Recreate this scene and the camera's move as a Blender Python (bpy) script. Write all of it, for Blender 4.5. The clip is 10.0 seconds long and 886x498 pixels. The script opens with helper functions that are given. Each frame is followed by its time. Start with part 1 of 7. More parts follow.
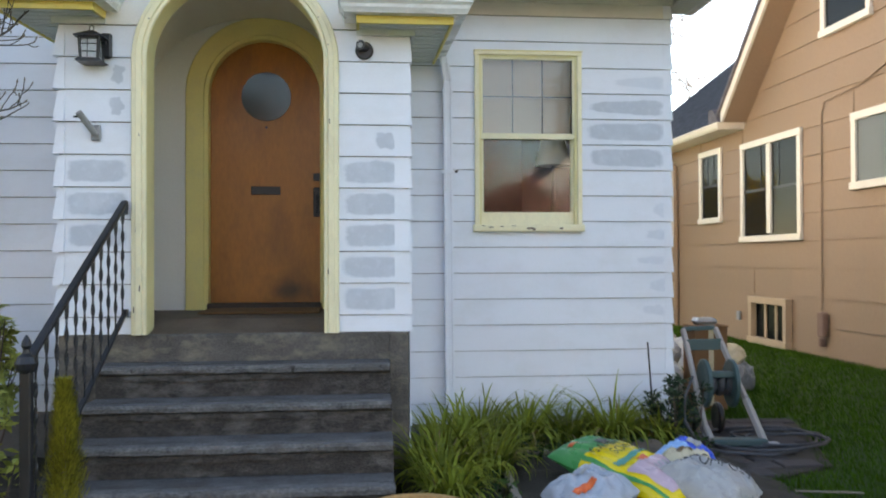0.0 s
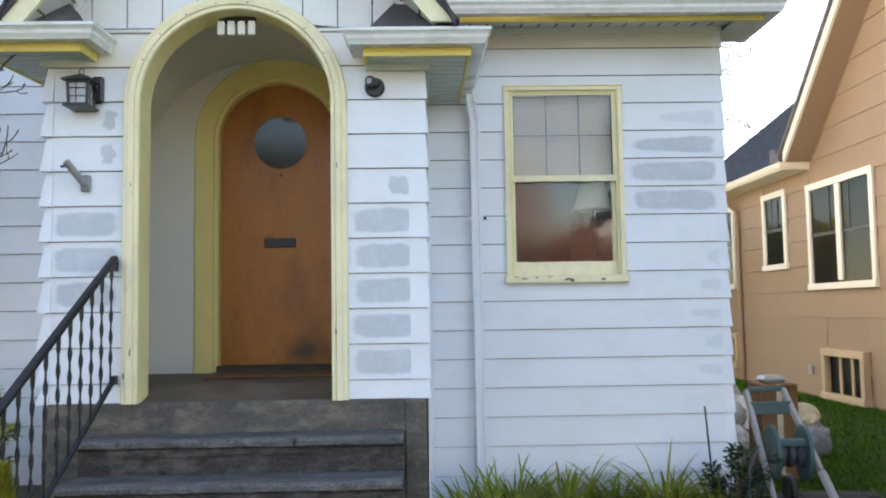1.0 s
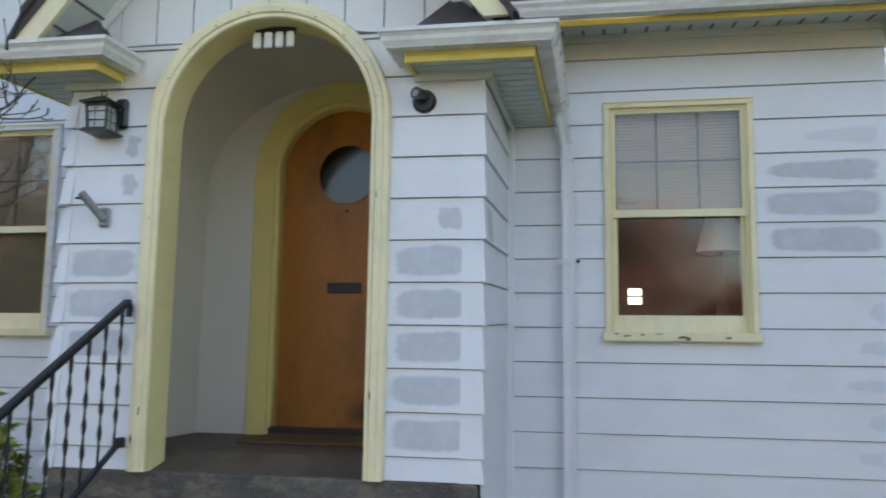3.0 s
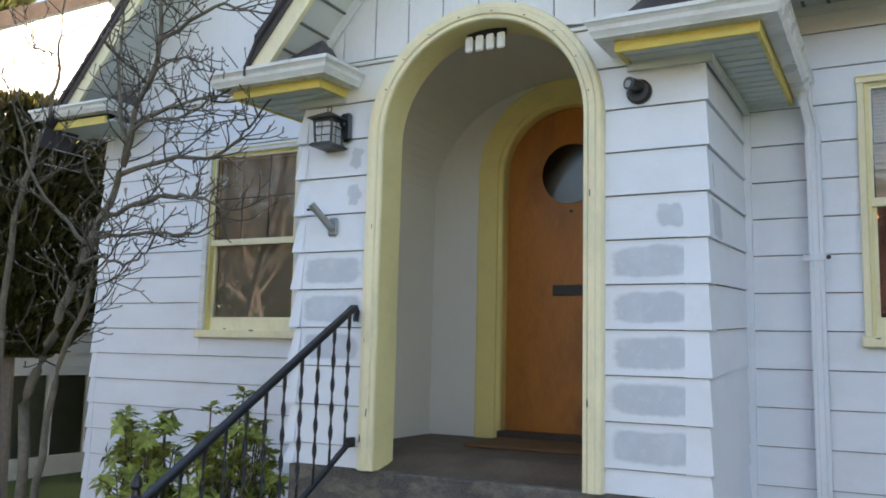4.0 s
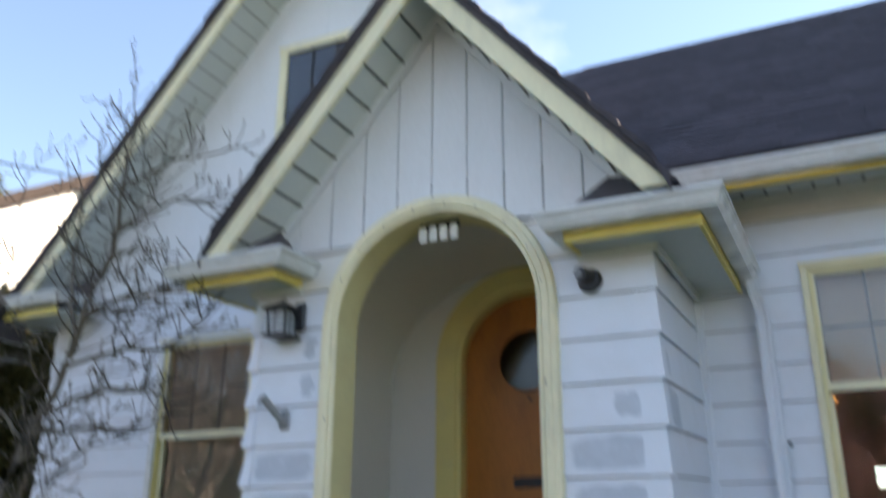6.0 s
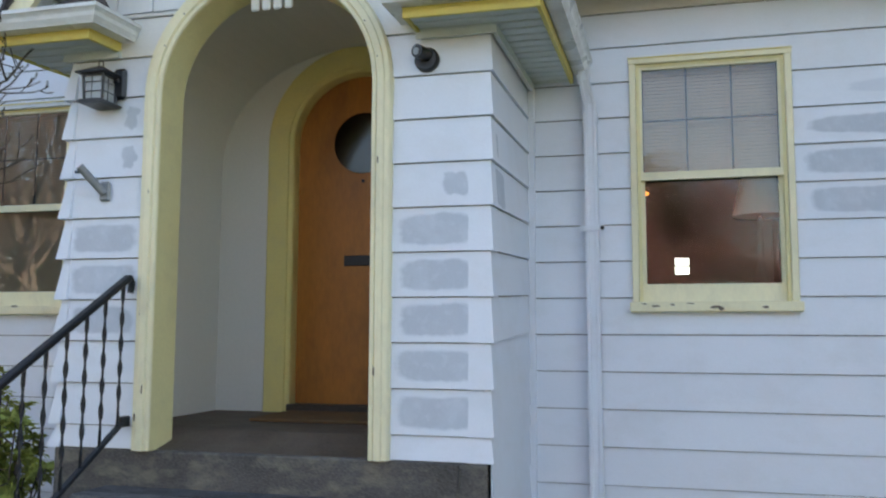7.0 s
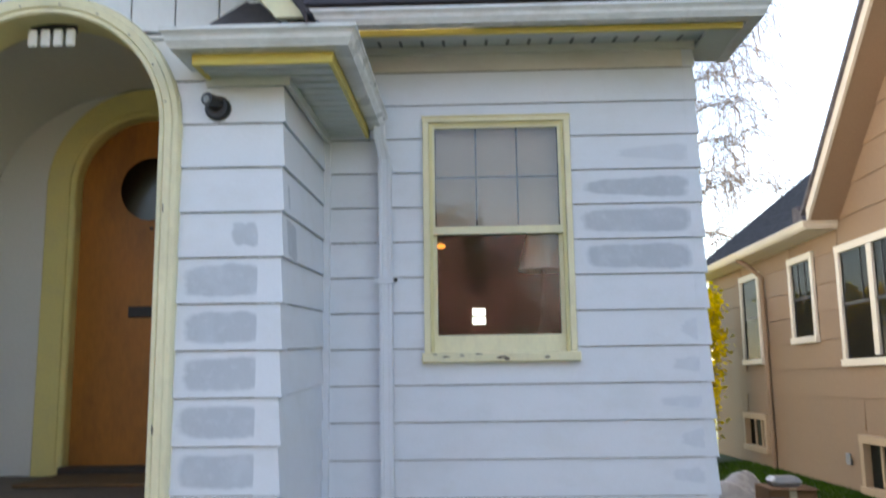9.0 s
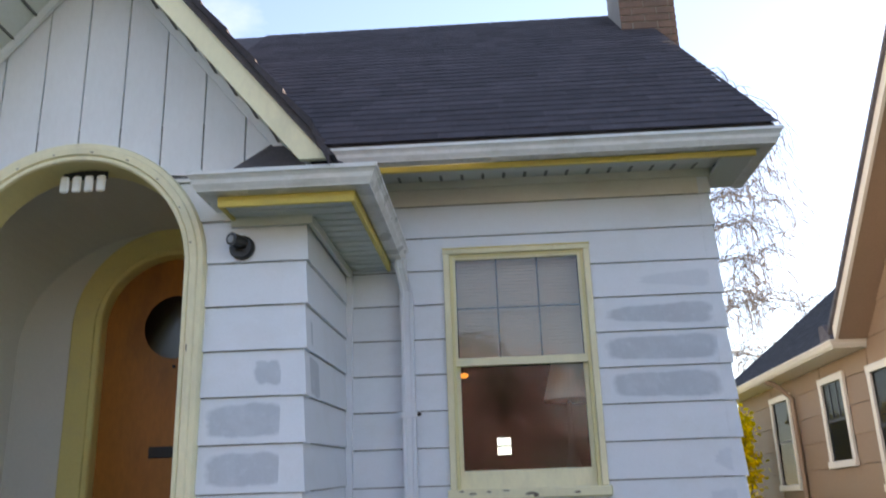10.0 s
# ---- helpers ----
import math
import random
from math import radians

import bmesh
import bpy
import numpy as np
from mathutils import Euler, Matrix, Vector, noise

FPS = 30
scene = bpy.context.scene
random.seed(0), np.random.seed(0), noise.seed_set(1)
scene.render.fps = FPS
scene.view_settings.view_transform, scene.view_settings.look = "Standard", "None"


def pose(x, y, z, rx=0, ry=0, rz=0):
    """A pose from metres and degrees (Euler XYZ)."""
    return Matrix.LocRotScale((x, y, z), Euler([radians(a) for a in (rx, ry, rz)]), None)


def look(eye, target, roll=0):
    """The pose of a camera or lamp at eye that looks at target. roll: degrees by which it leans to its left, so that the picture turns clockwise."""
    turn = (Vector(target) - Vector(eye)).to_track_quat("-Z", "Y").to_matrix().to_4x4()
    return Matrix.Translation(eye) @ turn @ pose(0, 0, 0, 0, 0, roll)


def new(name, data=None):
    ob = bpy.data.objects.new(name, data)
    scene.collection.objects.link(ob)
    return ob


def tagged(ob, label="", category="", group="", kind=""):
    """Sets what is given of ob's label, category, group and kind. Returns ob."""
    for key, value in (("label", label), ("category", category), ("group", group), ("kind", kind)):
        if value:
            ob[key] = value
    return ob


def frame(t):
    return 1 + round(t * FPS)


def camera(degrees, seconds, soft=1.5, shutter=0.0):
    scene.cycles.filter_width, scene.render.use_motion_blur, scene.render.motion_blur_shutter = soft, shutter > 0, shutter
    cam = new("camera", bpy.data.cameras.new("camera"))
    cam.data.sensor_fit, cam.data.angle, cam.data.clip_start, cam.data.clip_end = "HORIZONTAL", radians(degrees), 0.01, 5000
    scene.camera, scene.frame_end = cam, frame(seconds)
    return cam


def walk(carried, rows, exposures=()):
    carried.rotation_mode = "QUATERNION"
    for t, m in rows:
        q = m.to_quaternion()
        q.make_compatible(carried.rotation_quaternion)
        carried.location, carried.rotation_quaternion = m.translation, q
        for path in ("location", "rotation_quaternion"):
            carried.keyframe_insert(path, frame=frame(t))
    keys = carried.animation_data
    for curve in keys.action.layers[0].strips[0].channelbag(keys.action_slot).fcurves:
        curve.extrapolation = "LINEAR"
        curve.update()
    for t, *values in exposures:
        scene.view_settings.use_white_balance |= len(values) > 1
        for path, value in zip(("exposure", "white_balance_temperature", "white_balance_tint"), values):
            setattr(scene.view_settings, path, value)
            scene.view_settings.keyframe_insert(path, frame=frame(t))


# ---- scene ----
cam = camera(55.1, 10.0, soft=1.8, shutter=0.5)
PATH = [
    (0, (-0.258, 0.252, 1.432), (-0.068, 2.243, 1.454), -0.2),
    (0.5, (-0.113, 0.546, 1.428), (0.006, 2.541, 1.514), 0.5),
    (1, (0.025, 0.818, 1.463), (0.073, 2.812, 1.606), -0.9),
    (1.5, (0.231, 1.064, 1.441), (0.154, 3.052, 1.64), 0.1),
    (2, (0.361, 1.348, 1.495), (0.145, 3.324, 1.714), 1.6),
    (2.2, (0.392, 1.48, 1.492), (0.208, 3.451, 1.78), 1.8),
    (3.3, (0.647, 1.849, 1.529), (0.132, 3.766, 1.776), 1.4),
    (3.5, (0.689, 1.894, 1.53), (0.037, 3.767, 1.791), 2.3),
    (4, (0.721, 1.962, 1.553), (-0.2, 3.72, 1.799), 1.4),
    (4.5, (0.735, 1.965, 1.535), (-0.181, 3.709, 1.879), 1.9),
    (5, (0.738, 2.011, 1.604), (-0.175, 3.64, 2.319), 2.5),
    (5.2, (0.722, 1.992, 1.618), (-0.178, 3.578, 2.44), 1.2),
    (5.6, (0.727, 1.998, 1.628), (-0.133, 3.58, 2.51), 0.8),
    (6.3, (0.752, 2.025, 1.562), (0.047, 3.838, 1.987), 0.2),
    (6.5, (0.735, 2.036, 1.555), (0.113, 3.905, 1.899), 0.4),
    (7, (0.764, 2.057, 1.516), (0.271, 3.985, 1.716), 0.2),
    (7.5, (0.799, 2.057, 1.514), (0.39, 4.009, 1.671), 0.0),
    (8, (0.836, 2.049, 1.497), (0.756, 4.044, 1.613), 1.6),
    (8.5, (0.854, 2.055, 1.501), (0.862, 4.048, 1.67), 0.8),
    (9, (0.849, 2.048, 1.531), (0.8, 4.023, 1.842), -0.8),
    (9.5, (0.849, 2.031, 1.548), (0.788, 3.972, 2.027), -1.9),
    (10, (0.837, 2.048, 1.573), (0.751, 3.955, 2.169), -1.9),
]
walk(cam, [(t, look(eye, target, roll)) for t, eye, target, roll in PATH],
     exposures=[(0.0, 2.68, 9000, 15), (0.5, 2.80, 8900, 15), (1.0, 2.85, 8700, 15), (2.0, 2.60, 8700, 15), (3.5, 2.35, 8500, 15), (4.5, 2.72, 8400, 16), (5.2, 2.35, 7550, 18), (6.5, 2.15, 7900, 15), (7.0, 2.48, 8200, 15), (8.5, 2.61, 8600, 16), (9.0, 2.46, 8500, 17), (9.5, 2.38, 8450, 18), (10.0, 2.14, 8250, 20)])


# ---- world, sun, exposure ----
world = bpy.data.worlds.new("world")
scene.world = world
world.use_nodes = True
wn, wl = world.node_tree.nodes, world.node_tree.links
sky = wn.new("ShaderNodeTexSky")
sky.sky_type = "NISHITA"
sky.sun_disc = False
SUN_EL, SUN_AZ = 27.0, 50.0          # azimuth clockwise from +y
sky.sun_elevation, sky.sun_rotation = radians(SUN_EL), radians(SUN_AZ)
sky.air_density, sky.dust_density, sky.ozone_density = 1.0, 0.1, 2.6
wn["Background"].inputs["Strength"].default_value = 0.10
# thin bright cloud over the blue
wc, wno, wr, wm = wn.new("ShaderNodeTexCoord"), wn.new("ShaderNodeTexNoise"), wn.new("ShaderNodeMapRange"), wn.new("ShaderNodeMix")
wmap = wn.new("ShaderNodeMapping")
wmap.inputs["Scale"].default_value = (1.0, 1.0, 2.2)
wl.new(wc.outputs["Generated"], wmap.inputs["Vector"])
wl.new(wmap.outputs[0], wno.inputs["Vector"])
wno.inputs["Scale"].default_value, wno.inputs["Detail"].default_value, wno.inputs["Roughness"].default_value = 1.6, 7, 0.55
wr.inputs["From Min"].default_value, wr.inputs["From Max"].default_value, wr.inputs["To Max"].default_value = 0.60, 0.82, 0.55
wl.new(wno.outputs["Fac"], wr.inputs["Value"])
wm.data_type = "RGBA"
wm.inputs["B"].default_value = (6.0, 6.2, 6.5, 1)
wl.new(wr.outputs[0], wm.inputs["Factor"])
wl.new(sky.outputs[0], wm.inputs["A"])
wl.new(wm.outputs["Result"], wn["Background"].inputs["Color"])
sun_data = bpy.data.lights.new("sun", "SUN")
sun_data.energy, sun_data.angle, sun_data.color = 5.0, radians(0.6), (1.0, 0.95, 0.86)
sun = new("sun", sun_data)
sx, sy, sz = math.sin(radians(SUN_AZ)) * math.cos(radians(SUN_EL)), math.cos(radians(SUN_AZ)) * math.cos(radians(SUN_EL)), math.sin(radians(SUN_EL))
sun.matrix_world = look((sx * 40, sy * 40, sz * 40), (0, 0, 0))


# ---- materials ----
def mat(name, color, rough=0.6, metal=0.0, var=0.12, scale=6.0, fine=60.0, bump=0.15, stain=None, stain_amt=0.0, stain_scale=1.5,
        stretch=(1, 1, 1), piece=0.0, spec=0.5):
    """A surface with two scales of variation, relief, optional stains and a shift per piece."""
    m = bpy.data.materials.new(name)
    m.use_nodes = True
    n, l = m.node_tree.nodes, m.node_tree.links
    b = n["Principled BSDF"]
    b.inputs["Metallic"].default_value = metal
    b.inputs["Specular IOR Level"].default_value = spec
    tc = n.new("ShaderNodeTexCoord")
    mp = n.new("ShaderNodeMapping")
    geo = n.new("ShaderNodeNewGeometry")
    l.new(geo.outputs["Position"], mp.inputs["Vector"])
    mp.inputs["Scale"].default_value = stretch
    big = n.new("ShaderNodeTexNoise")
    big.inputs["Scale"].default_value, big.inputs["Detail"].default_value = scale, 5
    small = n.new("ShaderNodeTexNoise")
    small.inputs["Scale"].default_value, small.inputs["Detail"].default_value = fine, 3
    for t in (big, small):
        l.new(mp.outputs[0], t.inputs["Vector"])
    mix = n.new("ShaderNodeMath")
    mix.operation = "ADD"
    l.new(big.outputs["Fac"], mix.inputs[0])
    l.new(small.outputs["Fac"], mix.inputs[1])
    mr = n.new("ShaderNodeMapRange")
    mr.inputs["From Min"].default_value, mr.inputs["From Max"].default_value = 0.6, 1.4
    mr.inputs["To Min"].default_value, mr.inputs["To Max"].default_value = 1 - var, 1 + var
    l.new(mix.outputs[0], mr.inputs["Value"])
    last = mr.outputs[0]
    if piece:
        oi = n.new("ShaderNodeObjectInfo")
        pr = n.new("ShaderNodeMapRange")
        pr.inputs["To Min"].default_value, pr.inputs["To Max"].default_value = 1 - piece, 1 + piece
        l.new(oi.outputs["Random"], pr.inputs["Value"])
        mm = n.new("ShaderNodeMath")
        mm.operation = "MULTIPLY"
        l.new(last, mm.inputs[0]), l.new(pr.outputs[0], mm.inputs[1])
        last = mm.outputs[0]
    vm = n.new("ShaderNodeVectorMath")
    vm.operation = "SCALE"
    vm.inputs[0].default_value = color
    l.new(last, vm.inputs["Scale"])
    out = vm.outputs[0]
    if stain:
        st = n.new("ShaderNodeTexNoise")
        st.inputs["Scale"].default_value, st.inputs["Detail"].default_value, st.inputs["Roughness"].default_value = stain_scale, 8, 0.65
        l.new(mp.outputs[0], st.inputs["Vector"])
        sr = n.new("ShaderNodeMapRange")
        sr.inputs["From Min"].default_value, sr.inputs["From Max"].default_value = 0.48, 0.68
        sr.inputs["To Max"].default_value = stain_amt
        l.new(st.outputs["Fac"], sr.inputs["Value"])
        mc = n.new("ShaderNodeMix")
        mc.data_type = "RGBA"
        mc.inputs["B"].default_value = (*stain, 1)
        l.new(sr.outputs[0], mc.inputs["Factor"])
        l.new(out, mc.inputs["A"])
        out = mc.outputs["Result"]
    l.new(out, b.inputs["Base Color"])
    rr = n.new("ShaderNodeMapRange")
    rr.inputs["From Min"].default_value, rr.inputs["From Max"].default_value = 0.3, 0.7
    rr.inputs["To Min"].default_value, rr.inputs["To Max"].default_value = max(0.02, rough - 0.08), min(1, rough + 0.08)
    l.new(big.outputs["Fac"], rr.inputs["Value"])
    l.new(rr.outputs[0], b.inputs["Roughness"])
    if bump:
        bp = n.new("ShaderNodeBump")
        bp.inputs["Strength"].default_value, bp.inputs["Distance"].default_value = bump, 0.01
        l.new(small.outputs["Fac"], bp.inputs["Height"])
        l.new(bp.outputs[0], b.inputs["Normal"])
    return m


PAINT = mat("pale blue siding paint", (0.755, 0.80, 0.872), 0.45, var=0.035, scale=2.2, fine=90, bump=0.05, stain=(0.58, 0.60, 0.60), stain_amt=0.22, stain_scale=3.0, stretch=(1, 1, 1.6), piece=0.012)
PAINT_OLD = mat("older beige-grey siding paint", (0.76, 0.745, 0.70), 0.5, var=0.05, scale=3, fine=90, bump=0.05, stain=(0.55, 0.52, 0.46), stain_amt=0.4, stain_scale=4, stretch=(0.5, 1, 1.6))
PATCH = mat("sanded grey primer", (0.50, 0.55, 0.615), 0.7, var=0.06, scale=5, fine=120, bump=0.05, stain=(0.62, 0.675, 0.745), stain_amt=0.5, stain_scale=6)


def feathered(m, most=0.95):
    """Lets a thin coat of primer run out into the siding paint at its brushed edge."""
    n, l = m.node_tree.nodes, m.node_tree.links
    b = n["Principled BSDF"]
    src = b.inputs["Base Color"].links[0].from_socket
    at, nz, ad, mr, mc, geo = (n.new("ShaderNodeAttribute"), n.new("ShaderNodeTexNoise"), n.new("ShaderNodeMath"), n.new("ShaderNodeMapRange"),
                               n.new("ShaderNodeMix"), n.new("ShaderNodeNewGeometry"))
    at.attribute_name = "cover"
    nz.inputs["Scale"].default_value, nz.inputs["Detail"].default_value = 22.0, 4
    l.new(geo.outputs["Position"], nz.inputs["Vector"])
    ad.operation = "ADD"
    l.new(at.outputs["Fac"], ad.inputs[0]), l.new(nz.outputs["Fac"], ad.inputs[1])
    mr.inputs["From Min"].default_value, mr.inputs["From Max"].default_value = 0.72, 1.45
    mr.inputs["To Max"].default_value = most
    l.new(ad.outputs[0], mr.inputs["Value"])
    mc.data_type = "RGBA"
    mc.inputs["A"].default_value = (0.745, 0.79, 0.86, 1)
    l.new(mr.outputs[0], mc.inputs["Factor"])
    l.new(src, mc.inputs["B"]), l.new(mc.outputs["Result"], b.inputs["Base Color"])
    return m


feathered(PATCH)
BATTEN = mat("white board paint", (0.76, 0.78, 0.80), 0.5, var=0.04, scale=2, fine=70, bump=0.05, stain=(0.6, 0.6, 0.58), stain_amt=0.25, stain_scale=2.5, stretch=(1, 1, 0.4))
PLASTER = mat("off-white vestibule plaster", (0.72, 0.70, 0.655), 0.75, var=0.04, scale=1.5, fine=50, bump=0.12)
YELLOW = mat("cream yellow trim paint", (0.86, 0.79, 0.54), 0.5, var=0.05, scale=4, fine=60, bump=0.1, stain=(0.55, 0.50, 0.36), stain_amt=0.35, stain_scale=7, stretch=(1, 1, 0.5))
YELLOW_DEEP = mat("old yellow trim paint", (0.74, 0.60, 0.16), 0.55, var=0.06, scale=4, fine=60, bump=0.1, stain=(0.5, 0.42, 0.22), stain_amt=0.3, stain_scale=6)
# Darker than the treads: the risers' shade is part of this colour.
CONCRETE = mat("weathered concrete with riser shade", (0.049, 0.043, 0.040), 0.9, var=0.65, scale=9, fine=55, bump=0.9, stain=(0.155, 0.145, 0.135), stain_amt=0.75, stain_scale=4.5, stretch=(1, 1.2, 2.0))
LANDING = mat("stained grey-brown concrete", (0.105, 0.096, 0.088), 0.9, var=0.55, scale=4, fine=70, bump=0.7, stain=(0.25, 0.22, 0.17), stain_amt=0.85, stain_scale=5.0, stretch=(1, 1.2, 2.0))
PORCHF = mat("worn brown porch floor", (0.10, 0.072, 0.055), 0.7, var=0.4, scale=5, fine=60, bump=0.3, stain=(0.16, 0.125, 0.095), stain_amt=0.6, stain_scale=3)
# Worn and chipped, with sky light worked into the pale base colour.
NOSING = mat("worn concrete edge with painted sky light", (0.125, 0.125, 0.125), 0.9, var=0.75, scale=14, fine=90, bump=0.9, stain=(0.085, 0.078, 0.074), stain_amt=0.95, stain_scale=5.0, stretch=(0.6, 1, 1))
GUTTER = mat("white gutter enamel", (0.72, 0.74, 0.74), 0.3, var=0.05, scale=5, fine=50, bump=0.03, stain=(0.40, 0.39, 0.35), stain_amt=0.5, stain_scale=5, stretch=(1, 1, 2.5))
SOFFIT = mat("grey-green soffit panel", (0.60, 0.64, 0.62), 0.55, var=0.05, scale=5, fine=60, bump=0.05)
SHINGLE = mat("dark asphalt shingle", (0.118, 0.107, 0.115), 0.95, var=0.45, scale=9, fine=180, bump=0.7, piece=0.12, spec=0.2)
IRON = mat("black painted iron", (0.012, 0.013, 0.017), 0.4, var=0.3, scale=20, fine=120, bump=0.1)
BRICKM = mat("brown chimney brick", (0.20, 0.12, 0.09), 0.9, var=0.25, scale=12, fine=80, bump=0.4)
LAWN = mat("lawn soil and turf", (0.020, 0.050, 0.003), 0.95, var=0.4, scale=3, fine=60, bump=0.8)
SOIL = mat("dark garden soil", (0.045, 0.036, 0.026), 0.95, var=0.5, scale=8, fine=70, bump=1.0)
CASING = mat("mid yellow casing paint", (0.75, 0.63, 0.245), 0.5, var=0.05, scale=4, fine=60, bump=0.1, stain=(0.6, 0.5, 0.28), stain_amt=0.3, stain_scale=6)
REVEAL = mat("deeper yellow reveal paint", (0.80, 0.72, 0.39), 0.5, var=0.05, scale=4, fine=60, bump=0.1, stain=(0.6, 0.52, 0.30), stain_amt=0.3, stain_scale=6)
TAN = mat("tan shingle siding paint", (0.275, 0.178, 0.113), 0.7, var=0.10, scale=2, fine=60, bump=0.15, piece=0.03, stretch=(1, 1, 0.35))
CREAM = mat("pale cream window paint", (0.70, 0.63, 0.53), 0.5, var=0.05, scale=5, fine=60, bump=0.05)
# Grime, and darkened further so the lap grooves read as shadow lines.
SHEATH = mat("grimy sheathing, darkened for lap shadow", (0.17, 0.165, 0.165), 0.9, var=0.2, scale=6)
RIB = mat("grey soffit seam", (0.33, 0.35, 0.34), 0.7, var=0.1)
VENT = mat("dark soffit slots", (0.16, 0.165, 0.16), 0.7, var=0.1)
# Near-black colour stands in for the lack of light indoors.
DARK = mat("near-black for unlit interiors", (0.03, 0.028, 0.026), 0.8, var=0.2, scale=2, fine=20, bump=0)


def glass_mat(name, tint=(0.9, 0.93, 0.92), ior=1.52, boost=1.0):
    m = bpy.data.materials.new(name)
    m.use_nodes = True
    n, l = m.node_tree.nodes, m.node_tree.links
    n.remove(n["Principled BSDF"])
    tr, gl, mx, fr = n.new("ShaderNodeBsdfTransparent"), n.new("ShaderNodeBsdfGlossy"), n.new("ShaderNodeMixShader"), n.new("ShaderNodeFresnel")
    tr.inputs[0].default_value = (*tint, 1)
    gl.inputs["Roughness"].default_value = 0.0
    fr.inputs[0].default_value = ior
    mu = n.new("ShaderNodeMath")
    mu.operation, mu.use_clamp = "MULTIPLY", True
    mu.inputs[1].default_value = boost
    l.new(fr.outputs[0], mu.inputs[0])
    l.new(mu.outputs[0], mx.inputs[0])
    l.new(tr.outputs[0], mx.inputs[1]), l.new(gl.outputs[0], mx.inputs[2])
    l.new(mx.outputs[0], n["Material Output"].inputs[0])
    return m


GLASS = glass_mat("window glass", (0.96, 0.97, 0.96), boost=2.1)
PATCH2 = feathered(mat("thin faded primer", (0.60, 0.655, 0.735), 0.65, var=0.05, scale=6, fine=120, bump=0.05, stain=(0.70, 0.755, 0.835), stain_amt=0.7, stain_scale=9), 0.6)


def wood_mat():
    m = mat("varnished fir door", (0.44, 0.158, 0.024), 0.42, var=0.16, scale=2.6, fine=26, bump=0.03, stain=(0.19, 0.07, 0.018), stain_amt=0.6, stain_scale=1.9, stretch=(1.6, 1.6, 0.6))
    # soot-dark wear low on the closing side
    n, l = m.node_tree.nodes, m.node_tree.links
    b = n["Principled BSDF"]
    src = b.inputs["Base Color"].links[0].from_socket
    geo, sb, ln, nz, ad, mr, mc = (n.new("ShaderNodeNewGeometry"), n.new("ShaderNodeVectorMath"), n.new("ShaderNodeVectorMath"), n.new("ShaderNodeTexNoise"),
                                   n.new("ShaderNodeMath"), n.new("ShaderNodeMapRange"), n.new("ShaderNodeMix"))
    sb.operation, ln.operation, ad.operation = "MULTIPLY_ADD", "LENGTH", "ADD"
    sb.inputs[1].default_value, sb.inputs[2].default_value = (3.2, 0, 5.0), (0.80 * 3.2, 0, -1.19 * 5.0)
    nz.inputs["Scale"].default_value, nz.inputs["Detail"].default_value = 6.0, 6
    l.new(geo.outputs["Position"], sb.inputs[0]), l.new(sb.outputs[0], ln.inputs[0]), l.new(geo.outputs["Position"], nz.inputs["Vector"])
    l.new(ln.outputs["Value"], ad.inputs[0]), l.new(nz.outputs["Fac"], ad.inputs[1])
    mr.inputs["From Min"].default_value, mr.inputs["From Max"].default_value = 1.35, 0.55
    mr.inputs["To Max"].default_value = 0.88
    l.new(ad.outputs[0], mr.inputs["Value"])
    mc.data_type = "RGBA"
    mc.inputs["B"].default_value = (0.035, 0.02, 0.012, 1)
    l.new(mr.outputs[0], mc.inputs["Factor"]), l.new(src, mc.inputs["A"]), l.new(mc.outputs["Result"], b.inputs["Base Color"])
    return m


WOOD = wood_mat()


# ---- mesh helpers ----
def part(name, bm, material, parent=None, label="", smooth=False):
    me = bpy.data.meshes.new(name)
    bmesh.ops.recalc_face_normals(bm, faces=bm.faces)
    bm.to_mesh(me)
    bm.free()
    if smooth:
        for p in me.polygons:
            p.use_smooth = True
    me.materials.append(material)
    ob = new(name, me)
    if parent is not None:
        ob.parent = parent
    if label:
        ob["label"] = label
    return ob


def empty(name, at=(0, 0, 0)):
    ob = new(name)
    ob.location = at
    ob.empty_display_size = 0.1
    bpy.context.view_layer.update()
    return ob


def box(bm, x0, x1, y0, y1, z0, z1, bevel=0.0):
    v = [bm.verts.new((x, y, z)) for z in (z0, z1) for y in (y0, y1) for x in (x0, x1)]
    f = [bm.faces.new([v[i] for i in q]) for q in ((0, 2, 3, 1), (4, 5, 7, 6), (0, 1, 5, 4), (2, 6, 7, 3), (0, 4, 6, 2), (1, 3, 7, 5))]
    if bevel:
        es = list({e for q in f for e in q.edges})
        bmesh.ops.bevel(bm, geom=es, offset=bevel, segments=1, affect="EDGES", profile=0.5)
    return bm


def bx(x0, x1, y0, y1, z0, z1, bevel=0.0):
    return box(bmesh.new(), x0, x1, y0, y1, z0, z1, bevel)


def sheet_of_glass(x0, x1, y0, y1, z0, z1, back):
    """A thin pane without its hidden inner face; back is the way that face looks."""
    bm = bx(x0, x1, y0, y1, z0, z1)
    bmesh.ops.recalc_face_normals(bm, faces=bm.faces)
    bm.normal_update()
    bmesh.ops.delete(bm, geom=[f for f in bm.faces if f.normal.dot(Vector(back)) > 0.9], context="FACES_ONLY")
    return bm


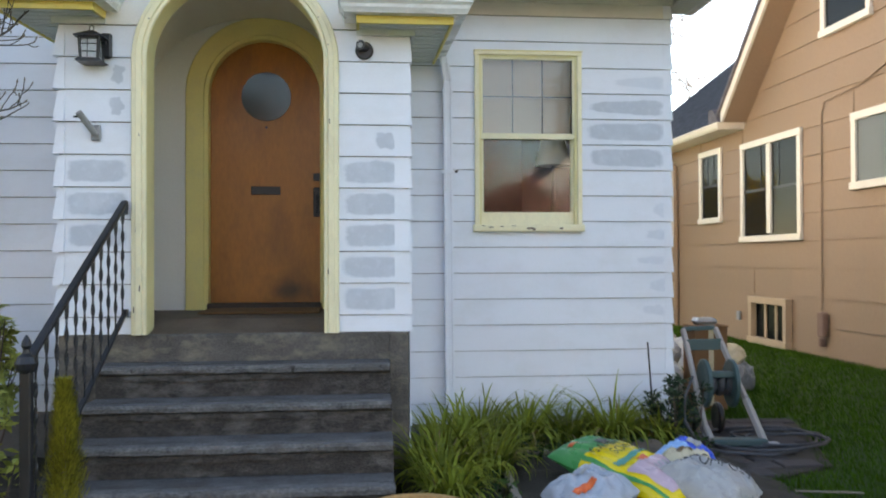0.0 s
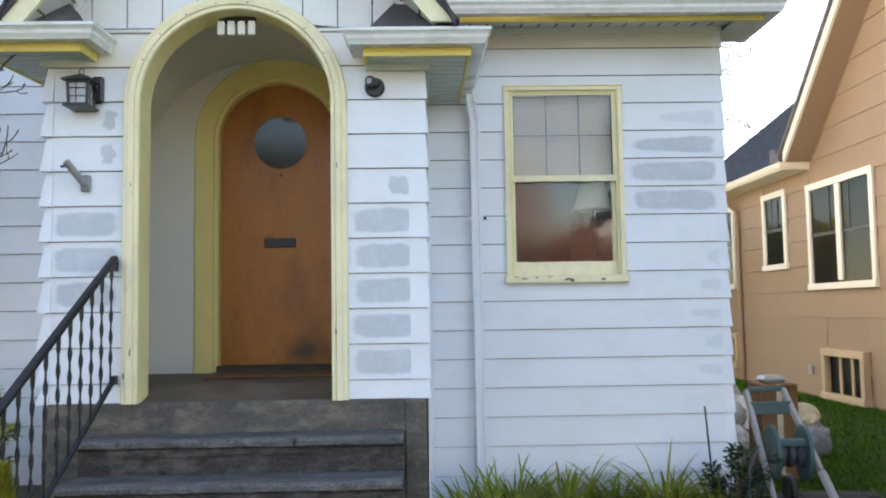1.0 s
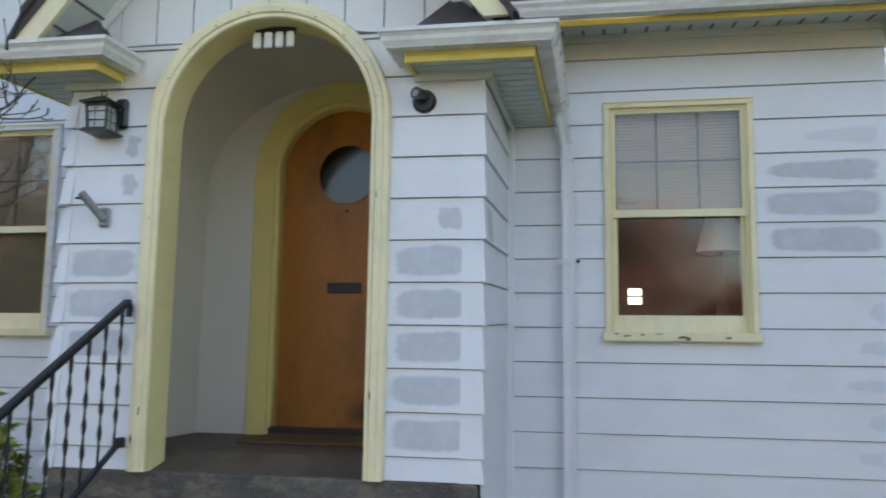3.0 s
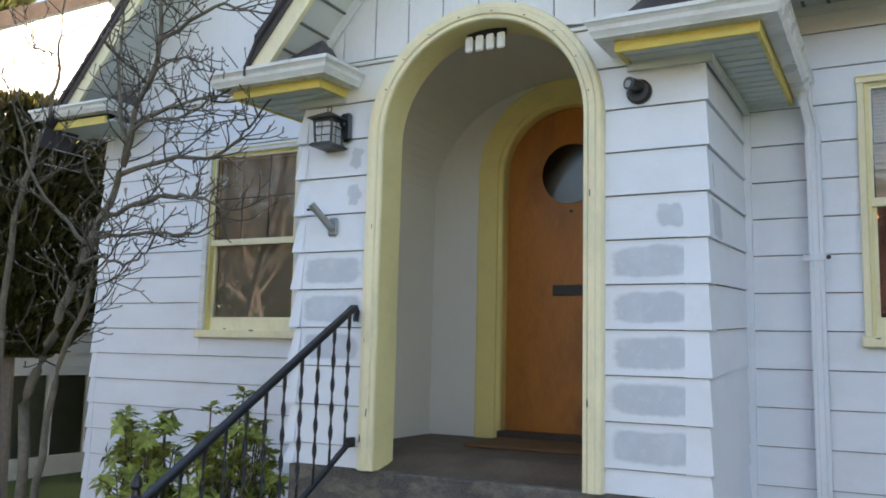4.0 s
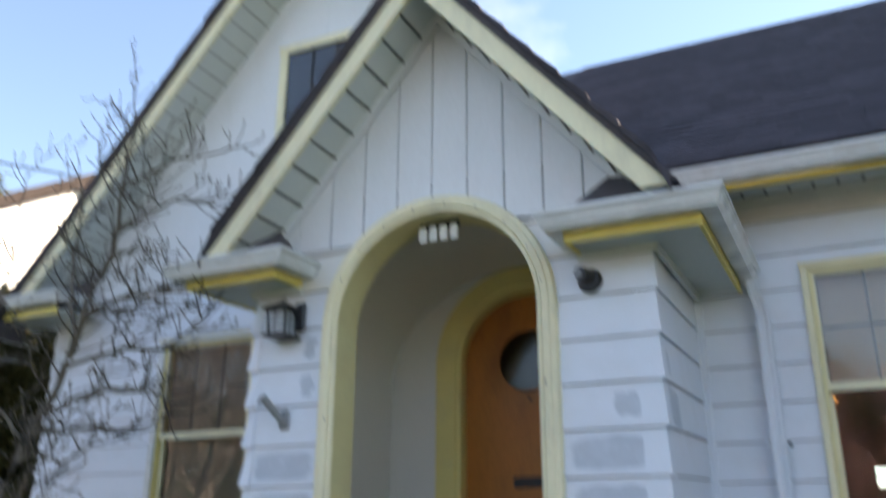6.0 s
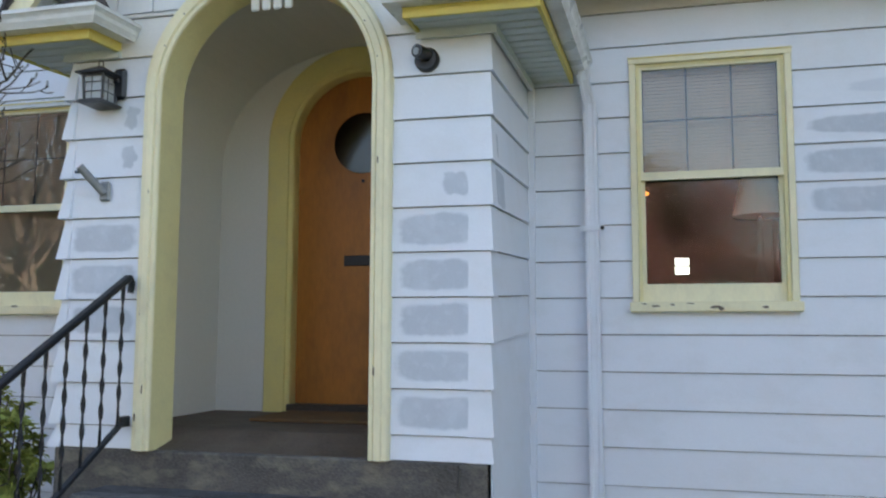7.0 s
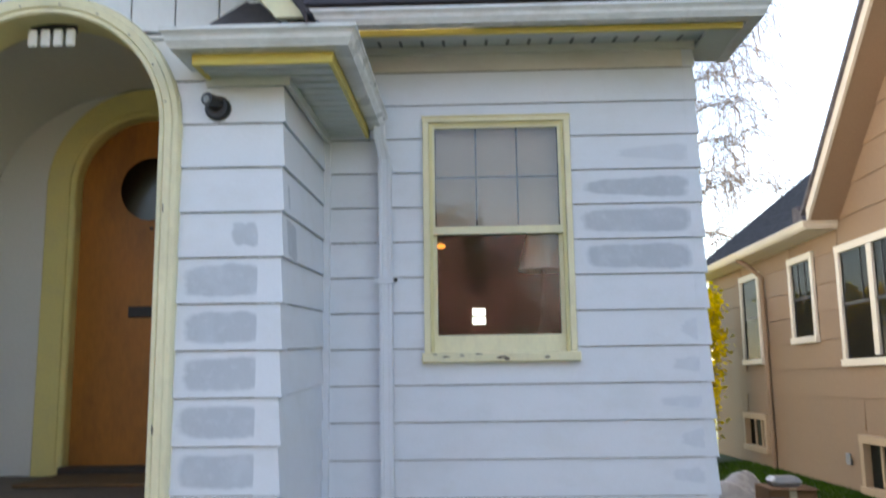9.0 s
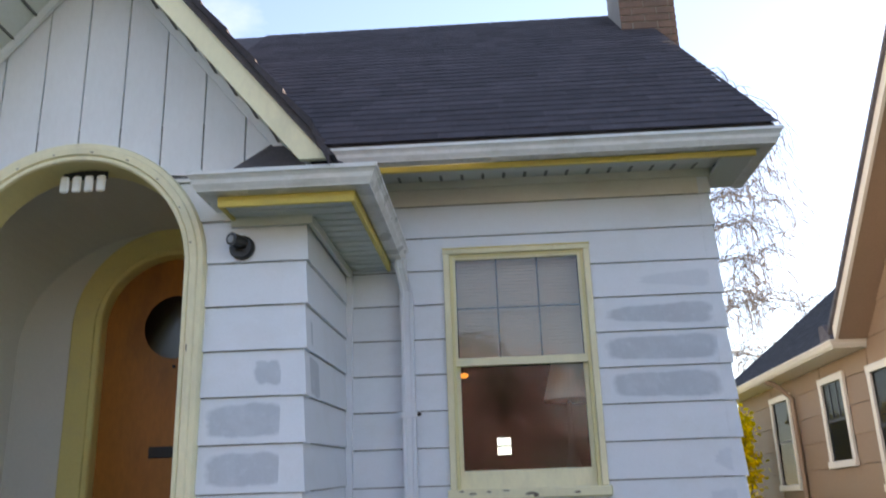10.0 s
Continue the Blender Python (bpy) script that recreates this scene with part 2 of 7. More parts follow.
def prism(bm, pts, along, a, b):
    """Extrude a polygon: along 'x' takes (y, z) points, 'y' takes (x, z), 'z' takes (x, y)."""
    def at(p, c):
        return {"x": (c, p[0], p[1]), "y": (p[0], c, p[1]), "z": (p[0], p[1], c)}[along]
    lo, hi = [bm.verts.new(at(p, a)) for p in pts], [bm.verts.new(at(p, b)) for p in pts]
    bm.faces.new(lo), bm.faces.new(hi[::-1])
    for i in range(len(pts)):
        j = (i + 1) % len(pts)
        bm.faces.new((lo[i], lo[j], hi[j], hi[i]))
    return bm


def tube(bm, pts, r, n=8, r_end=None, cap=True):
    """A round bar along points."""
    rings = []
    for i, p in enumerate(pts):
        p = Vector(p)
        d = (Vector(pts[min(i + 1, len(pts) - 1)]) - Vector(pts[max(i - 1, 0)])).normalized()
        u = d.cross(Vector((0, 0, 1)) if abs(d.z) < 0.9 else Vector((1, 0, 0))).normalized()
        w = d.cross(u)
        rr = r if r_end is None else r + (r_end - r) * i / (len(pts) - 1)
        rings.append([bm.verts.new(p + rr * (math.cos(2 * math.pi * k / n) * u + math.sin(2 * math.pi * k / n) * w)) for k in range(n)])
    for a, b in zip(rings, rings[1:]):
        for k in range(n):
            bm.faces.new((a[k], a[(k + 1) % n], b[(k + 1) % n], b[k]))
    if cap and n > 2:
        bm.faces.new(rings[0]), bm.faces.new(rings[-1])
    return bm


def lathe(bm, prof, cx, cy, n=20, axis="z", c=0.0):
    """Turn (radius, height) points about an upright axis, or about y when axis is 'y'."""
    rings = []
    for r, h in prof:
        ring = []
        for k in range(n):
            a = 2 * math.pi * k / n
            if axis == "z":
                ring.append(bm.verts.new((cx + r * math.cos(a), cy + r * math.sin(a), h)))
            else:
                ring.append(bm.verts.new((cx + r * math.cos(a), h, cy + r * math.sin(a))))
        rings.append(ring)
    for a, b in zip(rings, rings[1:]):
        for k in range(n):
            bm.faces.new((a[k], a[(k + 1) % n], b[(k + 1) % n], b[k]))
    bm.faces.new(rings[0]), bm.faces.new(rings[-1])
    return bm


def structure(name, bm, material, label, category):
    return tagged(part(name, bm, material), label, category, kind="structure")


# ---- plan ----
WALL_Y = 6.84            # main front wall
PF = 5.70                # porch front
PX0, PX1 = -2.12, 0.045  # porch sides
FLOOR = 0.964            # stoop floor
AX, AR, AZ = -1.042, 0.64, 2.675   # entry arch: middle, outer radius of the trim, springing
C = 0.2025               # siding exposure
DOOR_Y = 6.98
INNER = 1.045            # vestibule floor
SAG = 0.05               # the porch has settled: its sides rise towards the house


# ---- ground ----
def ground_z(x, y):
    return 0.03 * noise.noise(Vector((x * 0.3, y * 0.3, 0.0)))


bm = bmesh.new()
box(bm, -300, 300, -300, 300, -0.6, -0.05)
tagged(structure("ground", bm, LAWN, "green lawn and garden ground round the house", "ground"))

# ---- siding ----
RND = random.Random(5)


def board(parent, p0, p1, out, z0, z1, e0=0.0, e1=0.0, material=None, name="siding_board", proud=0.016, rise=0.0):
    """One lapped board from p0 to p1 in plan, proud at its lower edge; e0, e1 shift the ends at its top."""
    bm = bmesh.new()
    p0, p1, out = Vector(p0), Vector(p1), Vector(out)
    d = (p1 - p0).normalized()
    zz0, zz1 = z0, z1
    vs = []
    for p, e, up in ((p0, e0, 0.0), (p1, e1, rise)):
        q = p + d * e
        z0, z1 = zz0 + up, zz1 + up
        a, b = p + out * proud, q + out * 0.003
        vs.append([bm.verts.new((*p, z0)), bm.verts.new((*a, z0)), bm.verts.new((*(p + out * (proud - 0.001)), z0 + 0.012)), bm.verts.new((*b, z1 - 0.0055)), bm.verts.new((*q, z1 - 0.0055))])
    s, t = vs
    bm.faces.new(s), bm.faces.new(t[::-1])
    for i in range(5):
        j = (i + 1) % 5
        bm.faces.new((s[i], t[i], t[j], s[j]))
    return part(name, bm, material or PAINT, parent)


def wall_patch(parent, p0, along, out, s0, s1, zb, lo=0.2, hi=0.85, name="primer_patch", taper=1.0, material=None, ragged=0.012, exposure=None):
    """A brushed coat of primer on the board whose lower edge is at zb, from s0 to s1 along the wall; thin at its edges."""
    ex = exposure or C
    p0, along, out = Vector(p0), Vector(along), Vector(out)
    seed = RND.uniform(0, 90)
    cs, cz, hw, hh = (s0 + s1) / 2, zb + ex * (lo + hi) / 2, (s1 - s0) / 2, ex * (hi - lo) / 2
    bm = bmesh.new()
    cover = bm.verts.layers.float.new("cover")

    def at(a, k):
        c, d = math.cos(a), math.sin(a)
        m = (abs(c) ** 5 + abs(d) ** 5) ** -0.2
        u, w = c * m, d * m
        wob = noise.noise(Vector((u * 1.6, w * 1.6, seed))) * 1.3 + noise.noise(Vector((u * 6, w * 6, seed))) * 0.5
        q = u * (hw + ragged * 1.4 * wob) * k
        z = w * (hh + ragged * 0.8 * wob) * k * (taper + (1 - taper) * (u * k + 1) / 2)
        if k > 1:
            q, z = u * (hw + ragged * 1.4 * wob + 0.011), w * ((hh + ragged * 0.8 * wob) * (taper + (1 - taper) * (u + 1) / 2) + 0.009)
        z = min(max(cz + z, zb + 0.006), zb + ex - 0.012)
        f = (z - zb) / ex
        v = bm.verts.new((*(p0 + along * (cs + q) + out * (0.0172 - 0.0130 * f)), z))
        v[cover] = 0.0 if k > 1 else 1.0
        return v

    n = 44
    rings = [[at(2 * math.pi * i / n, k) for i in range(n)] for k in (1.05, 0.86, 0.45)]
    for ra, rb in zip(rings, rings[1:]):
        for i in range(n):
            j = (i + 1) % n
            bm.faces.new((ra[i], ra[j], rb[j], rb[i]))
    bm.faces.new(rings[-1])
    return part(name, bm, material or PATCH, parent)


def corner_cap(parent, x, y, ox, oy, z0, z1, w=0.055, o0=0.0185):
    """The folded metal cap over two boards that meet at an outer corner."""
    bm = bmesh.new()
    def lp(o):
        return [(x - ox * w, y + oy * o), (x + ox * o, y + oy * o), (x + ox * o, y - oy * w), (x, y - oy * w), (x, y), (x - ox * w, y)]
    lo, hi = [bm.verts.new((*p, z0 - 0.002)) for p in lp(o0)], [bm.verts.new((*p, z1 - 0.006)) for p in lp(0.0055)]
    bm.faces.new(lo), bm.faces.new(hi)
    for i in range(6):
        j = (i + 1) % 6
        bm.faces.new((lo[i], lo[j], hi[j], hi[i]))
    return part("corner_cap", bm, PAINT, parent)


def slab_with_hole(x0, x1, y0, y1, z0, z1, hx0, hx1, hz0, hz1):
    bm = bmesh.new()
    box(bm, x0, hx0, y0, y1, z0, z1)
    box(bm, hx1, x1, y0, y1, z0, z1)
    box(bm, hx0, hx1, y0, y1, z0, hz0)
    box(bm, hx0, hx1, y0, y1, hz1, z1)
    return bm


# main front wall beside the porch
RW = (0.62, 1.472, 1.64, 3.058)
LW = (-3.895, -2.97, 1.635, 3.06)
WX1 = 2.20
wall_e = structure("wall_east", slab_with_hole(-0.2, WX1 - 0.001, WALL_Y, WALL_Y + 0.16, -0.1, 3.5, RW[0] + 0.05, RW[1] - 0.05, RW[2] + 0.05, RW[3] - 0.05), SHEATH,
                   "pale blue lapped siding wall of the house front", "wall")
LINES = [0.15] + [1.52 + C * k for k in range(-6, 11)]
for z in LINES:
    z1 = min(z + C, 3.50)
    if z > 3.45:
        continue
    if z == 0.15:
        z1 = LINES[1]
    spans = [(0.06, WX1)]
    if z1 > RW[2] and z < RW[3]:
        spans = [(0.06, RW[0] + 0.004), (RW[1] - 0.004, WX1)]
    for a, b in spans:
        board(wall_e, (a, WALL_Y), (b, WALL_Y), (0, -1), z, z1, material=PAINT_OLD if z > 3.3 else PAINT)
    if z < RW[2] < z1:
        board(wall_e, (RW[0] + 0.004, WALL_Y), (RW[1] - 0.004, WALL_Y), (0, -1), z, RW[2] + 0.012)
    if z < RW[3] < z1:
        board(wall_e, (RW[0] + 0.004, WALL_Y), (RW[1] - 0.004, WALL_Y), (0, -1), RW[3] - 0.004, z1, proud=0.012)
    corner_cap(wall_e, WX1, WALL_Y, 1, -1, z, z1)
    board(wall_e, (WX1, WALL_Y), (WX1, WALL_Y + 4.2), (1, 0), z, z1)
for k, (s0, s1, lo, hi) in enumerate([(1.74, 2.15, 0.15, 0.75), (1.53, 2.15, 0.12, 0.82), (1.52, 2.15, 0.12, 0.86), (1.53, 2.15, 0.1, 0.88)]):
    wall_patch(wall_e, (0, WALL_Y), (1, 0), (0, -1), s0, s1, 1.52 + C * (6 - k), lo, hi, taper=(0.25, 0.45, 0.8, 0.75)[k], material=(PATCH2, PATCH, PATCH, PATCH)[k])
for zk, s0, s1, lo, hi in ((0, 1.99, 2.146, 0.25, 0.7), (1, 2.06, 2.146, 0.1, 0.8), (-1, 1.93, 2.146, 0.3, 0.65), (-2, 2.03, 2.146, 0.15, 0.8), (-3, 1.96, 2.146, 0.3, 0.75)):
    wall_patch(wall_e, (0, WALL_Y), (1, 0), (0, -1), s0, s1, 1.52 + C * zk, lo, hi, taper=0.35, material=PATCH2, ragged=0.018)
structure("wall_east_side", bx(WX1 - 0.16, WX1, WALL_Y + 0.16, WALL_Y + 5.3, -0.1, 3.5), PAINT, "pale blue siding wall along the house side", "wall")

# main front wall left of the porch, under the large gable
LX0 = -5.03
wall_w = structure("wall_west", slab_with_hole(LX0, -2.0, WALL_Y, WALL_Y + 0.16, -0.1, 3.5, LW[0] + 0.05, LW[1] - 0.05, LW[2] + 0.05, LW[3] - 0.05), SHEATH,
                   "pale blue lapped siding wall under the large gable", "wall")
for k in range(-6, 11):
    z = 1.502 + 0.1995 * k
    z1 = z + 0.1995
    if z > 3.45:
        continue
    spans = [(LX0, PX0 + 0.02)]
    if z1 > LW[2] and z < LW[3]:
        spans = [(LX0, LW[0] + 0.004), (LW[1] - 0.004, PX0 + 0.02)]
    for a, b in spans:
        board(wall_w, (a, WALL_Y), (b, WALL_Y), (0, -1), z, z1)
    if z < LW[2] < z1:
        board(wall_w, (LW[0] + 0.004, WALL_Y), (LW[1] - 0.004, WALL_Y), (0, -1), z, LW[2] + 0.012)
    if z < LW[3] < z1:
        board(wall_w, (LW[0] + 0.004, WALL_Y), (LW[1] - 0.004, WALL_Y), (0, -1), LW[3] - 0.004, z1, proud=0.012)
    corner_cap(wall_w, LX0, WALL_Y, -1, -1, z, z1)
structure("wall_west_side", bx(LX0, LX0 + 0.16, WALL_Y + 0.16, WALL_Y + 5.3, -0.1, 3.5), PAINT, "pale blue siding wall along the far house side", "wall")
structure("wall_north", slab_with_hole(LX0, WX1, WALL_Y + 5.3, WALL_Y + 5.46, -0.1, 3.5, 0.925, 1.105, 2.195, 2.405), PAINT, "plain rear wall closing the house", "wall")

# porch walls: front piers with the arch between, and two sides
ARI = AR - 0.09


def arch_half(z, r):
    return r if z <= AZ else (math.sqrt(max(0.0, r * r - (z - AZ) ** 2)))


bm = bmesh.new()
cut = AR - 0.05
N = 20
arc = [(AX + cut * math.cos(math.pi * k / N), AZ + cut * math.sin(math.pi * k / N)) for k in range(N + 1)]
# the wall behind the boards, as quads round the arch
for i in range(N):
    (xa, za), (xb, zb) = arc[i], arc[i + 1]
    lo = [bm.verts.new((x, y, z)) for y in (PF, PF + 0.16) for x, z in ((xa, za), (xb, zb), (xb, 3.40), (xa, 3.40))]
    for q in ((0, 1, 2, 3), (4, 7, 6, 5), (0, 4, 5, 1), (1, 5, 6, 2), (2, 6, 7, 3), (3, 7, 4, 0)):
        bm.faces.new([lo[k] for k in q])
box(bm, PX0, AX - cut, PF, PF + 0.16, FLOOR, 3.13)
box(bm, AX + cut, PX1, PF, PF + 0.16, FLOOR, 3.13)
porch_wall = structure("wall_porch", bm, SHEATH, "pale blue porch front with an arched entry", "wall")
structure("wall_porch_side", bx(PX1 - 0.16, PX1, PF + 0.16, WALL_Y, 0.0, 3.13), SHEATH, "pale blue siding on the porch side", "wall")
structure("wall_porch_side_west", bx(PX0, PX0 + 0.16, PF + 0.16, WALL_Y, 0.0, 3.13), PAINT, "pale blue siding on the far porch side", "wall")
CP = 0.202              # exposure on the porch
PL = [FLOOR + 0.004] + [2.693 - CP * k for k in range(8, -3, -1)]
for i, z in enumerate(PL):
    z1 = PL[i + 1] if i + 1 < len(PL) else 3.125
    if z1 - z < 0.02:
        continue
    z1 = min(z1, 3.125)
    rr = AR - 0.035
    h0, h1 = arch_half(z, rr), arch_half(z1, rr)
    coat = PAINT_OLD if z > 2.85 else PAINT
    board(porch_wall, (PX0, PF), (AX - h0, PF), (0, -1), z, z1, 0, h0 - h1, coat)
    board(porch_wall, (AX + h0, PF), (PX1, PF), (0, -1), z, z1, h1 - h0, 0, coat)
    if z < 2.87:
        corner_cap(porch_wall, PX1, PF, 1, -1, z, z1, 0.095, 0.0195)
        corner_cap(porch_wall, PX0, PF, -1, -1, z, z1, 0.035, 0.034)
    board(porch_wall, (PX1, PF), (PX1, WALL_Y), (1, 0), z, z1, rise=0.056)
    board(porch_wall, (PX0, PF), (PX0, WALL_Y), (-1, 0), z, z1, rise=0.0)
for z in (FLOOR - C * k for k in range(1, 5)):
    board(porch_wall, (PX1, PF + 0.012), (PX1, WALL_Y), (1, 0), z, z + C, rise=0.055)
for k in range(3, 8):
    wall_patch(porch_wall, (0, PF), (1, 0), (0, -1), AX + AR + 0.03, PX1 - 0.065, 2.693 - CP * (k + 1), 0.14, 0.82, exposure=CP)
    if k < 6:
        wall_patch(porch_wall, (0, PF), (1, 0), (0, -1), PX0 + 0.05, AX - AR - 0.03, 2.693 - CP * (k + 1), 0.14, 0.82, exposure=CP)
wall_patch(porch_wall, (0, PF), (1, 0), (0, -1), -0.16, -0.05, 2.693 - CP * 3, 0.25, 0.75, exposure=CP)
wall_patch(porch_wall, (0, PF), (1, 0), (0, -1), -1.81, -1.74, 2.693 - CP * 2, 0.2, 0.75, exposure=CP)
wall_patch(porch_wall, (0, PF), (1, 0), (0, -1), -1.80, -1.73, 2.693 - CP * 1, 0.2, 0.75, exposure=CP)
wall_patch(porch_wall, (PX1, PF), (0, 1), (1, 0), 0.05, 0.32, 2.693 - CP * 3, 0.05, 0.95, exposure=CP)
wall_patch(porch_wall, (PX1, PF), (0, 1), (1, 0), 0.03, 0.14, 2.693 - CP * 2, 0.2, 0.7, exposure=CP)


# ---- arches ----
def arch_band(bm, cx, cz, r0, r1, y0, y1, z0, n=40, flat=1.0):
    """A band round an arch: upright legs from z0, then a half circle."""
    pts = []
    for r in (r0, r1):
        ring = [(cx + r, z0)] + [(cx + r * math.cos(math.pi * k / n), cz + flat * r * math.sin(math.pi * k / n)) for k in range(n + 1)] + [(cx - r, z0)]
        pts.append(ring)
    v = [[[bm.verts.new((x, y, z)) for x, z in ring] for ring in pts] for y in (y0, y1)]
    m = len(pts[0])
    for i in range(m - 1):
        bm.faces.new((v[0][0][i], v[0][0][i + 1], v[0][1][i + 1], v[0][1][i]))
        bm.faces.new((v[1][0][i], v[1][1][i], v[1][1][i + 1], v[1][0][i + 1]))
        bm.faces.new((v[0][1][i], v[0][1][i + 1], v[1][1][i + 1], v[1][1][i]))
        bm.faces.new((v[0][0][i], v[1][0][i], v[1][0][i + 1], v[0][0][i + 1]))
    for i in (0, m - 1):
        bm.faces.new((v[0][0][i], v[0][1][i], v[1][1][i], v[1][0][i]))
    return bm


def arch_moulding(name, cx, cz, z0, sect, material, parent, n=44):
    """Sweep a closed (radius, y) section round an arch with upright legs."""
    bm = bmesh.new()
    rings = []
    for k in range(-1, n + 2):
        if k == -1:
            ring = [(cx + r, y, z0) for r, y in sect]
        elif k == n + 1:
            ring = [(cx - r, y, z0) for r, y in sect]
        else:
            a = math.pi * k / n
            ring = [(cx + r * math.cos(a), y, cz + r * math.sin(a)) for r, y in sect]
        rings.append([bm.verts.new(p) for p in ring])
    for a, b in zip(rings, rings[1:]):
        for i in range(len(sect)):
            j = (i + 1) % len(sect)
            bm.faces.new((a[i], a[j], b[j], b[i]))
    bm.faces.new(rings[0]), bm.faces.new(rings[-1])
    return part(name, bm, material, parent)


entry_arch = tagged(empty("trim_arch", (AX, PF, FLOOR)), "cream yellow moulded arch trim round the entry", "arch trim", kind="structure")
entry_arch.matrix_world = Matrix.Identity(4)
arch_moulding("casing", AX, AZ, FLOOR, [(0.546, PF - 0.04), (0.552, PF - 0.047), (0.566, PF - 0.047), (0.570, PF - 0.042), (0.576, PF - 0.055), (0.606, PF - 0.058), (0.612, PF - 0.050), (0.632, PF - 0.048), (0.64, PF - 0.03), (0.64, PF), (0.546, PF)], YELLOW, entry_arch)
arch_moulding("reveal", AX, AZ, FLOOR, [(0.545, PF - 0.03), (0.575, PF - 0.03), (0.575, PF + 0.16), (0.545, PF + 0.16)], REVEAL, entry_arch)

# vestibule: upright sides and a barrel vault, then the back wall with the door
VR = 0.88
bm = bmesh.new()
arch_band(bm, AX, 2.56, VR, VR + 0.05, PF + 0.161, DOOR_Y - 0.1, FLOOR, flat=0.82)
structure("wall_vestibule", bm, PLASTER, "plain off-white plaster vestibule vault", "wall")
DX, DHW, DZC = -1.0, 0.43, 2.695     # door: middle, half width, springing
N = 24
arc = [(DX + DHW * math.cos(math.pi * k / N), DZC + DHW * math.sin(math.pi * k / N)) for k in range(N + 1)]
bm = bmesh.new()
for i in range(N):
    (xa, za), (xb, zb) = arc[i], arc[i + 1]
    prism(bm, [(xa, za), (xb, zb), (xb, 3.5), (xa, 3.5)], "y", DOOR_Y - 0.1, DOOR_Y + 0.02)
for xa, xb in ((AX - VR - 0.1, DX - DHW), (DX + DHW, AX + VR + 0.1)):
    box(bm, xa, xb, DOOR_Y - 0.1, DOOR_Y + 0.02, FLOOR, 3.5)
bmesh.ops.remove_doubles(bm, verts=bm.verts, dist=0.0005)
structure("wall_vestibule_back", bm, PLASTER, "off-white plaster wall round the front door", "wall")

DOORGLASS = glass_mat("pebbled door glass", (0.16, 0.15, 0.15), boost=1.15)
[k for k in DOORGLASS.node_tree.nodes if k.type == "BSDF_GLOSSY"][0].inputs["Roughness"].default_value = 0.10
front_door = tagged(empty("door_1"), "closed round-topped orange-brown varnished wooden front door", "door", kind="structure")
bm = bmesh.new()
prof = [(DX + DHW, INNER + 0.05)] + arc + [(DX - DHW, INNER + 0.05)]
prism(bm, prof, "y", DOOR_Y - 0.035, DOOR_Y + 0.01)
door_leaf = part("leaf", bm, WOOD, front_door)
arch_moulding("casing", DX, DZC, INNER - 0.005, [(DHW - 0.01, DOOR_Y - 0.105), (DHW - 0.004, DOOR_Y - 0.118), (DHW + 0.022, DOOR_Y - 0.118), (DHW + 0.028, DOOR_Y - 0.13), (DHW + 0.155, DOOR_Y - 0.13), (DHW + 0.163, DOOR_Y - 0.12), (DHW + 0.163, DOOR_Y - 0.095), (DHW, DOOR_Y - 0.09), (DHW, DOOR_Y - 0.03), (DHW - 0.01, DOOR_Y - 0.03)], CASING, front_door)
part("threshold", bx(DX - DHW, DX + DHW, DOOR_Y - 0.15, DOOR_Y + 0.02, INNER, INNER + 0.05, 0.006), mat("dark worn threshold", (0.05, 0.035, 0.025), 0.6, var=0.3), front_door)
bm = bmesh.new()
lathe(bm, [(0.19, DOOR_Y - 0.045), (0.19, DOOR_Y - 0.02)], DX + 0.005, 2.692, 36, "y")
part("porthole", bm, DOORGLASS, front_door, "round dark glass porthole")
bm = bmesh.new()
lathe(bm, [(0.008, DOOR_Y - 0.05), (0.010, DOOR_Y - 0.036)], DX + 0.005, 2.455, 12, "y")
part("peephole", bm, IRON, front_door)
part("mail_slot", bx(DX - 0.112, DX + 0.112, DOOR_Y - 0.045, DOOR_Y - 0.03, 1.93, 1.995, 0.004), IRON, front_door, "black metal letter slot")
part("deadbolt", bx(DX + 0.365, DX + 0.425, DOOR_Y - 0.055, DOOR_Y - 0.03, 2.04, 2.10, 0.006), IRON, front_door)
handle = part("handle_plate", bx(DX + 0.365, DX + 0.425, DOOR_Y - 0.048, DOOR_Y - 0.03, 1.76, 1.99, 0.006), IRON, front_door, "black iron handle set")
bm = bmesh.new()
tube(bm, [(DX + 0.395, DOOR_Y - 0.04, 1.94), (DX + 0.395, DOOR_Y - 0.10, 1.92), (DX + 0.395, DOOR_Y - 0.10, 1.82), (DX + 0.395, DOOR_Y - 0.04, 1.79)], 0.01)
part("grip", bm, IRON, handle)

# ---- stoop ----
stoop = tagged(empty("stoop"), "weathered concrete with riser shade stoop with five steps", "steps", kind="structure")
part("landing", bx(PX0, PX1 - 0.03, PF - 0.02, WALL_Y + 0.15, 0.0, FLOOR, 0.008), LANDING, stoop)
bm = bmesh.new()
prism(bm, [(PF + 0.03, FLOOR - 0.02), (PF + 0.03, FLOOR + 0.002), (PF + 0.12, FLOOR + 0.02), (PF + 0.27, INNER - 0.008), (PF + 0.34, INNER), (DOOR_Y + 0.02, INNER), (DOOR_Y + 0.02, FLOOR - 0.02)], "x", AX - VR - 0.02, AX + VR + 0.02)
part("porch_floor", bm, PORCHF, stoop)
part("cheek", bx(-0.085, PX1 - 0.008, PF - 0.032, PF + 0.0, 0.0, FLOOR - 0.004, 0.004), LANDING, stoop)


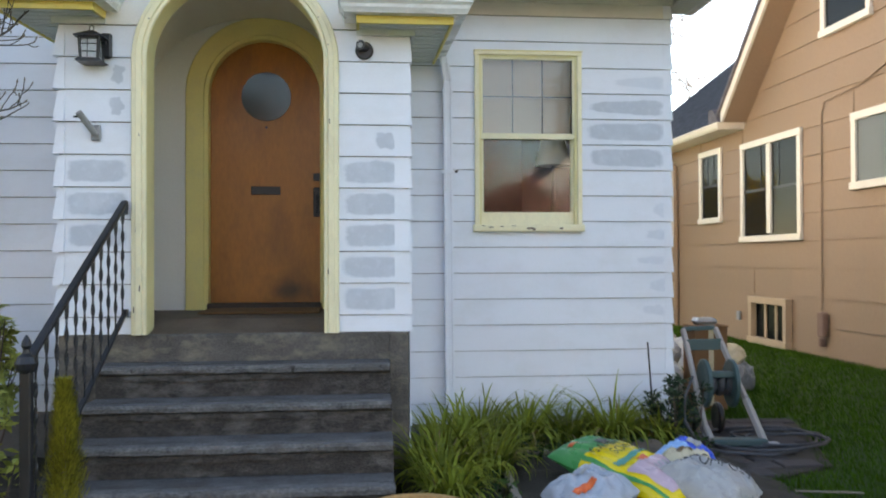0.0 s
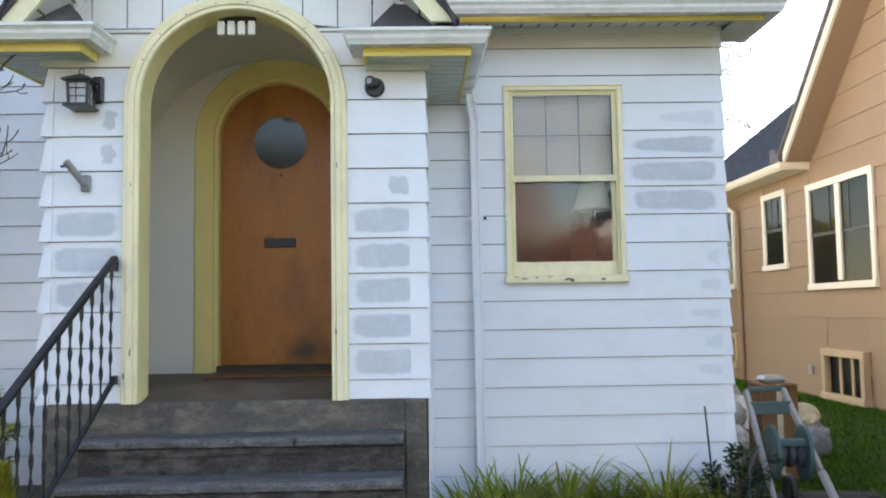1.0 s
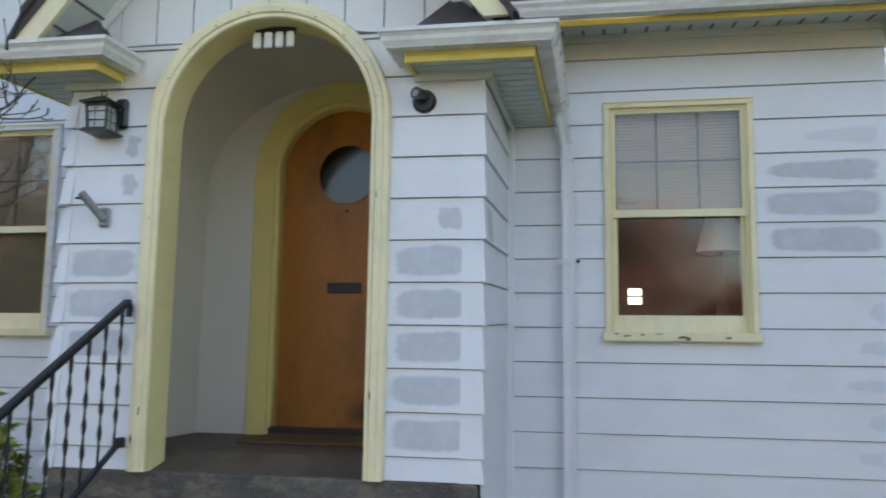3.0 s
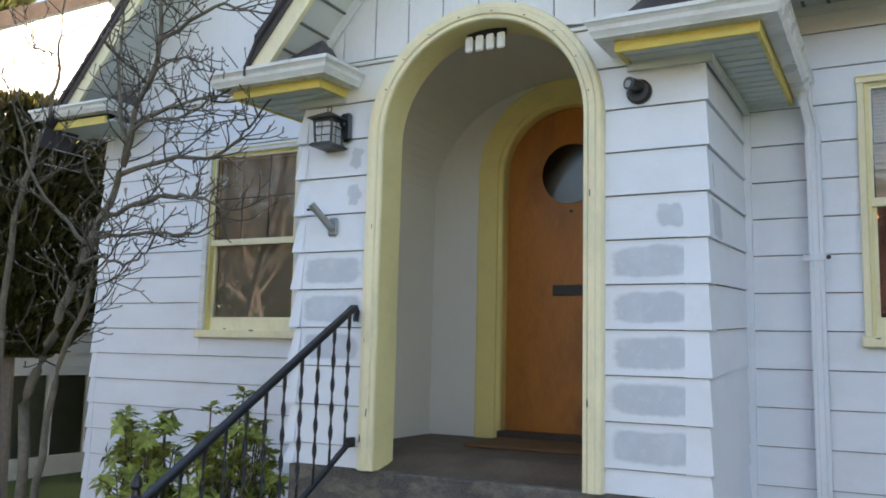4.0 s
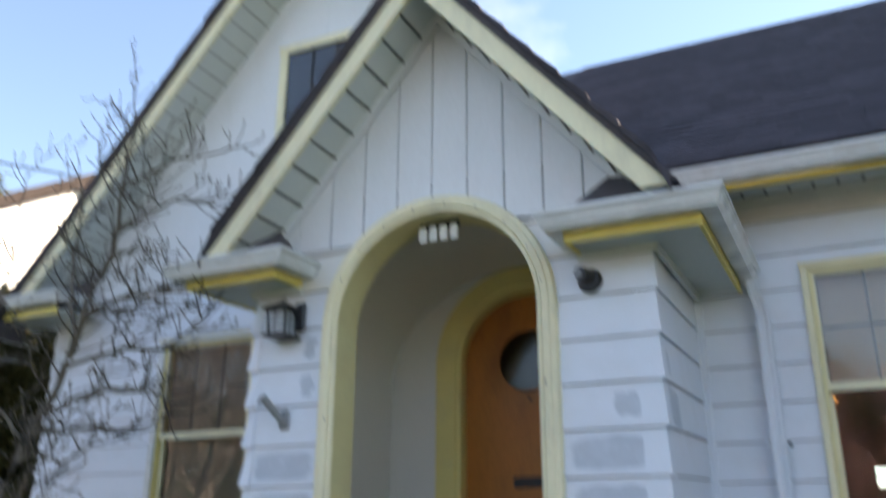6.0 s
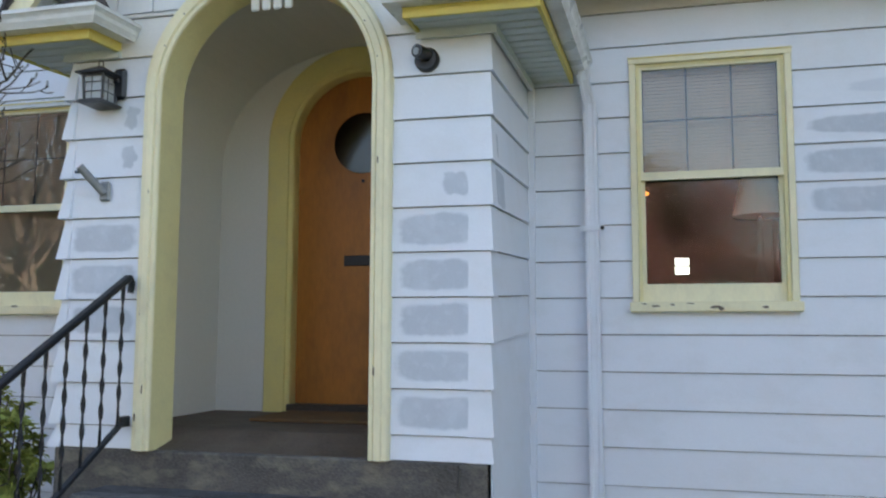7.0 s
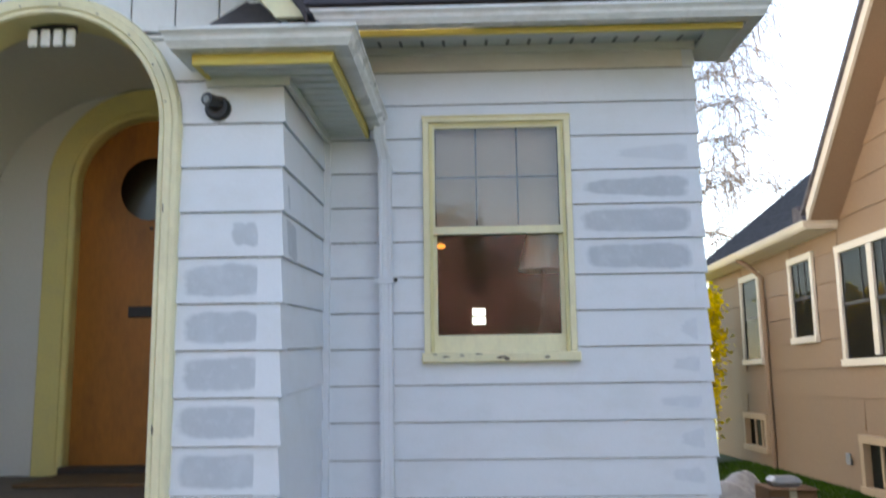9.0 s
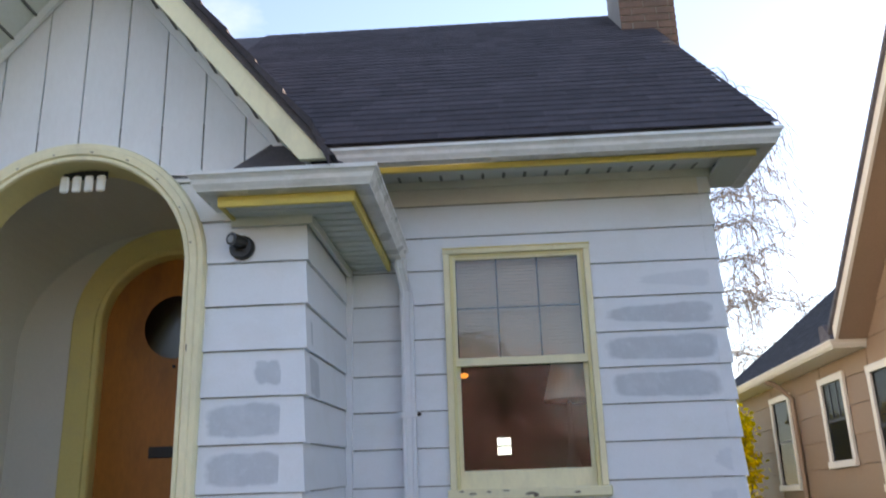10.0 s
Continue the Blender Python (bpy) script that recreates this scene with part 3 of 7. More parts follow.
def chipped_edge(y, z, x0, x1, seed):
    """A worn step edge whose arris is broken away here and there."""
    bm = bmesh.new()
    n, rings = 150, []
    for i in range(n + 1):
        xx = x0 + (x1 - x0) * i / n
        a = noise.noise(Vector((xx * 5, seed, 0.3)))
        b = noise.noise(Vector((xx * 22, seed, 0.7)))
        c = max(0.0, noise.noise(Vector((xx * 17, seed, 4.2))) - 0.34) ** 1.5 * 0.03
        f = y - 0.004 + 0.004 * a + 0.003 * b + c
        top = z + 0.003 + 0.0015 * a
        lo = z - 0.036 - 0.008 * a - 0.005 * b
        rings.append([bm.verts.new(q) for q in ((xx, y + 0.02, lo), (xx, f + 0.003, lo), (xx, f, z - 0.014 - 0.6 * c), (xx, f + 0.010 + 0.3 * c, top - 0.35 * c), (xx, y + 0.10 + 0.03 * a, top), (xx, y + 0.10, z - 0.01))])
    for a, b in zip(rings, rings[1:]):
        for i in range(6):
            bm.faces.new((a[i], b[i], b[(i + 1) % 6], a[(i + 1) % 6]))
    bm.faces.new(rings[0]), bm.faces.new(rings[-1])
    return bm


# Sky light on the treads is mixed into this paler worn tone.
TREAD = mat("worn concrete tread with painted sky light", (0.090, 0.089, 0.090), 0.9, var=0.65, scale=8, fine=60, bump=0.8, stain=(0.055, 0.048, 0.044), stain_amt=0.9, stain_scale=5.0, stretch=(0.8, 1.3, 1))
SZ = [0.790, 0.607, 0.430, 0.262, 0.09]
SY = [5.43, 5.16, 4.89, 4.62, 4.35]
for z, y in zip(SZ, SY):
    bm = bmesh.new()
    prof = [(PF - 0.02, z - 0.25), (y + 0.03, z - 0.25), (y + 0.03, z - 0.055), (y + 0.004, z - 0.04), (y, z - 0.012), (y + 0.012, z), (PF - 0.02, z)]
    prof = [(a, max(b, -0.08)) for a, b in prof]
    prism(bm, prof, "x", -1.83, -0.088)
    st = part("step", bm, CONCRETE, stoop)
    part("tread", bx(-1.82, -0.094, y + 0.095, min(y + 0.272, PF - 0.021), z + 0.0005, z + 0.0045), TREAD, st, "worn tread, sky light painted in")
    part("nosing", chipped_edge(y, z, -1.825, -0.092, int(y * 100)), NOSING, st, "chipped concrete edge, sky light painted in")
    # the ragged ledge of an old skim coat on the riser
    bm = bmesh.new()
    e0, e1 = -1.66 - 0.05 * (5.5 - y), -0.52
    n, rows_ = 40, []
    for i in range(n + 1):
        xx = e0 + (e1 - e0) * i / n
        lo = z - 0.082 + 0.016 * noise.noise(Vector((xx * 5, z * 9, 1))) + 0.003 * noise.noise(Vector((xx * 40, z * 9, 1)))
        yy = y + 0.030
        rows_.append([bm.verts.new(q) for q in ((xx, yy, z - 0.05), (xx, yy - 0.014, z - 0.05), (xx, yy - 0.015, lo), (xx, yy, lo + 0.002))])
    for a, b in zip(rows_, rows_[1:]):
        for i in range(4):
            bm.faces.new((a[i], b[i], b[(i + 1) % 4], a[(i + 1) % 4]))
    bm.faces.new(rows_[0]), bm.faces.new(rows_[-1])
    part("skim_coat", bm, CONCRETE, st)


# ---- windows ----
def sash_frame(name, x0, x1, z0, z1, y0, y1, w, parent, material, wb=None):
    wb = wb or w
    bm = bmesh.new()
    box(bm, x0, x0 + w, y0, y1, z0, z1)
    box(bm, x1 - w, x1, y0, y1, z0, z1)
    box(bm, x0 + w, x1 - w, y0 + 0.001, y1, z0, z0 + wb)
    box(bm, x0 + w, x1 - w, y0 + 0.001, y1, z1 - w, z1)
    return part(name, bm, material, parent)


BLIND = mat("warm grey blind slats", (0.60, 0.485, 0.395), 0.6, var=0.05, bump=0)
BLIND_DIM = mat("dull brown blind slats", (0.27, 0.225, 0.18), 0.6, var=0.08, bump=0)


def house_window(name, r, label, mid, outer, stop, side=0.036):
    """A double-hung window: flat outer casing, a stop inside it, the upper sash outside and the lower one set back."""
    x0, x1, z0, z1 = r
    w = tagged(empty(name), label, "window", kind="structure")
    t, y = side, WALL_Y
    part("casing", bx(x0, x0 + t, y - 0.035, y + 0.07, z0 + 0.055, z1 - 0.03, 0.004), outer, w)
    part("casing", bx(x1 - t, x1, y - 0.035, y + 0.07, z0 + 0.055, z1 - 0.03, 0.004), outer, w)
    part("head_casing", bx(x0 - 0.003, x1 + 0.003, y - 0.037, y + 0.07, z1 - 0.032, z1 - 0.004, 0.003), outer, w)
    part("drip_cap", bx(x0 - 0.004, x1 + 0.004, y - 0.042, y + 0.0, z1 - 0.0035, z1 + 0.003), CASING, w)
    part("window_sill", bx(x0 - 0.015, x1 + 0.015, y - 0.06, y + 0.07, z0, z0 + 0.054, 0.006), YELLOW, w, "cream painted sill with peeling paint")
    a, b, top = x0 + t + 0.001, x1 - t - 0.001, z1 - 0.033
    for q0, q1 in ((a, a + 0.017), (b - 0.017, b)):
        part("stop", bx(q0, q1, y - 0.014, y + 0.069, z0 + 0.055, top), stop, w)
    part("stop", bx(a + 0.0175, b - 0.0175, y - 0.014, y + 0.069, top - 0.014, top), stop, w)
    a, b, top = a + 0.0175, b - 0.0175, top - 0.0145
    up = sash_frame("upper_sash", a, b, mid - 0.022, top, y - 0.008, y + 0.026, 0.014, w, YELLOW, 0.044)
    lo = sash_frame("lower_sash", a, b, z0 + 0.055, mid + 0.02, y + 0.028, y + 0.06, 0.022, w, YELLOW, 0.10)
    p = part("pane", sheet_of_glass(a + 0.012, b - 0.012, y + 0.008, y + 0.012, mid + 0.018, top - 0.012, (0, 1, 0)), GLASS, up)
    p.visible_shadow = False
    p = part("pane", sheet_of_glass(a + 0.02, b - 0.02, y + 0.042, y + 0.046, z0 + 0.15, mid, (0, 1, 0)), GLASS, lo)
    p.visible_shadow = False
    u0, u1, v0, v1 = a + 0.014, b - 0.014, mid + 0.022, top - 0.014
    for k in (1, 2):
        xx = u0 + (u1 - u0) * k / 3
        part("muntin", bx(xx - 0.005, xx + 0.005, y + 0.0135, y + 0.02, v0, v1), MUNTIN, up)
    zz = (v0 + v1) / 2
    part("muntin", bx(u0, u1, y + 0.014, y + 0.0205, zz - 0.005, zz + 0.005), MUNTIN, up)
    for xx in (u0 + 0.003, u1 - 0.003):
        part("glazing_bead", bx(xx - 0.003, xx + 0.003, y + 0.0132, y + 0.018, v0, v1), MUNTIN, up)
    return w


MUNTIN = mat("dark window bars", (0.04, 0.04, 0.045), 0.5, var=0.1)
house_window("window_1", RW, "double-hung window with cream casing, small panes above and a blind", 2.391, YELLOW, REVEAL)
house_window("window_2", LW, "double-hung window with yellow casing and half-drawn blinds", 2.35, GUTTER, CASING, 0.05)


def blind(r, mid, z_lo, y, slat_mat):
    b = tagged(empty("window_blind"), "pale slatted blind hanging behind the window", "blind")
    bm = bmesh.new()
    z = r[3] - 0.06
    while z > z_lo:
        vs = [bm.verts.new(p) for p in ((r[0] + 0.06, y + 0.007, z), (r[1] - 0.06, y + 0.007, z), (r[1] - 0.06, y, z - 0.0205), (r[0] + 0.06, y, z - 0.0205))]
        bm.faces.new(vs)
        z -= 0.02
    part("slats", bm, slat_mat, b)
    part("head_rail", bx(r[0] + 0.06, r[1] - 0.06, y - 0.01, y + 0.03, r[3] - 0.06, r[3] - 0.02), BLIND, b)


blind(RW, 2.39, 2.40, WALL_Y + 0.085, BLIND)
blind(LW, 2.35, 1.75, WALL_Y + 0.085, BLIND_DIM)
# a table lamp and a small warm bulb in the east room
room_lamp = tagged(empty("table_lamp", (1.33, 7.21, 1.30)), "unlit table lamp with a pale cream shade behind the window", "lamp")
SHADE = mat("cream lampshade cloth", (0.78, 0.70, 0.60), 0.8, var=0.06, scale=6, fine=90, bump=0.1)
part("shade", lathe(bmesh.new(), [(0.150, 0.90), (0.151, 0.905), (0.088, 1.15), (0.085, 1.15)], 0, 0, 28), SHADE, room_lamp)
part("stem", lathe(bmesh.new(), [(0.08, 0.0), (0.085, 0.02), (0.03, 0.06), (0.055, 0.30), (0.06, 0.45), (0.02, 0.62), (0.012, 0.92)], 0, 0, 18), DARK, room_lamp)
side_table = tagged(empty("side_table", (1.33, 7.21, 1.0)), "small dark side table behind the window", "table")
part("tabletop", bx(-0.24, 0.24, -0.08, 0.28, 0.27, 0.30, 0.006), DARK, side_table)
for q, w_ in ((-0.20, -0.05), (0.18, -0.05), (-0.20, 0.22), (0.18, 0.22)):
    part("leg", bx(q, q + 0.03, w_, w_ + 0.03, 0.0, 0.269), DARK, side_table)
bulb = tagged(empty("pendant_lamp", (0.655, 9.2, 2.68)), "small warm glowing pendant bulb in the dim room", "lamp")
GLOW = bpy.data.materials.new("warm lit bulb")
GLOW.use_nodes = True
gb = GLOW.node_tree.nodes["Principled BSDF"]
gb.inputs["Emission Color"].default_value, gb.inputs["Emission Strength"].default_value = (1.0, 0.36, 0.05, 1), 0.3
part("globe", lathe(bmesh.new(), [(0.010, -0.022), (0.034, -0.013), (0.042, 0.0), (0.034, 0.013), (0.012, 0.022)], 0, 0, 14), GLOW, bulb)
part("cord", tube(bmesh.new(), [(0, 0, 0.03), (0, 0, 0.765)], 0.006, 5), IRON, bulb)
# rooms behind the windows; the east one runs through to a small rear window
# The room surfaces get DARK, so their dimness is in the colour.
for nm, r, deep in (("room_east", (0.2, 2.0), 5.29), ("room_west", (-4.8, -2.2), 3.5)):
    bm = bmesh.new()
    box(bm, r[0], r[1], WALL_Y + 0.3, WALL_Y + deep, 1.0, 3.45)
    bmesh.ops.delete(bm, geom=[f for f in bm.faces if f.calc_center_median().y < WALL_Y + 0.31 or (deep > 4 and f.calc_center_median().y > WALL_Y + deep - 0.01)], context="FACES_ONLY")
    structure(nm, bm, DARK, "room seen through the window, painted near-black", "room")
structure("wall_room_back", slab_with_hole(0.2, 2.0, WALL_Y + 5.27, WALL_Y + 5.295, 1.0, 3.45, 0.925, 1.105, 2.195, 2.405), DARK, "rear wall of the east room, painted near-black", "wall")
rear = tagged(empty("window_4"), "small bright window in the rear wall of the dim room", "window", kind="structure")
part("frame", slab_with_hole(0.92, 1.11, WALL_Y + 5.25, WALL_Y + 5.268, 2.19, 2.41, 0.937, 1.093, 2.205, 2.397), DARK, rear)
part("meeting_rail", bx(0.937, 1.093, WALL_Y + 5.252, WALL_Y + 5.266, 2.292, 2.310), DARK, rear)
part("pane", sheet_of_glass(0.925, 1.105, WALL_Y + 5.30, WALL_Y + 5.304, 2.195, 2.405, (0, 1, 0)), GLASS, rear).visible_shadow = False

# ---- porch roof: gable, rakes, eave returns ----
GX, GZ = -1.02, 4.60      # outer apex of the shingles
SL = 1.21
GY = 5.35                 # face of the rake boards


def rake(name, cx, zt, zcut, drop0, drop1, y0, y1, slope, material, parent, label=""):
    """A bent band parallel to two roof slopes, between drops below the line through (cx, zt), cut level at zcut."""
    out = []
    for s in (-1, 1):
        bm = bmesh.new()
        h0, h1 = (zt - drop0 - zcut) / slope, (zt - drop1 - zcut) / slope
        pts = [(cx, zt - drop0), (cx + s * h0, zcut), (cx + s * h1, zcut), (cx, zt - drop1)]
        prism(bm, pts, "y", y0, y1)
        out.append(part(name, bm, material, parent, label))
    return out


porch_roof = tagged(empty("roof_porch"), "steep dark-shingled gable roof over the porch", "roof", kind="structure")
rake("rake_board", GX, GZ, 3.035, 0.075, 0.225, GY, GY + 0.03, SL, YELLOW, porch_roof)
rake("roof_deck", GX, GZ, 3.04, 0.03, 0.075, GY - 0.015, WALL_Y + 1.8, SL, SHINGLE, porch_roof)
rake("gable_soffit", GX, GZ, 3.05, 0.17, 0.19, GY + 0.03, PF + 0.02, SL, SOFFIT, porch_roof)
rake("soffit_trim", GX, GZ, 3.06, 0.19, 0.25, PF - 0.045, PF - 0.02, SL, BATTEN, porch_roof)
# vertical boards of the gable
gable = structure("wall_porch_gable", prism(bmesh.new(), [(GX - 0.90, 3.41), (GX + 0.90, 3.41), (GX, GZ - 0.1)], "y", PF + 0.02, PF + 0.16), BATTEN, "white vertical board gable over the arch", "wall")
gx = -2.2855
bw = 0.2035
while gx < 0.1:
    x0, x1 = gx + 0.004, gx + bw - 0.004
    tops = [GZ - 0.19 - SL * abs(x - GX) for x in (x0, x1)]
    if max(tops) > 3.16:
        bm = bmesh.new()
        base = [max(3.125, AZ + math.sqrt(max(0, (AR - 0.03) ** 2 - (x - AX) ** 2)) if abs(x - AX) < AR else 3.125) for x in (x0, x1)]
        pts = [(x0, base[0]), (x1, base[1]), (x1, max(tops[1], base[1] + 0.01)), (x0, max(tops[0], base[0] + 0.01))]
        if x0 < GX < x1:
            pts.insert(3, (GX, GZ - 0.19))
        prism(bm, pts, "y", PF - 0.008, PF + 0.02)
        part("gable_board", bm, BATTEN, gable)
    gx += bw


def gutter(name, pts, z, parent):
    """A K-style gutter along plan points, its outer lip on the line; inside is to the left of the way."""
    sect = [(0.0, 0.0), (0.0, -0.018), (-0.006, -0.022), (-0.016, -0.036), (-0.02, -0.055), (-0.034, -0.078), (-0.036, -0.084), (-0.105, -0.084), (-0.105, 0.0), (-0.10, 0.0), (-0.10, -0.078), (-0.045, -0.078), (-0.014, -0.02), (-0.014, 0.0)]
    bm = bmesh.new()
    rings = []
    P = [Vector(p) for p in pts]
    for i, p in enumerate(P):
        d0 = (P[i] - P[i - 1]).normalized() if i else (P[1] - P[0]).normalized()
        d1 = (P[i + 1] - P[i]).normalized() if i + 1 < len(P) else d0
        n0, n1 = Vector((d0.y, -d0.x)), Vector((d1.y, -d1.x))
        m = (n0 + n1)
        m = m / max(0.3, m.dot(n0))
        rings.append([bm.verts.new((p.x + m.x * o, p.y + m.y * o, z + h)) for o, h in sect])
    for a, b in zip(rings, rings[1:]):
        for i in range(len(sect)):
            j = (i + 1) % len(sect)
            bm.faces.new((a[i], a[j], b[j], b[i]))
    bm.faces.new(rings[0]), bm.faces.new(rings[-1])
    return part(name, bm, GUTTER, parent)


def settle(e):
    """Raise the parts of an eave towards the house, as the settled porch has it."""
    for o in e.children:
        for v in o.data.vertices:
            v.co.z += SAG * max(0.0, v.co.y - 5.45)


def eave_return(name, xi, xo, s, lift=0.0, ahead=0.0):
    """The boxed cornice beside the porch gable: soffit, yellow fascia strip, gutter, small shingled hip."""
    e = tagged(empty(name), "boxed eave return with white gutter and yellow fascia strip", "eave", kind="structure")
    fo, fi = xo - s * 0.11, xi + s * 0.11      # fascia lines, outer and inner
    px = PX1 if s > 0 else PX0
    zs = 2.885
    def sp(a, b):
        return (min(a, b), max(a, b))
    a, b = sp(fi, fo)
    part("soffit", bx(a + 0.021, b - 0.021, 5.472, PF - 0.018, zs, zs + 0.012), SOFFIT, e)
    c, d = sp(px + s * 0.018, fo - s * 0.021)
    part("soffit", bx(c, d, PF - 0.017, WALL_Y - 0.018, zs, zs + 0.012), SOFFIT, e)
    k = 5.56
    while k < WALL_Y - 0.05:
        lo, hi = (c, d) if k > PF else (a + 0.022, b - 0.022)
        part("soffit_rib", bx(lo, hi, k - 0.008, k + 0.008, zs - 0.007, zs - 0.0005), SOFFIT, e)
        k += 0.1
    part("wall_trim", bx(*sp(px + s * 0.018, px + s * 0.04), PF - 0.018, WALL_Y - 0.02, zs - 0.045, zs - 0.001), SOFFIT, e)
    part("wall_trim", bx(*sp(fi, px + s * 0.04), PF - 0.042, PF - 0.0185, zs - 0.04, zs - 0.001), SOFFIT, e)
    part("fascia_strip", bx(a, b, 5.45, 5.47, zs - 0.012, zs + 0.045, 0.003), YELLOW_DEEP, e)
    part("fascia_strip", bx(*sp(fo, fo - s * 0.02), 5.4705, WALL_Y - 0.02, zs - 0.012, zs + 0.045, 0.003), YELLOW_DEEP, e)
    part("fascia_strip", bx(*sp(fi, fi + s * 0.02), 5.4705, PF - 0.02, zs - 0.012, zs + 0.045, 0.003), YELLOW_DEEP, e)
    part("fascia", bx(a + 0.002, b - 0.002, 5.448, 5.468, zs + 0.046, 3.02), GUTTER, e)
    part("fascia", bx(*sp(fo + s * 0.002, fo - s * 0.018), 5.4685, WALL_Y + 0.2, zs + 0.046, 3.02), GUTTER, e)
    part("fascia", bx(*sp(fi - s * 0.002, fi + s * 0.018), 5.4685, PF - 0.012, zs + 0.046, 3.02), GUTTER, e)
    g = [(xi, PF - 0.02), (xi, 5.345), (xo, 5.345), (xo, WALL_Y - 0.03)]
    gutter("gutter", g if s > 0 else g[::-1], 3.005, e)
    for q in (0.34, 0.72):
        x = xi + (xo - xi) * q
        part("gutter_joint", bx(x - 0.02, x + 0.02, 5.3437, 5.35, 2.988, 3.004), GUTTER, e)
    # little hip roof on the return
    bm = bmesh.new()
    x_in, x_out = xi + s * 0.12, xo - s * 0.08
    zt, x_t = 3.265, GX + s * (GZ - 0.10 - 3.265) / SL
    v = [bm.verts.new(p) for p in ((x_in, 5.42, 3.0), (x_out, 5.42, 3.0), (x_out, PF - 0.012, 3.0), (x_in + s * 0.17, PF - 0.012, zt), (x_t, PF - 0.012, zt), (x_in, PF - 0.012, 3.0))]
    for q in ((0, 1, 4, 3), (0, 3, 5), (1, 2, 4), (0, 5, 2, 1), (2, 5, 3, 4)):
        bm.faces.new([v[i] for i in q])
    part("hip_shingles", bm, SHINGLE, e)
    settle(e)
    for o in e.children:
        for v in o.data.vertices:
            v.co.z += lift
            v.co.y -= ahead * (1 if v.co.y < 5.5 else 0)
    return e


eave_return("eave_east", -0.40, 0.42, 1)
eave_return("eave_west", -1.725, -2.53, -1, 0.035, 0.025)

# ---- main roof ----
EY, EZ = 6.36, 3.50
RY, RZ = 9.48, 6.22
main_roof = tagged(empty("roof_main"), "dark asphalt-shingled main roof with white gutter", "roof", kind="structure")
bm = bmesh.new()
sl = (RZ - EZ) / (RY - EY)
prism(bm, [(EY, EZ + 0.05), (RY, RZ), (2 * RY - EY, EZ + 0.05), (2 * RY - EY, EZ), (RY, RZ - 0.06), (EY, EZ)], "x", -2.5, 2.47)
part("roof_deck", bm, SHINGLE, main_roof)
gutter("gutter", [(-0.12, EY - 0.05), (2.50, EY - 0.05), (2.50, WALL_Y + 0.18)], EZ + 0.015, main_roof)
part("eave_return_soffit", bx(WX1 + 0.02, 2.40, EY + 0.10, WALL_Y + 0.17, EZ - 0.065, EZ - 0.05), SOFFIT, main_roof)
part("eave_return_end", bx(WX1 + 0.02, 2.40, WALL_Y + 0.155, WALL_Y + 0.17, EZ - 0.05, EZ + 0.25), SOFFIT, main_roof)
part("fascia_strip", bx(-0.12, 2.38, EY + 0.078, EY + 0.099, EZ - 0.094, EZ - 0.062), YELLOW_DEEP, main_roof)
part("fascia", bx(-0.12, 2.44, EY + 0.05, EY + 0.07, EZ - 0.06, EZ + 0.03), GUTTER, main_roof)
part("soffit", prism(bmesh.new(), [(EY + 0.08, EZ - 0.06), (WALL_Y + 0.3, EZ + 0.035), (WALL_Y + 0.3, EZ + 0.05), (EY + 0.08, EZ - 0.045)], "x", 0.0, 2.43), SOFFIT, main_roof)
part("frieze_board", bx(0.06, WX1 + 0.02, WALL_Y - 0.03, WALL_Y + 0.0, EZ - 0.055, EZ + 0.02), PAINT_OLD, main_roof)
k = 0.38
while k < 2.36:
    part("soffit_block", prism(bmesh.new(), [(EY + 0.32, EZ - 0.030), (EY + 0.445, EZ - 0.012), (EY + 0.445, EZ + 0.015), (EY + 0.32, EZ - 0.005)], "x", k - 0.009, k + 0.009), VENT, main_roof)
    k += 0.124
part("side_soffit", prism(bmesh.new(), [(WALL_Y - 0.05, EZ - 0.02), (RY, RZ - 0.20), (RY, RZ - 0.185), (WALL_Y - 0.05, EZ - 0.005)], "x", WX1 + 0.01, 2.42), SOFFIT, main_roof)
part("rake_board", prism(bmesh.new(), [(EY + 0.08, EZ + 0.03), (RY, RZ - 0.06), (RY, RZ - 0.2), (EY + 0.08, EZ - 0.06)], "x", 2.42, 2.45), YELLOW, main_roof)
structure("wall_east_gable", prism(bmesh.new(), [(WALL_Y, 3.4), (WALL_Y + 5.3, 3.4), (RY, RZ - 0.15)], "x", WX1 - 0.16, WX1), PAINT, "pale blue side gable under the main roof", "wall")

# ---- large gable ----
BX, BZ, BS, BY = -2.505, 6.60, 1.20, 6.42
big_roof = tagged(empty("roof_gable"), "steep dark-shingled roof of the large front gable", "roof", kind="structure")
rake("rake_board", BX, BZ, 3.43, 0.08, 0.23, BY, BY + 0.03, BS, YELLOW, big_roof)
rake("roof_deck", BX, BZ, 3.40, 0.02, 0.08, BY - 0.02, WALL_Y + 3.0, BS, SHINGLE, big_roof)
rake("gable_soffit", BX, BZ, 3.45, 0.19, 0.21, BY + 0.03, WALL_Y, BS, SOFFIT, big_roof)
gable2 = structure("wall_gable", prism(bmesh.new(), [(BX - 2.6, 3.5), (BX + 2.6, 3.5), (BX, BZ - 0.12)], "y", WALL_Y - 0.01, WALL_Y + 0.15), BATTEN, "white boarded large front gable", "wall")


# ---- downspout, lamp, camera, bracket, number, mat ----
dspout = tagged(empty("downspout"), "white painted metal downspout on the siding", "downspout")
bm = bmesh.new()


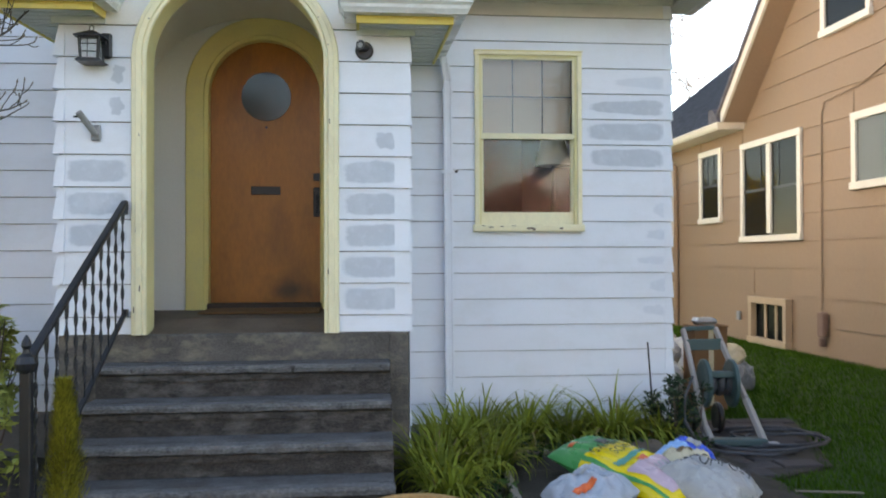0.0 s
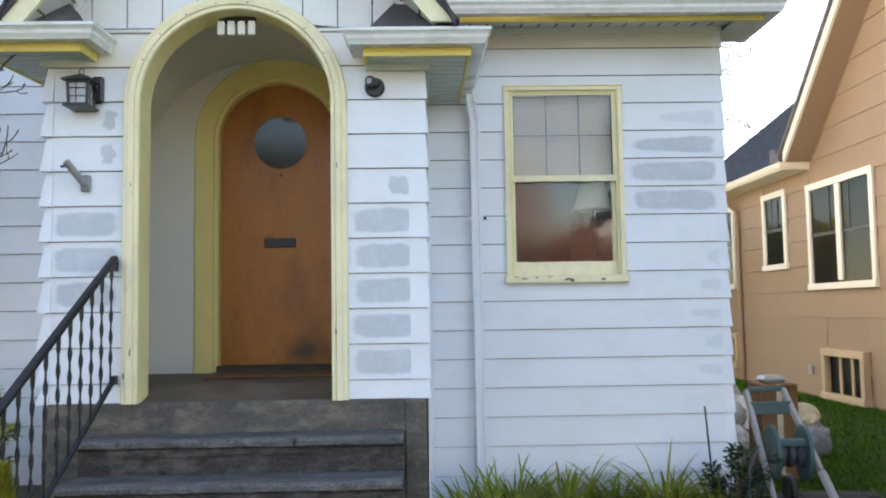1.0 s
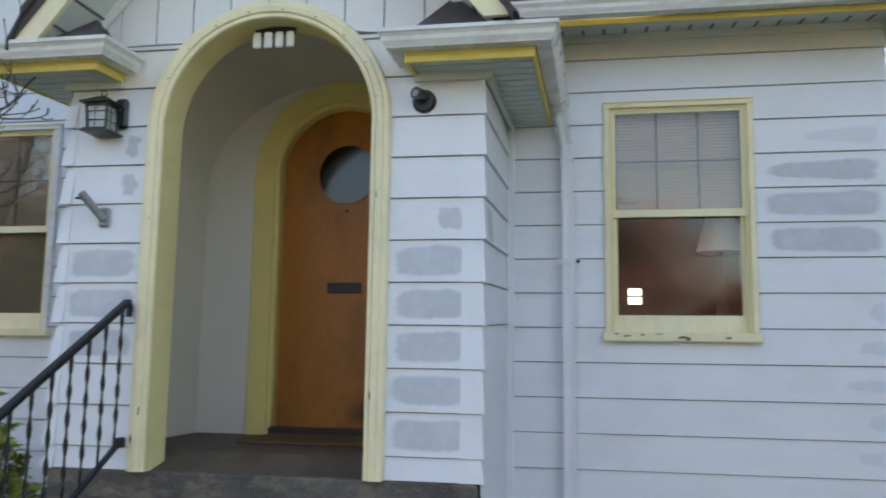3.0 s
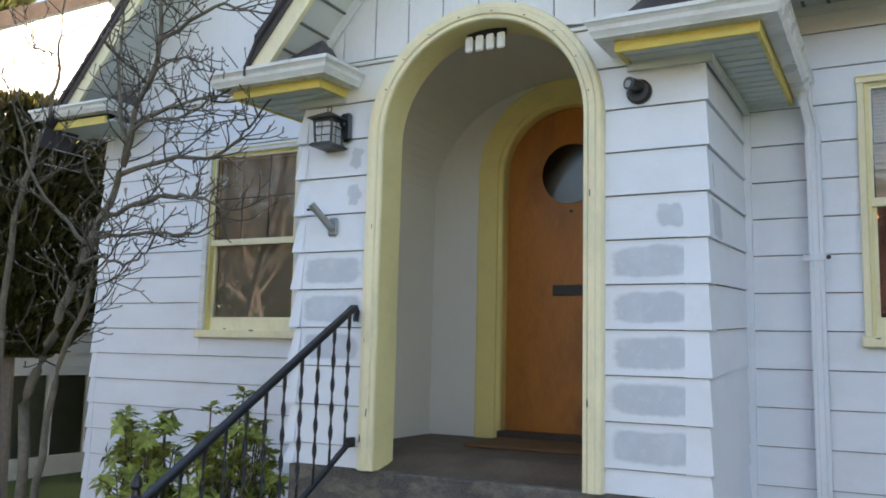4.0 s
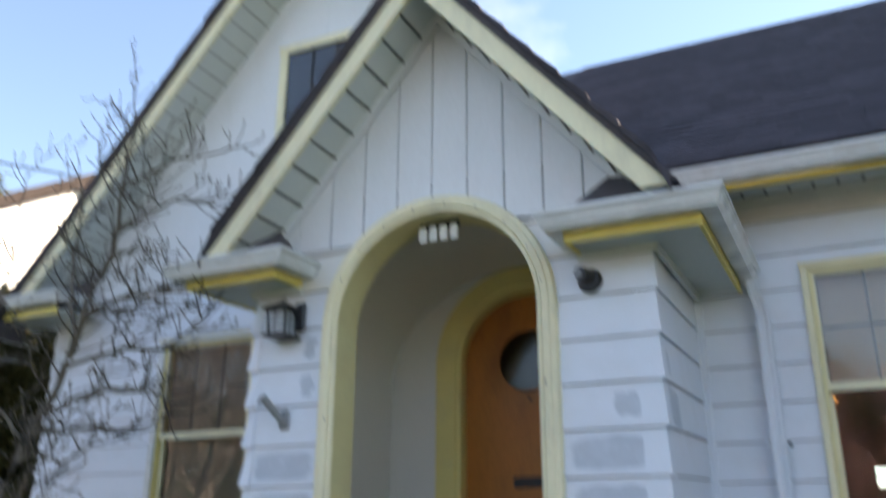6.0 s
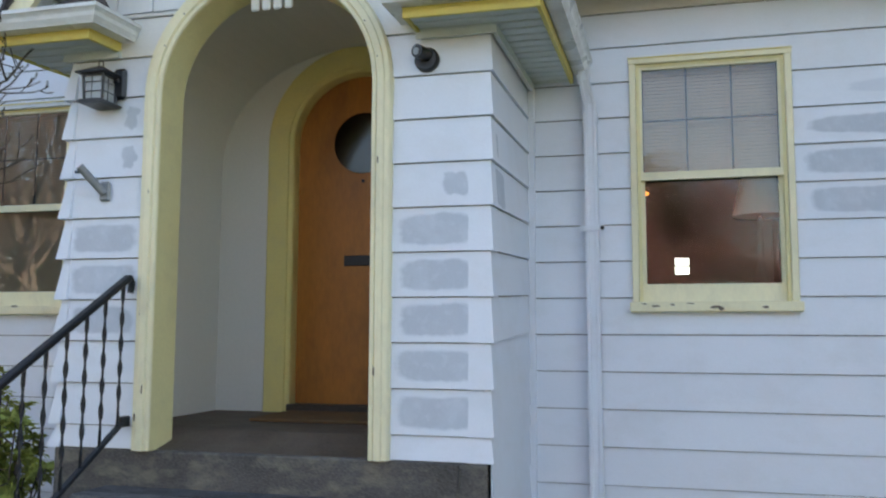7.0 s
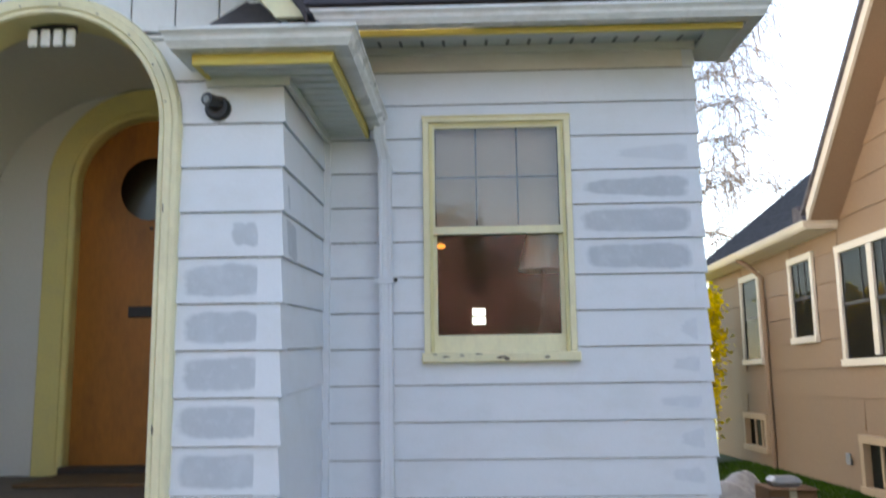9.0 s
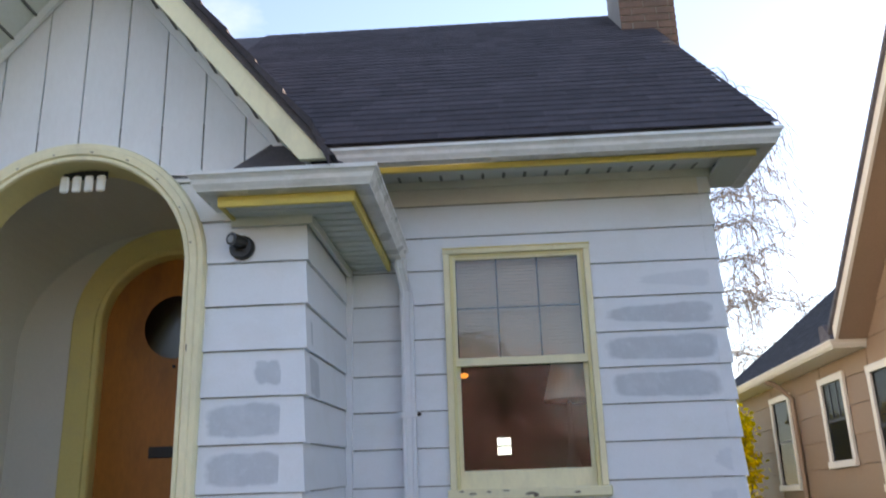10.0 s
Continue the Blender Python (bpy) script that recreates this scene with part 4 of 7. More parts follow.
def rect_pipe(bm, pts, w, d):
    rings = []
    for p in pts:
        rings.append([bm.verts.new((p[0] + a * w / 2, p[1] + b * d / 2, p[2])) for a, b in ((-1, -1), (-0.5, -1), (-0.4, -0.8), (0.4, -0.8), (0.5, -1), (1, -1), (1, 1), (-1, 1))])
    for a, b in zip(rings, rings[1:]):
        for k in range(8):
            bm.faces.new((a[k], a[(k + 1) % 8], b[(k + 1) % 8], b[k]))
    bm.faces.new(rings[0]), bm.faces.new(rings[-1])
    return bm


part("elbow", rect_pipe(bmesh.new(), [(0.375, 6.745, 2.99), (0.378, 6.745, 2.93), (0.405, 6.785, 2.80), (0.405, 6.785, 2.74)], 0.062, 0.055), PAINT, dspout)
part("pipe", rect_pipe(bmesh.new(), [(0.405, 6.785, 2.76), (0.418, 6.785, 0.16)], 0.07, 0.06), PAINT, dspout)
part("pipe_collar", rect_pipe(bmesh.new(), [(0.405, 6.785, 2.70), (0.406, 6.785, 2.755)], 0.078, 0.068), PAINT, dspout)
strap = part("strap", bx(0.345, 0.475, 6.745, 6.752, 2.085, 2.115), PAINT, dspout)
part("screw", lathe(bmesh.new(), [(0.012, 6.735), (0.012, 6.75)], 0.466, 2.10, 8, "y"), IRON, strap)

tagged(part("corner_post", bx(PX1 + 0.004, PX1 + 0.042, WALL_Y - 0.048, WALL_Y - 0.004, 0.15, 2.93, 0.003), PAINT), "thin white corner post where porch meets wall", "corner trim", kind="structure")
lamp = tagged(empty("wall_lantern"), "black metal wall lantern with glass sides on the siding", "lantern")
LX, LZ, LY = -1.905, 2.722, 5.60
bm = bmesh.new()
part("back_plate", bx(LX + 0.035, LX + 0.125, PF - 0.045, PF - 0.006, LZ - 0.055, LZ + 0.135, 0.018), IRON, lamp)
part("arm", bx(LX + 0.0, LX + 0.09, LY + 0.04, PF - 0.04, LZ + 0.04, LZ + 0.075, 0.006), IRON, lamp)
bm = bmesh.new()
for sx_ in (-1, 1):
    for sy_ in (-1, 1):
        tube(bm, [(LX + sx_ * 0.06, LY + sy_ * 0.06, LZ - 0.085), (LX + sx_ * 0.068, LY + sy_ * 0.068, LZ + 0.075)], 0.0105, 4)
prism(bm, [(LX - 0.07, LZ - 0.082), (LX - 0.095, LZ - 0.098), (LX - 0.06, LZ - 0.108), (LX + 0.06, LZ - 0.108), (LX + 0.095, LZ - 0.098), (LX + 0.07, LZ - 0.082)], "y", LY - 0.09, LY + 0.09)
box(bm, LX - 0.076, LX + 0.076, LY - 0.076, LY + 0.076, LZ + 0.062, LZ + 0.0745)
part("cage", bm, IRON, lamp)
bm = bmesh.new()
for k in range(4):
    a = k * math.pi / 2
    for u in (-0.012,):
        px, py = math.cos(a) * 0.062 - math.sin(a) * u, math.sin(a) * 0.062 + math.cos(a) * u
        tube(bm, [(LX + px, LY + py, LZ - 0.08), (LX + px, LY + py, LZ + 0.075)], 0.0028, 4)
    for h in (-0.03, 0.025):
        p0 = (LX + math.cos(a) * 0.062 - math.sin(a) * -0.06, LY + math.sin(a) * 0.062 + math.cos(a) * -0.06, LZ + h)
        p1 = (LX + math.cos(a) * 0.062 - math.sin(a) * 0.06, LY + math.sin(a) * 0.062 + math.cos(a) * 0.06, LZ + h)
        tube(bm, [p0, p1], 0.0028, 4)
part("grille", bm, IRON, lamp)
FROST = mat("seeded lantern glass", (0.42, 0.45, 0.47), 0.08, var=0.2, scale=30, fine=120, bump=0.2)
part("glass", bx(LX - 0.055, LX + 0.055, LY - 0.055, LY + 0.055, LZ - 0.083, LZ + 0.075), FROST, lamp, "pale seeded glass box")
bm = bmesh.new()
v = [bm.verts.new((LX + a * 0.10, LY + b * 0.10, LZ + 0.075)) for a, b in ((-1, -1), (1, -1), (1, 1), (-1, 1))]
u = [bm.verts.new((LX + a * 0.10, LY + b * 0.10, LZ + 0.083)) for a, b in ((-1, -1), (1, -1), (1, 1), (-1, 1))]
w = [bm.verts.new((LX + a * 0.016, LY + b * 0.016, LZ + 0.132)) for a, b in ((-1, -1), (1, -1), (1, 1), (-1, 1))]
for a, b in ((v, u), (u, w)):
    for k in range(4):
        bm.faces.new((a[k], a[(k + 1) % 4], b[(k + 1) % 4], b[k]))
bm.faces.new(v), bm.faces.new(w)
part("roof_cap", bm, IRON, lamp)
bm = bmesh.new()
tube(bm, [(LX + 0.016 * math.cos(a * 0.5236), LY, LZ + 0.150 + 0.020 * math.sin(a * 0.5236)) for a in range(13)], 0.0035, 5)
part("ring", bm, IRON, lamp)
lamp.matrix_world = Matrix.Translation((LX + 0.02, PF - 0.006, LZ)) @ Matrix.Scale(0.84, 4) @ Matrix.Translation((-LX - 0.02, -PF + 0.006, -LZ))

bracket = tagged(empty("flag_bracket"), "grey metal flagpole bracket screwed to the siding", "bracket")
GREY = mat("weathered grey metal", (0.28, 0.29, 0.30), 0.5, 0.3, var=0.15, scale=20)
part("plate", bx(-1.925, -1.865, PF - 0.03, PF - 0.012, 2.165, 2.265, 0.01), GREY, bracket)
bm = bmesh.new()
tube(bm, [(-1.895, PF - 0.03, 2.205), (-1.965, PF - 0.13, 2.325)], 0.02, 12)
part("socket", bm, GREY, bracket)
bm = bmesh.new()
tube(bm, [(-1.972, PF - 0.115, 2.30), (-1.998, PF - 0.115, 2.30)], 0.007, 6)
part("thumb_screw", bm, IRON, bracket)

spy = tagged(empty("security_camera"), "small black dome camera beside the arch", "camera")
BLACKP = mat("black plastic", (0.018, 0.016, 0.016), 0.35, var=0.2, bump=0)
part("base", lathe(bmesh.new(), [(0.058, PF - 0.008), (0.058, PF - 0.03), (0.048, PF - 0.045)], -0.24, 2.757, 20, "y"), BLACKP, spy, smooth=False)
bm = bmesh.new()
tube(bm, [(-0.235, PF - 0.035, 2.775), (-0.265, PF - 0.11, 2.775)], 0.03, 14)
part("body", bm, BLACKP, spy)
bm = bmesh.new()
tube(bm, [(-0.265, PF - 0.108, 2.772), (-0.268, PF - 0.114, 2.772)], 0.017, 12)
part("lens_face", bm, GREY, spy)

numbers = tagged(empty("number_bars"), "white raised number bars hanging under the arch", "sign")
WHITE = mat("white enamel", (0.80, 0.80, 0.78), 0.4, var=0.04, bump=0)
part("rail", bx(-1.165, -0.945, PF + 0.075, PF + 0.085, 3.175, 3.222), IRON, numbers)
for k in range(4):
    x = -1.172 + k * 0.060
    part("bar", bx(x, x + 0.045, PF + 0.06, PF + 0.074, 3.105, 3.19, 0.008), WHITE, numbers)

door_mat = tagged(empty("door_mat"), "worn brown coir mat before the front door", "mat")
COIR = mat("brown coir", (0.16, 0.085, 0.035), 0.95, var=0.3, scale=10, fine=200, bump=0.8)
part("coir_pad", bx(-1.40, -0.56, 6.30, 6.80, INNER + 0.001, INNER + 0.018, 0.005), COIR, door_mat)

# ---- railing ----
rail = tagged(empty("stair_railing"), "black wrought-iron stair railing with twisted balusters", "railing")
RT, RB = ((-1.71, 5.64, 1.785), (-1.80, 4.36, 0.965)), ((-1.71, 5.635, 1.10), (-1.80, 4.36, 0.235))


def lerp(a, b, f):
    return tuple(p + (q - p) * f for p, q in zip(a, b))


def bar(a, b, w, h):
    """A flat bar between two points, w wide and h high."""
    bm = bmesh.new()
    a, b = Vector(a), Vector(b)
    d = (b - a).normalized()
    s = d.cross(Vector((0, 0, 1))).normalized() * w / 2
    u = s.cross(d).normalized() * h / 2
    q = [bm.verts.new(p + i * s + j * u) for p in (a, b) for i, j in ((-1, -1), (1, -1), (1, 1), (-1, 1))]
    for f in ((0, 1, 2, 3), (7, 6, 5, 4), (0, 4, 5, 1), (1, 5, 6, 2), (2, 6, 7, 3), (3, 7, 4, 0)):
        bm.faces.new([q[k] for k in f])
    bmesh.ops.bevel(bm, geom=bm.edges[:], offset=min(w, h) * 0.2, segments=1, affect="EDGES")
    return bm


part("handrail", bar(RT[0], RT[1], 0.042, 0.03), IRON, rail)
bm = bmesh.new()
tube(bm, [RT[0], (RT[0][0], RT[0][1] + 0.02, RT[0][2] - 0.02), (RT[0][0], RT[0][1] + 0.012, RT[0][2] - 0.075)], 0.016, 8)
part("scroll_end", bm, IRON, rail)
part("bottom_rail", bar(RB[0], RB[1], 0.03, 0.02), IRON, rail)
part("foot_bracket", bx(-1.725, -1.695, 5.615, PF - 0.03, 1.075, 1.125, 0.004), IRON, rail)
NB = 11
for k in range(NB):
    f = (k + 0.35) / NB
    top, bot = lerp(RT[0], RT[1], f), lerp(RB[0], RB[1], f)
    bm = bmesh.new()
    rings, seg = [], 36
    for i in range(seg + 1):
        g = i / seg
        p = lerp(bot, top, g)
        a = 0.0 if g < 0.12 else (2 * math.pi * 2.25 * min(1.0, (g - 0.12) / 0.76))
        rings.append([bm.verts.new((p[0] + 0.0088 * math.cos(a + c) * (1.3 if n % 2 else 0.62), p[1] + 0.0088 * math.sin(a + c) * (1.3 if n % 2 else 0.62), p[2])) for n, c in enumerate(2 * math.pi * q / 4 for q in range(4))])
    for a, b in zip(rings, rings[1:]):
        for q in range(4):
            bm.faces.new((a[q], a[(q + 1) % 4], b[(q + 1) % 4], b[q]))
    part("baluster", bm, IRON, rail)
newel = part("newel_post", bx(-1.825, -1.775, 4.315, 4.365, -0.02, 0.96, 0.006), IRON, rail)
part("newel_cap", lathe(bmesh.new(), [(0.02, 0.90), (0.045, 0.925), (0.052, 0.955), (0.04, 0.985), (0.018, 1.0), (0.015, 1.02), (0.024, 1.035), (0.02, 1.055), (0.004, 1.085)], -1.80, 4.34, 14), IRON, newel)

# ---- large gable: boards, window, eave return ----
gx = BX - 2.5
while gx < BX + 2.4:
    x0, x1 = gx, gx + 0.41
    tops = [BZ - 0.20 - BS * abs(x - BX) for x in (x0 + 0.001, x1 - 0.001)]
    if max(tops) > 3.6:
        pts = [(x0 + 0.001, 3.50), (x1 - 0.001, 3.50), (x1 - 0.001, max(tops[1], 3.52)), (x0 + 0.001, max(tops[0], 3.52))]
        if x0 < BX < x1:
            pts.insert(3, (BX, BZ - 0.20))
        part("gable_board", prism(bmesh.new(), pts, "y", WALL_Y - 0.024, WALL_Y - 0.0101), BATTEN, gable2)
    gx += 0.41
part("belt_board", bx(LX0 - 0.02, PX0 + 0.3, WALL_Y - 0.04, WALL_Y - 0.005, 3.46, 3.52), BATTEN, gable2)
gwin = tagged(empty("window_3"), "small gable window with cream yellow casing", "window", kind="structure")
gx0, gx1, gz0, gz1 = -2.955, -2.12, 4.30, 5.37
gc = 0.065               # casing width
yy = WALL_Y - 0.025
part("casing", bx(gx0, gx0 + gc, yy - 0.03, yy, gz0, gz1 - gc), YELLOW, gwin)
part("casing", bx(gx1 - gc, gx1, yy - 0.03, yy, gz0, gz1 - gc), YELLOW, gwin)
part("head_casing", bx(gx0 - 0.01, gx1 + 0.01, yy - 0.034, yy, gz1 - gc, gz1), YELLOW, gwin)
part("window_sill", bx(gx0 - 0.02, gx1 + 0.02, yy - 0.05, yy, gz0 - 0.05, gz0), YELLOW, gwin)
# A near-black sheet replaces the unlit room behind this pane.
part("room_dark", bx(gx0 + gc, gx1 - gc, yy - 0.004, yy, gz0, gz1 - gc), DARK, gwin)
part("pane", sheet_of_glass(gx0 + gc, gx1 - gc, yy - 0.012, yy - 0.008, gz0, gz1 - gc, (0, 1, 0)), GLASS, gwin)
for x in (gx0 + 0.30, gx0 + 0.52):
    part("muntin", bx(x - 0.008, x + 0.008, yy - 0.022, yy - 0.013, gz0, gz1 - gc), MUNTIN, gwin)
part("muntin", bx(gx0 + gc, gx1 - gc, yy - 0.0225, yy - 0.0135, gz0 + 0.45, gz0 + 0.47), MUNTIN, gwin)
ev = tagged(empty("eave_gable"), "boxed eave return at the foot of the large gable", "eave", kind="structure")
part("soffit", bx(LX0 - 0.42, LX0 + 0.45, 6.48, WALL_Y - 0.02, 3.30, 3.315), SOFFIT, ev)
part("fascia_strip", bx(LX0 - 0.30, LX0 + 0.38, 6.46, 6.478, 3.285, 3.345), YELLOW_DEEP, ev)
gutter("gutter", [(LX0 + 0.5, WALL_Y - 0.03), (LX0 + 0.5, 6.37), (LX0 - 0.42, 6.37), (LX0 - 0.42, WALL_Y + 0.3)][::-1], 3.45, ev)
bm = bmesh.new()
v = [bm.verts.new(p) for p in ((LX0 - 0.35, 6.45, 3.44), (LX0 + 0.42, 6.45, 3.44), (LX0 + 0.42, WALL_Y - 0.04, 3.44), (LX0 + 0.3, WALL_Y - 0.04, 3.66), (LX0 - 0.35, WALL_Y - 0.04, 3.66), (LX0 - 0.35, WALL_Y - 0.04, 3.44))]
for q in ((0, 1, 3, 4), (1, 2, 3), (0, 4, 5), (0, 5, 2, 1), (2, 5, 4, 3)):
    bm.faces.new([v[i] for i in q])
part("hip_shingles", bm, SHINGLE, ev)

# soffit ribs of both gables
for sgn in (-1, 1):
    for k in range(11):
        f = 0.10 + k * 0.105
        x, z = GX + sgn * f, GZ - 0.19 - SL * f
        part("soffit_rib", bar((x, GY + 0.031, z - 0.006), (x, PF - 0.01, z - 0.006), 0.014, 0.012), VENT, porch_roof)
for k in range(29):
    f = 0.15 + k * 0.095
    x, z = BX - f, BZ - 0.21 - BS * f
    part("soffit_rib", bar((x, BY + 0.031, z - 0.006), (x, WALL_Y - 0.02, z - 0.006), 0.008, 0.009), RIB, big_roof)

# chimney
chim = tagged(empty("chimney"), "brown brick chimney at the end of the ridge", "chimney", kind="structure")
part("shaft", bx(2.20, 2.68, 8.80, 9.40, 4.6, 7.4), mat("mortar", (0.30, 0.27, 0.24), 0.9, var=0.2), chim)
row = 0
z = 5.0
while z < 7.35:
    off = 0.11 if row % 2 else 0.0
    x = 2.195 - off
    while x < 2.68:
        a, b = max(x, 2.195), min(x + 0.21, 2.685)
        if b - a > 0.03:
            part("brick", bx(a, b, 8.79, 8.80, z, z + 0.062), BRICKM, chim)
        x += 0.22
    z += 0.073
    row += 1

# ---- roof shingles ----
def shingle_courses(parent, origin, u, up, w, h, expo, tab, name="shingle_courses", seed=3, nrm=None):
    """Overlapping tabs on a slope, joined."""
    rnd = random.Random(seed)
    bm = bmesh.new()
    o, u, up = Vector(origin), Vector(u).normalized(), Vector(up).normalized()
    n = u.cross(up).normalized() if nrm is None else Vector(nrm)
    k = 0
    s = 0.0
    while s < h:
        x = -rnd.uniform(0, tab)
        while x < w:
            step = tab * rnd.choice((0.7, 1.0, 1.3))
            a, b = max(0, x), min(w, x + step - 0.004)
            if b > a:
                t0 = 0.004 + rnd.uniform(0, 0.002)
                p = [o + u * a + up * s, o + u * b + up * (s + rnd.uniform(-0.004, 0.004)), o + u * b + up * (s + expo * 1.05), o + u * a + up * (s + expo * 1.05)]
                q = [bm.verts.new(p[0] + n * t0), bm.verts.new(p[1] + n * t0), bm.verts.new(p[2] + n * 0.001), bm.verts.new(p[3] + n * 0.001), bm.verts.new(p[0]), bm.verts.new(p[1])]
                bm.faces.new(q[:4])
                bm.faces.new((q[0], q[4], q[5], q[1]))
            x += step
        s += expo
    ob = part(name, bm, SHINGLE_I, parent)
    ob["kind"] = "stuff"
    return ob


SHINGLE_I = mat("weathered shingle tabs", (0.068, 0.060, 0.068), 0.92, var=0.4, scale=7, fine=160, bump=0.6, spec=0.25)
ni = SHINGLE_I.node_tree
gi = ni.nodes.new("ShaderNodeNewGeometry")
mi = ni.nodes.new("ShaderNodeMapRange")
mi.inputs["To Min"].default_value, mi.inputs["To Max"].default_value = 0.82, 1.2
ni.links.new(gi.outputs["Random Per Island"], mi.inputs["Value"])
vmn = [n for n in ni.nodes if n.type == "VECT_MATH"][0]
vmx = ni.nodes.new("ShaderNodeVectorMath")
vmx.operation = "SCALE"
ni.links.new(vmn.outputs[0], vmx.inputs[0]), ni.links.new(mi.outputs[0], vmx.inputs["Scale"])
ni.links.new(vmx.outputs[0], ni.nodes["Principled BSDF"].inputs["Base Color"])
run = math.hypot(RY - EY, RZ - EZ - 0.05)
shingle_courses(main_roof, (-1.2, EY - 0.02, EZ + 0.05), (1, 0, 0), (0, RY - EY, RZ - EZ - 0.05), 3.69, run, 0.125, 0.25)
# ragged shingle ends along the rakes
def rake_tabs(parent, cx, zt, y, slope, half, side, seed):
    rnd = random.Random(seed)
    bm = bmesh.new()
    f = 0.0
    while f < half:
        x0, x1 = cx + side * f, cx + side * min(half, f + 0.13)
        e = rnd.uniform(0.0, 0.016)
        z0, z1 = zt - slope * f + 0.004, zt - slope * (f + 0.13) + 0.020
        pts = [(x0, z0 - 0.035), (x1, z1 - 0.05), (x1, z1), (x0, z0)]
        prism(bm, pts, "y", y - 0.012 - e, y + 0.30)
        f += 0.13
    ob = part("rake_shingles", bm, SHINGLE_I, parent)


for side in (-1, 1):
    rake_tabs(porch_roof, GX, GZ - 0.005, GY - 0.015, SL, 1.24, side, 5 + side)
    rake_tabs(big_roof, BX, BZ, BY - 0.02, BS, 2.80, side, 9 + side)
rnd = random.Random(11)

# ---- neighbour house, tan ----
NX = 5.6
tan_house = tagged(empty("neighbour_house"), "tan-sided neighbouring house with cream window trim", "house")
NP, NPZ, NSL = 8.3, 7.82, 0.95
tan_wall = part("wall", prism(bmesh.new(), [(3.5, -0.1), (18.6, -0.1), (18.6, 3.5), (13.0, 3.5), (NP, NPZ - 0.1), (4.2, 3.5), (3.5, 3.5)], "x", NX, NX + 6), TAN, tan_house)
NWIN = [(13.57, 14.45, 2.03, 3.22), (11.04, 12.84, 1.69, 3.16), (8.40, 9.86, 2.26, 3.14), (11.35, 12.48, 0.2, 0.85), (15.72, 16.66, 1.78, 3.22), (15.64, 16.72, 0.40, 0.97), (9.45, 10.52, 4.24, 5.7)]
z, kk = 0.17, 0
while z < 6.9:
    lim0, lim1 = 3.6, 18.6
    if z > 3.3:
        lim0, lim1 = NP - (NPZ - 0.15 - z) / NSL, NP + (NPZ - 0.15 - z) / NSL
    cuts = sorted([(a, b) for a, b, c, d in NWIN if c < z + 0.2 and d > z - 0.15])
    y = lim0
    segs = []
    for a, b in cuts:
        if a > y:
            segs.append((y, a))
        y = max(y, b)
    if y < lim1:
        segs.append((y, lim1))
    for a, b in segs:
        n = max(1, int((b - a) / 20.0))
        for i in range(n):
            p, q = a + (b - a) * i / n, a + (b - a) * (i + 1) / n
            board(tan_wall, (NX, q - 0.002), (NX, p + 0.002), (-1, 0), z, z + 0.37, material=TAN, name="siding_board", proud=0.018)
    z += 0.37
    kk += 1
BEIGE = mat("dull beige frame paint", (0.44, 0.31, 0.20), 0.6, var=0.08, scale=6)
NGLASS = glass_mat("neighbour window glass", (0.5, 0.52, 0.52), boost=0.4)
for i, (y0, y1, z0, z1) in enumerate(NWIN):
    t = 0.09
    CREAMF = BEIGE if i in (3, 5) else CREAM
    # The near-black slab takes the place of an unlit room.
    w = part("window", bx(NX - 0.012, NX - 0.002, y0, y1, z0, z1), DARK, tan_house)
    fd = 0.11 if i in (3, 5) else 0.055
    part("frame", bx(NX - fd, NX - 0.013, y0, y0 + t, z0, z1, 0.005), CREAMF, w)
    part("frame", bx(NX - fd, NX - 0.013, y1 - t, y1, z0, z1, 0.005), CREAMF, w)
    part("frame", bx(NX - fd - 0.003, NX - 0.013, y0 - 0.01, y1 + 0.01, z1 - t, z1 + 0.005, 0.005), CREAMF, w)
    part("window_sill", bx(NX - fd - 0.02, NX - 0.013, y0 - 0.015, y1 + 0.015, z0 - 0.03, z0 + t - 0.03, 0.005), CREAMF, w)
    part("pane", sheet_of_glass(NX - 0.022, NX - 0.018, y0 + t, y1 - t, z0 + t - 0.03, z1 - t, (1, 0, 0)), NGLASS, w)
    if i == 2:
        part("curtain", bx(NX - 0.0165, NX - 0.0125, y0 + t + 0.25, y1 - t, z0 + t - 0.03, z1 - t), mat("white net curtain", (0.62, 0.62, 0.60), 0.8, var=0.15, scale=12, stretch=(1, 8, 0.5)), w)
    if i == 1:
        m = (y0 + y1) / 2
        part("mullion", bx(NX - 0.05, NX - 0.013, m - 0.06, m + 0.06, z0 + t, z1 - t), CREAMF, w)
    if i in (3, 5):
        for k in (1, 2):
            m = y0 + t + (y1 - y0 - 2 * t) * k / 3
            part("muntin", bx(NX - 0.045, NX - 0.023, m - 0.025, m + 0.025, z0 + t - 0.03, z1 - t), CREAMF, w)
    elif i != 2:
        part("meeting_rail", bx(NX - 0.03, NX - 0.023, y0 + t, y1 - t, (z0 + z1) / 2 - 0.02, (z0 + z1) / 2 + 0.02), MUNTIN, w)
        for k in (1, 2):
            if i in (0, 1):
                m = y0 + t + (y1 - y0 - 2 * t) * k / 3
                part("muntin", bx(NX - 0.03, NX - 0.0235, m - 0.01, m + 0.01, (z0 + z1) / 2 + 0.02, z1 - t), MUNTIN, w)
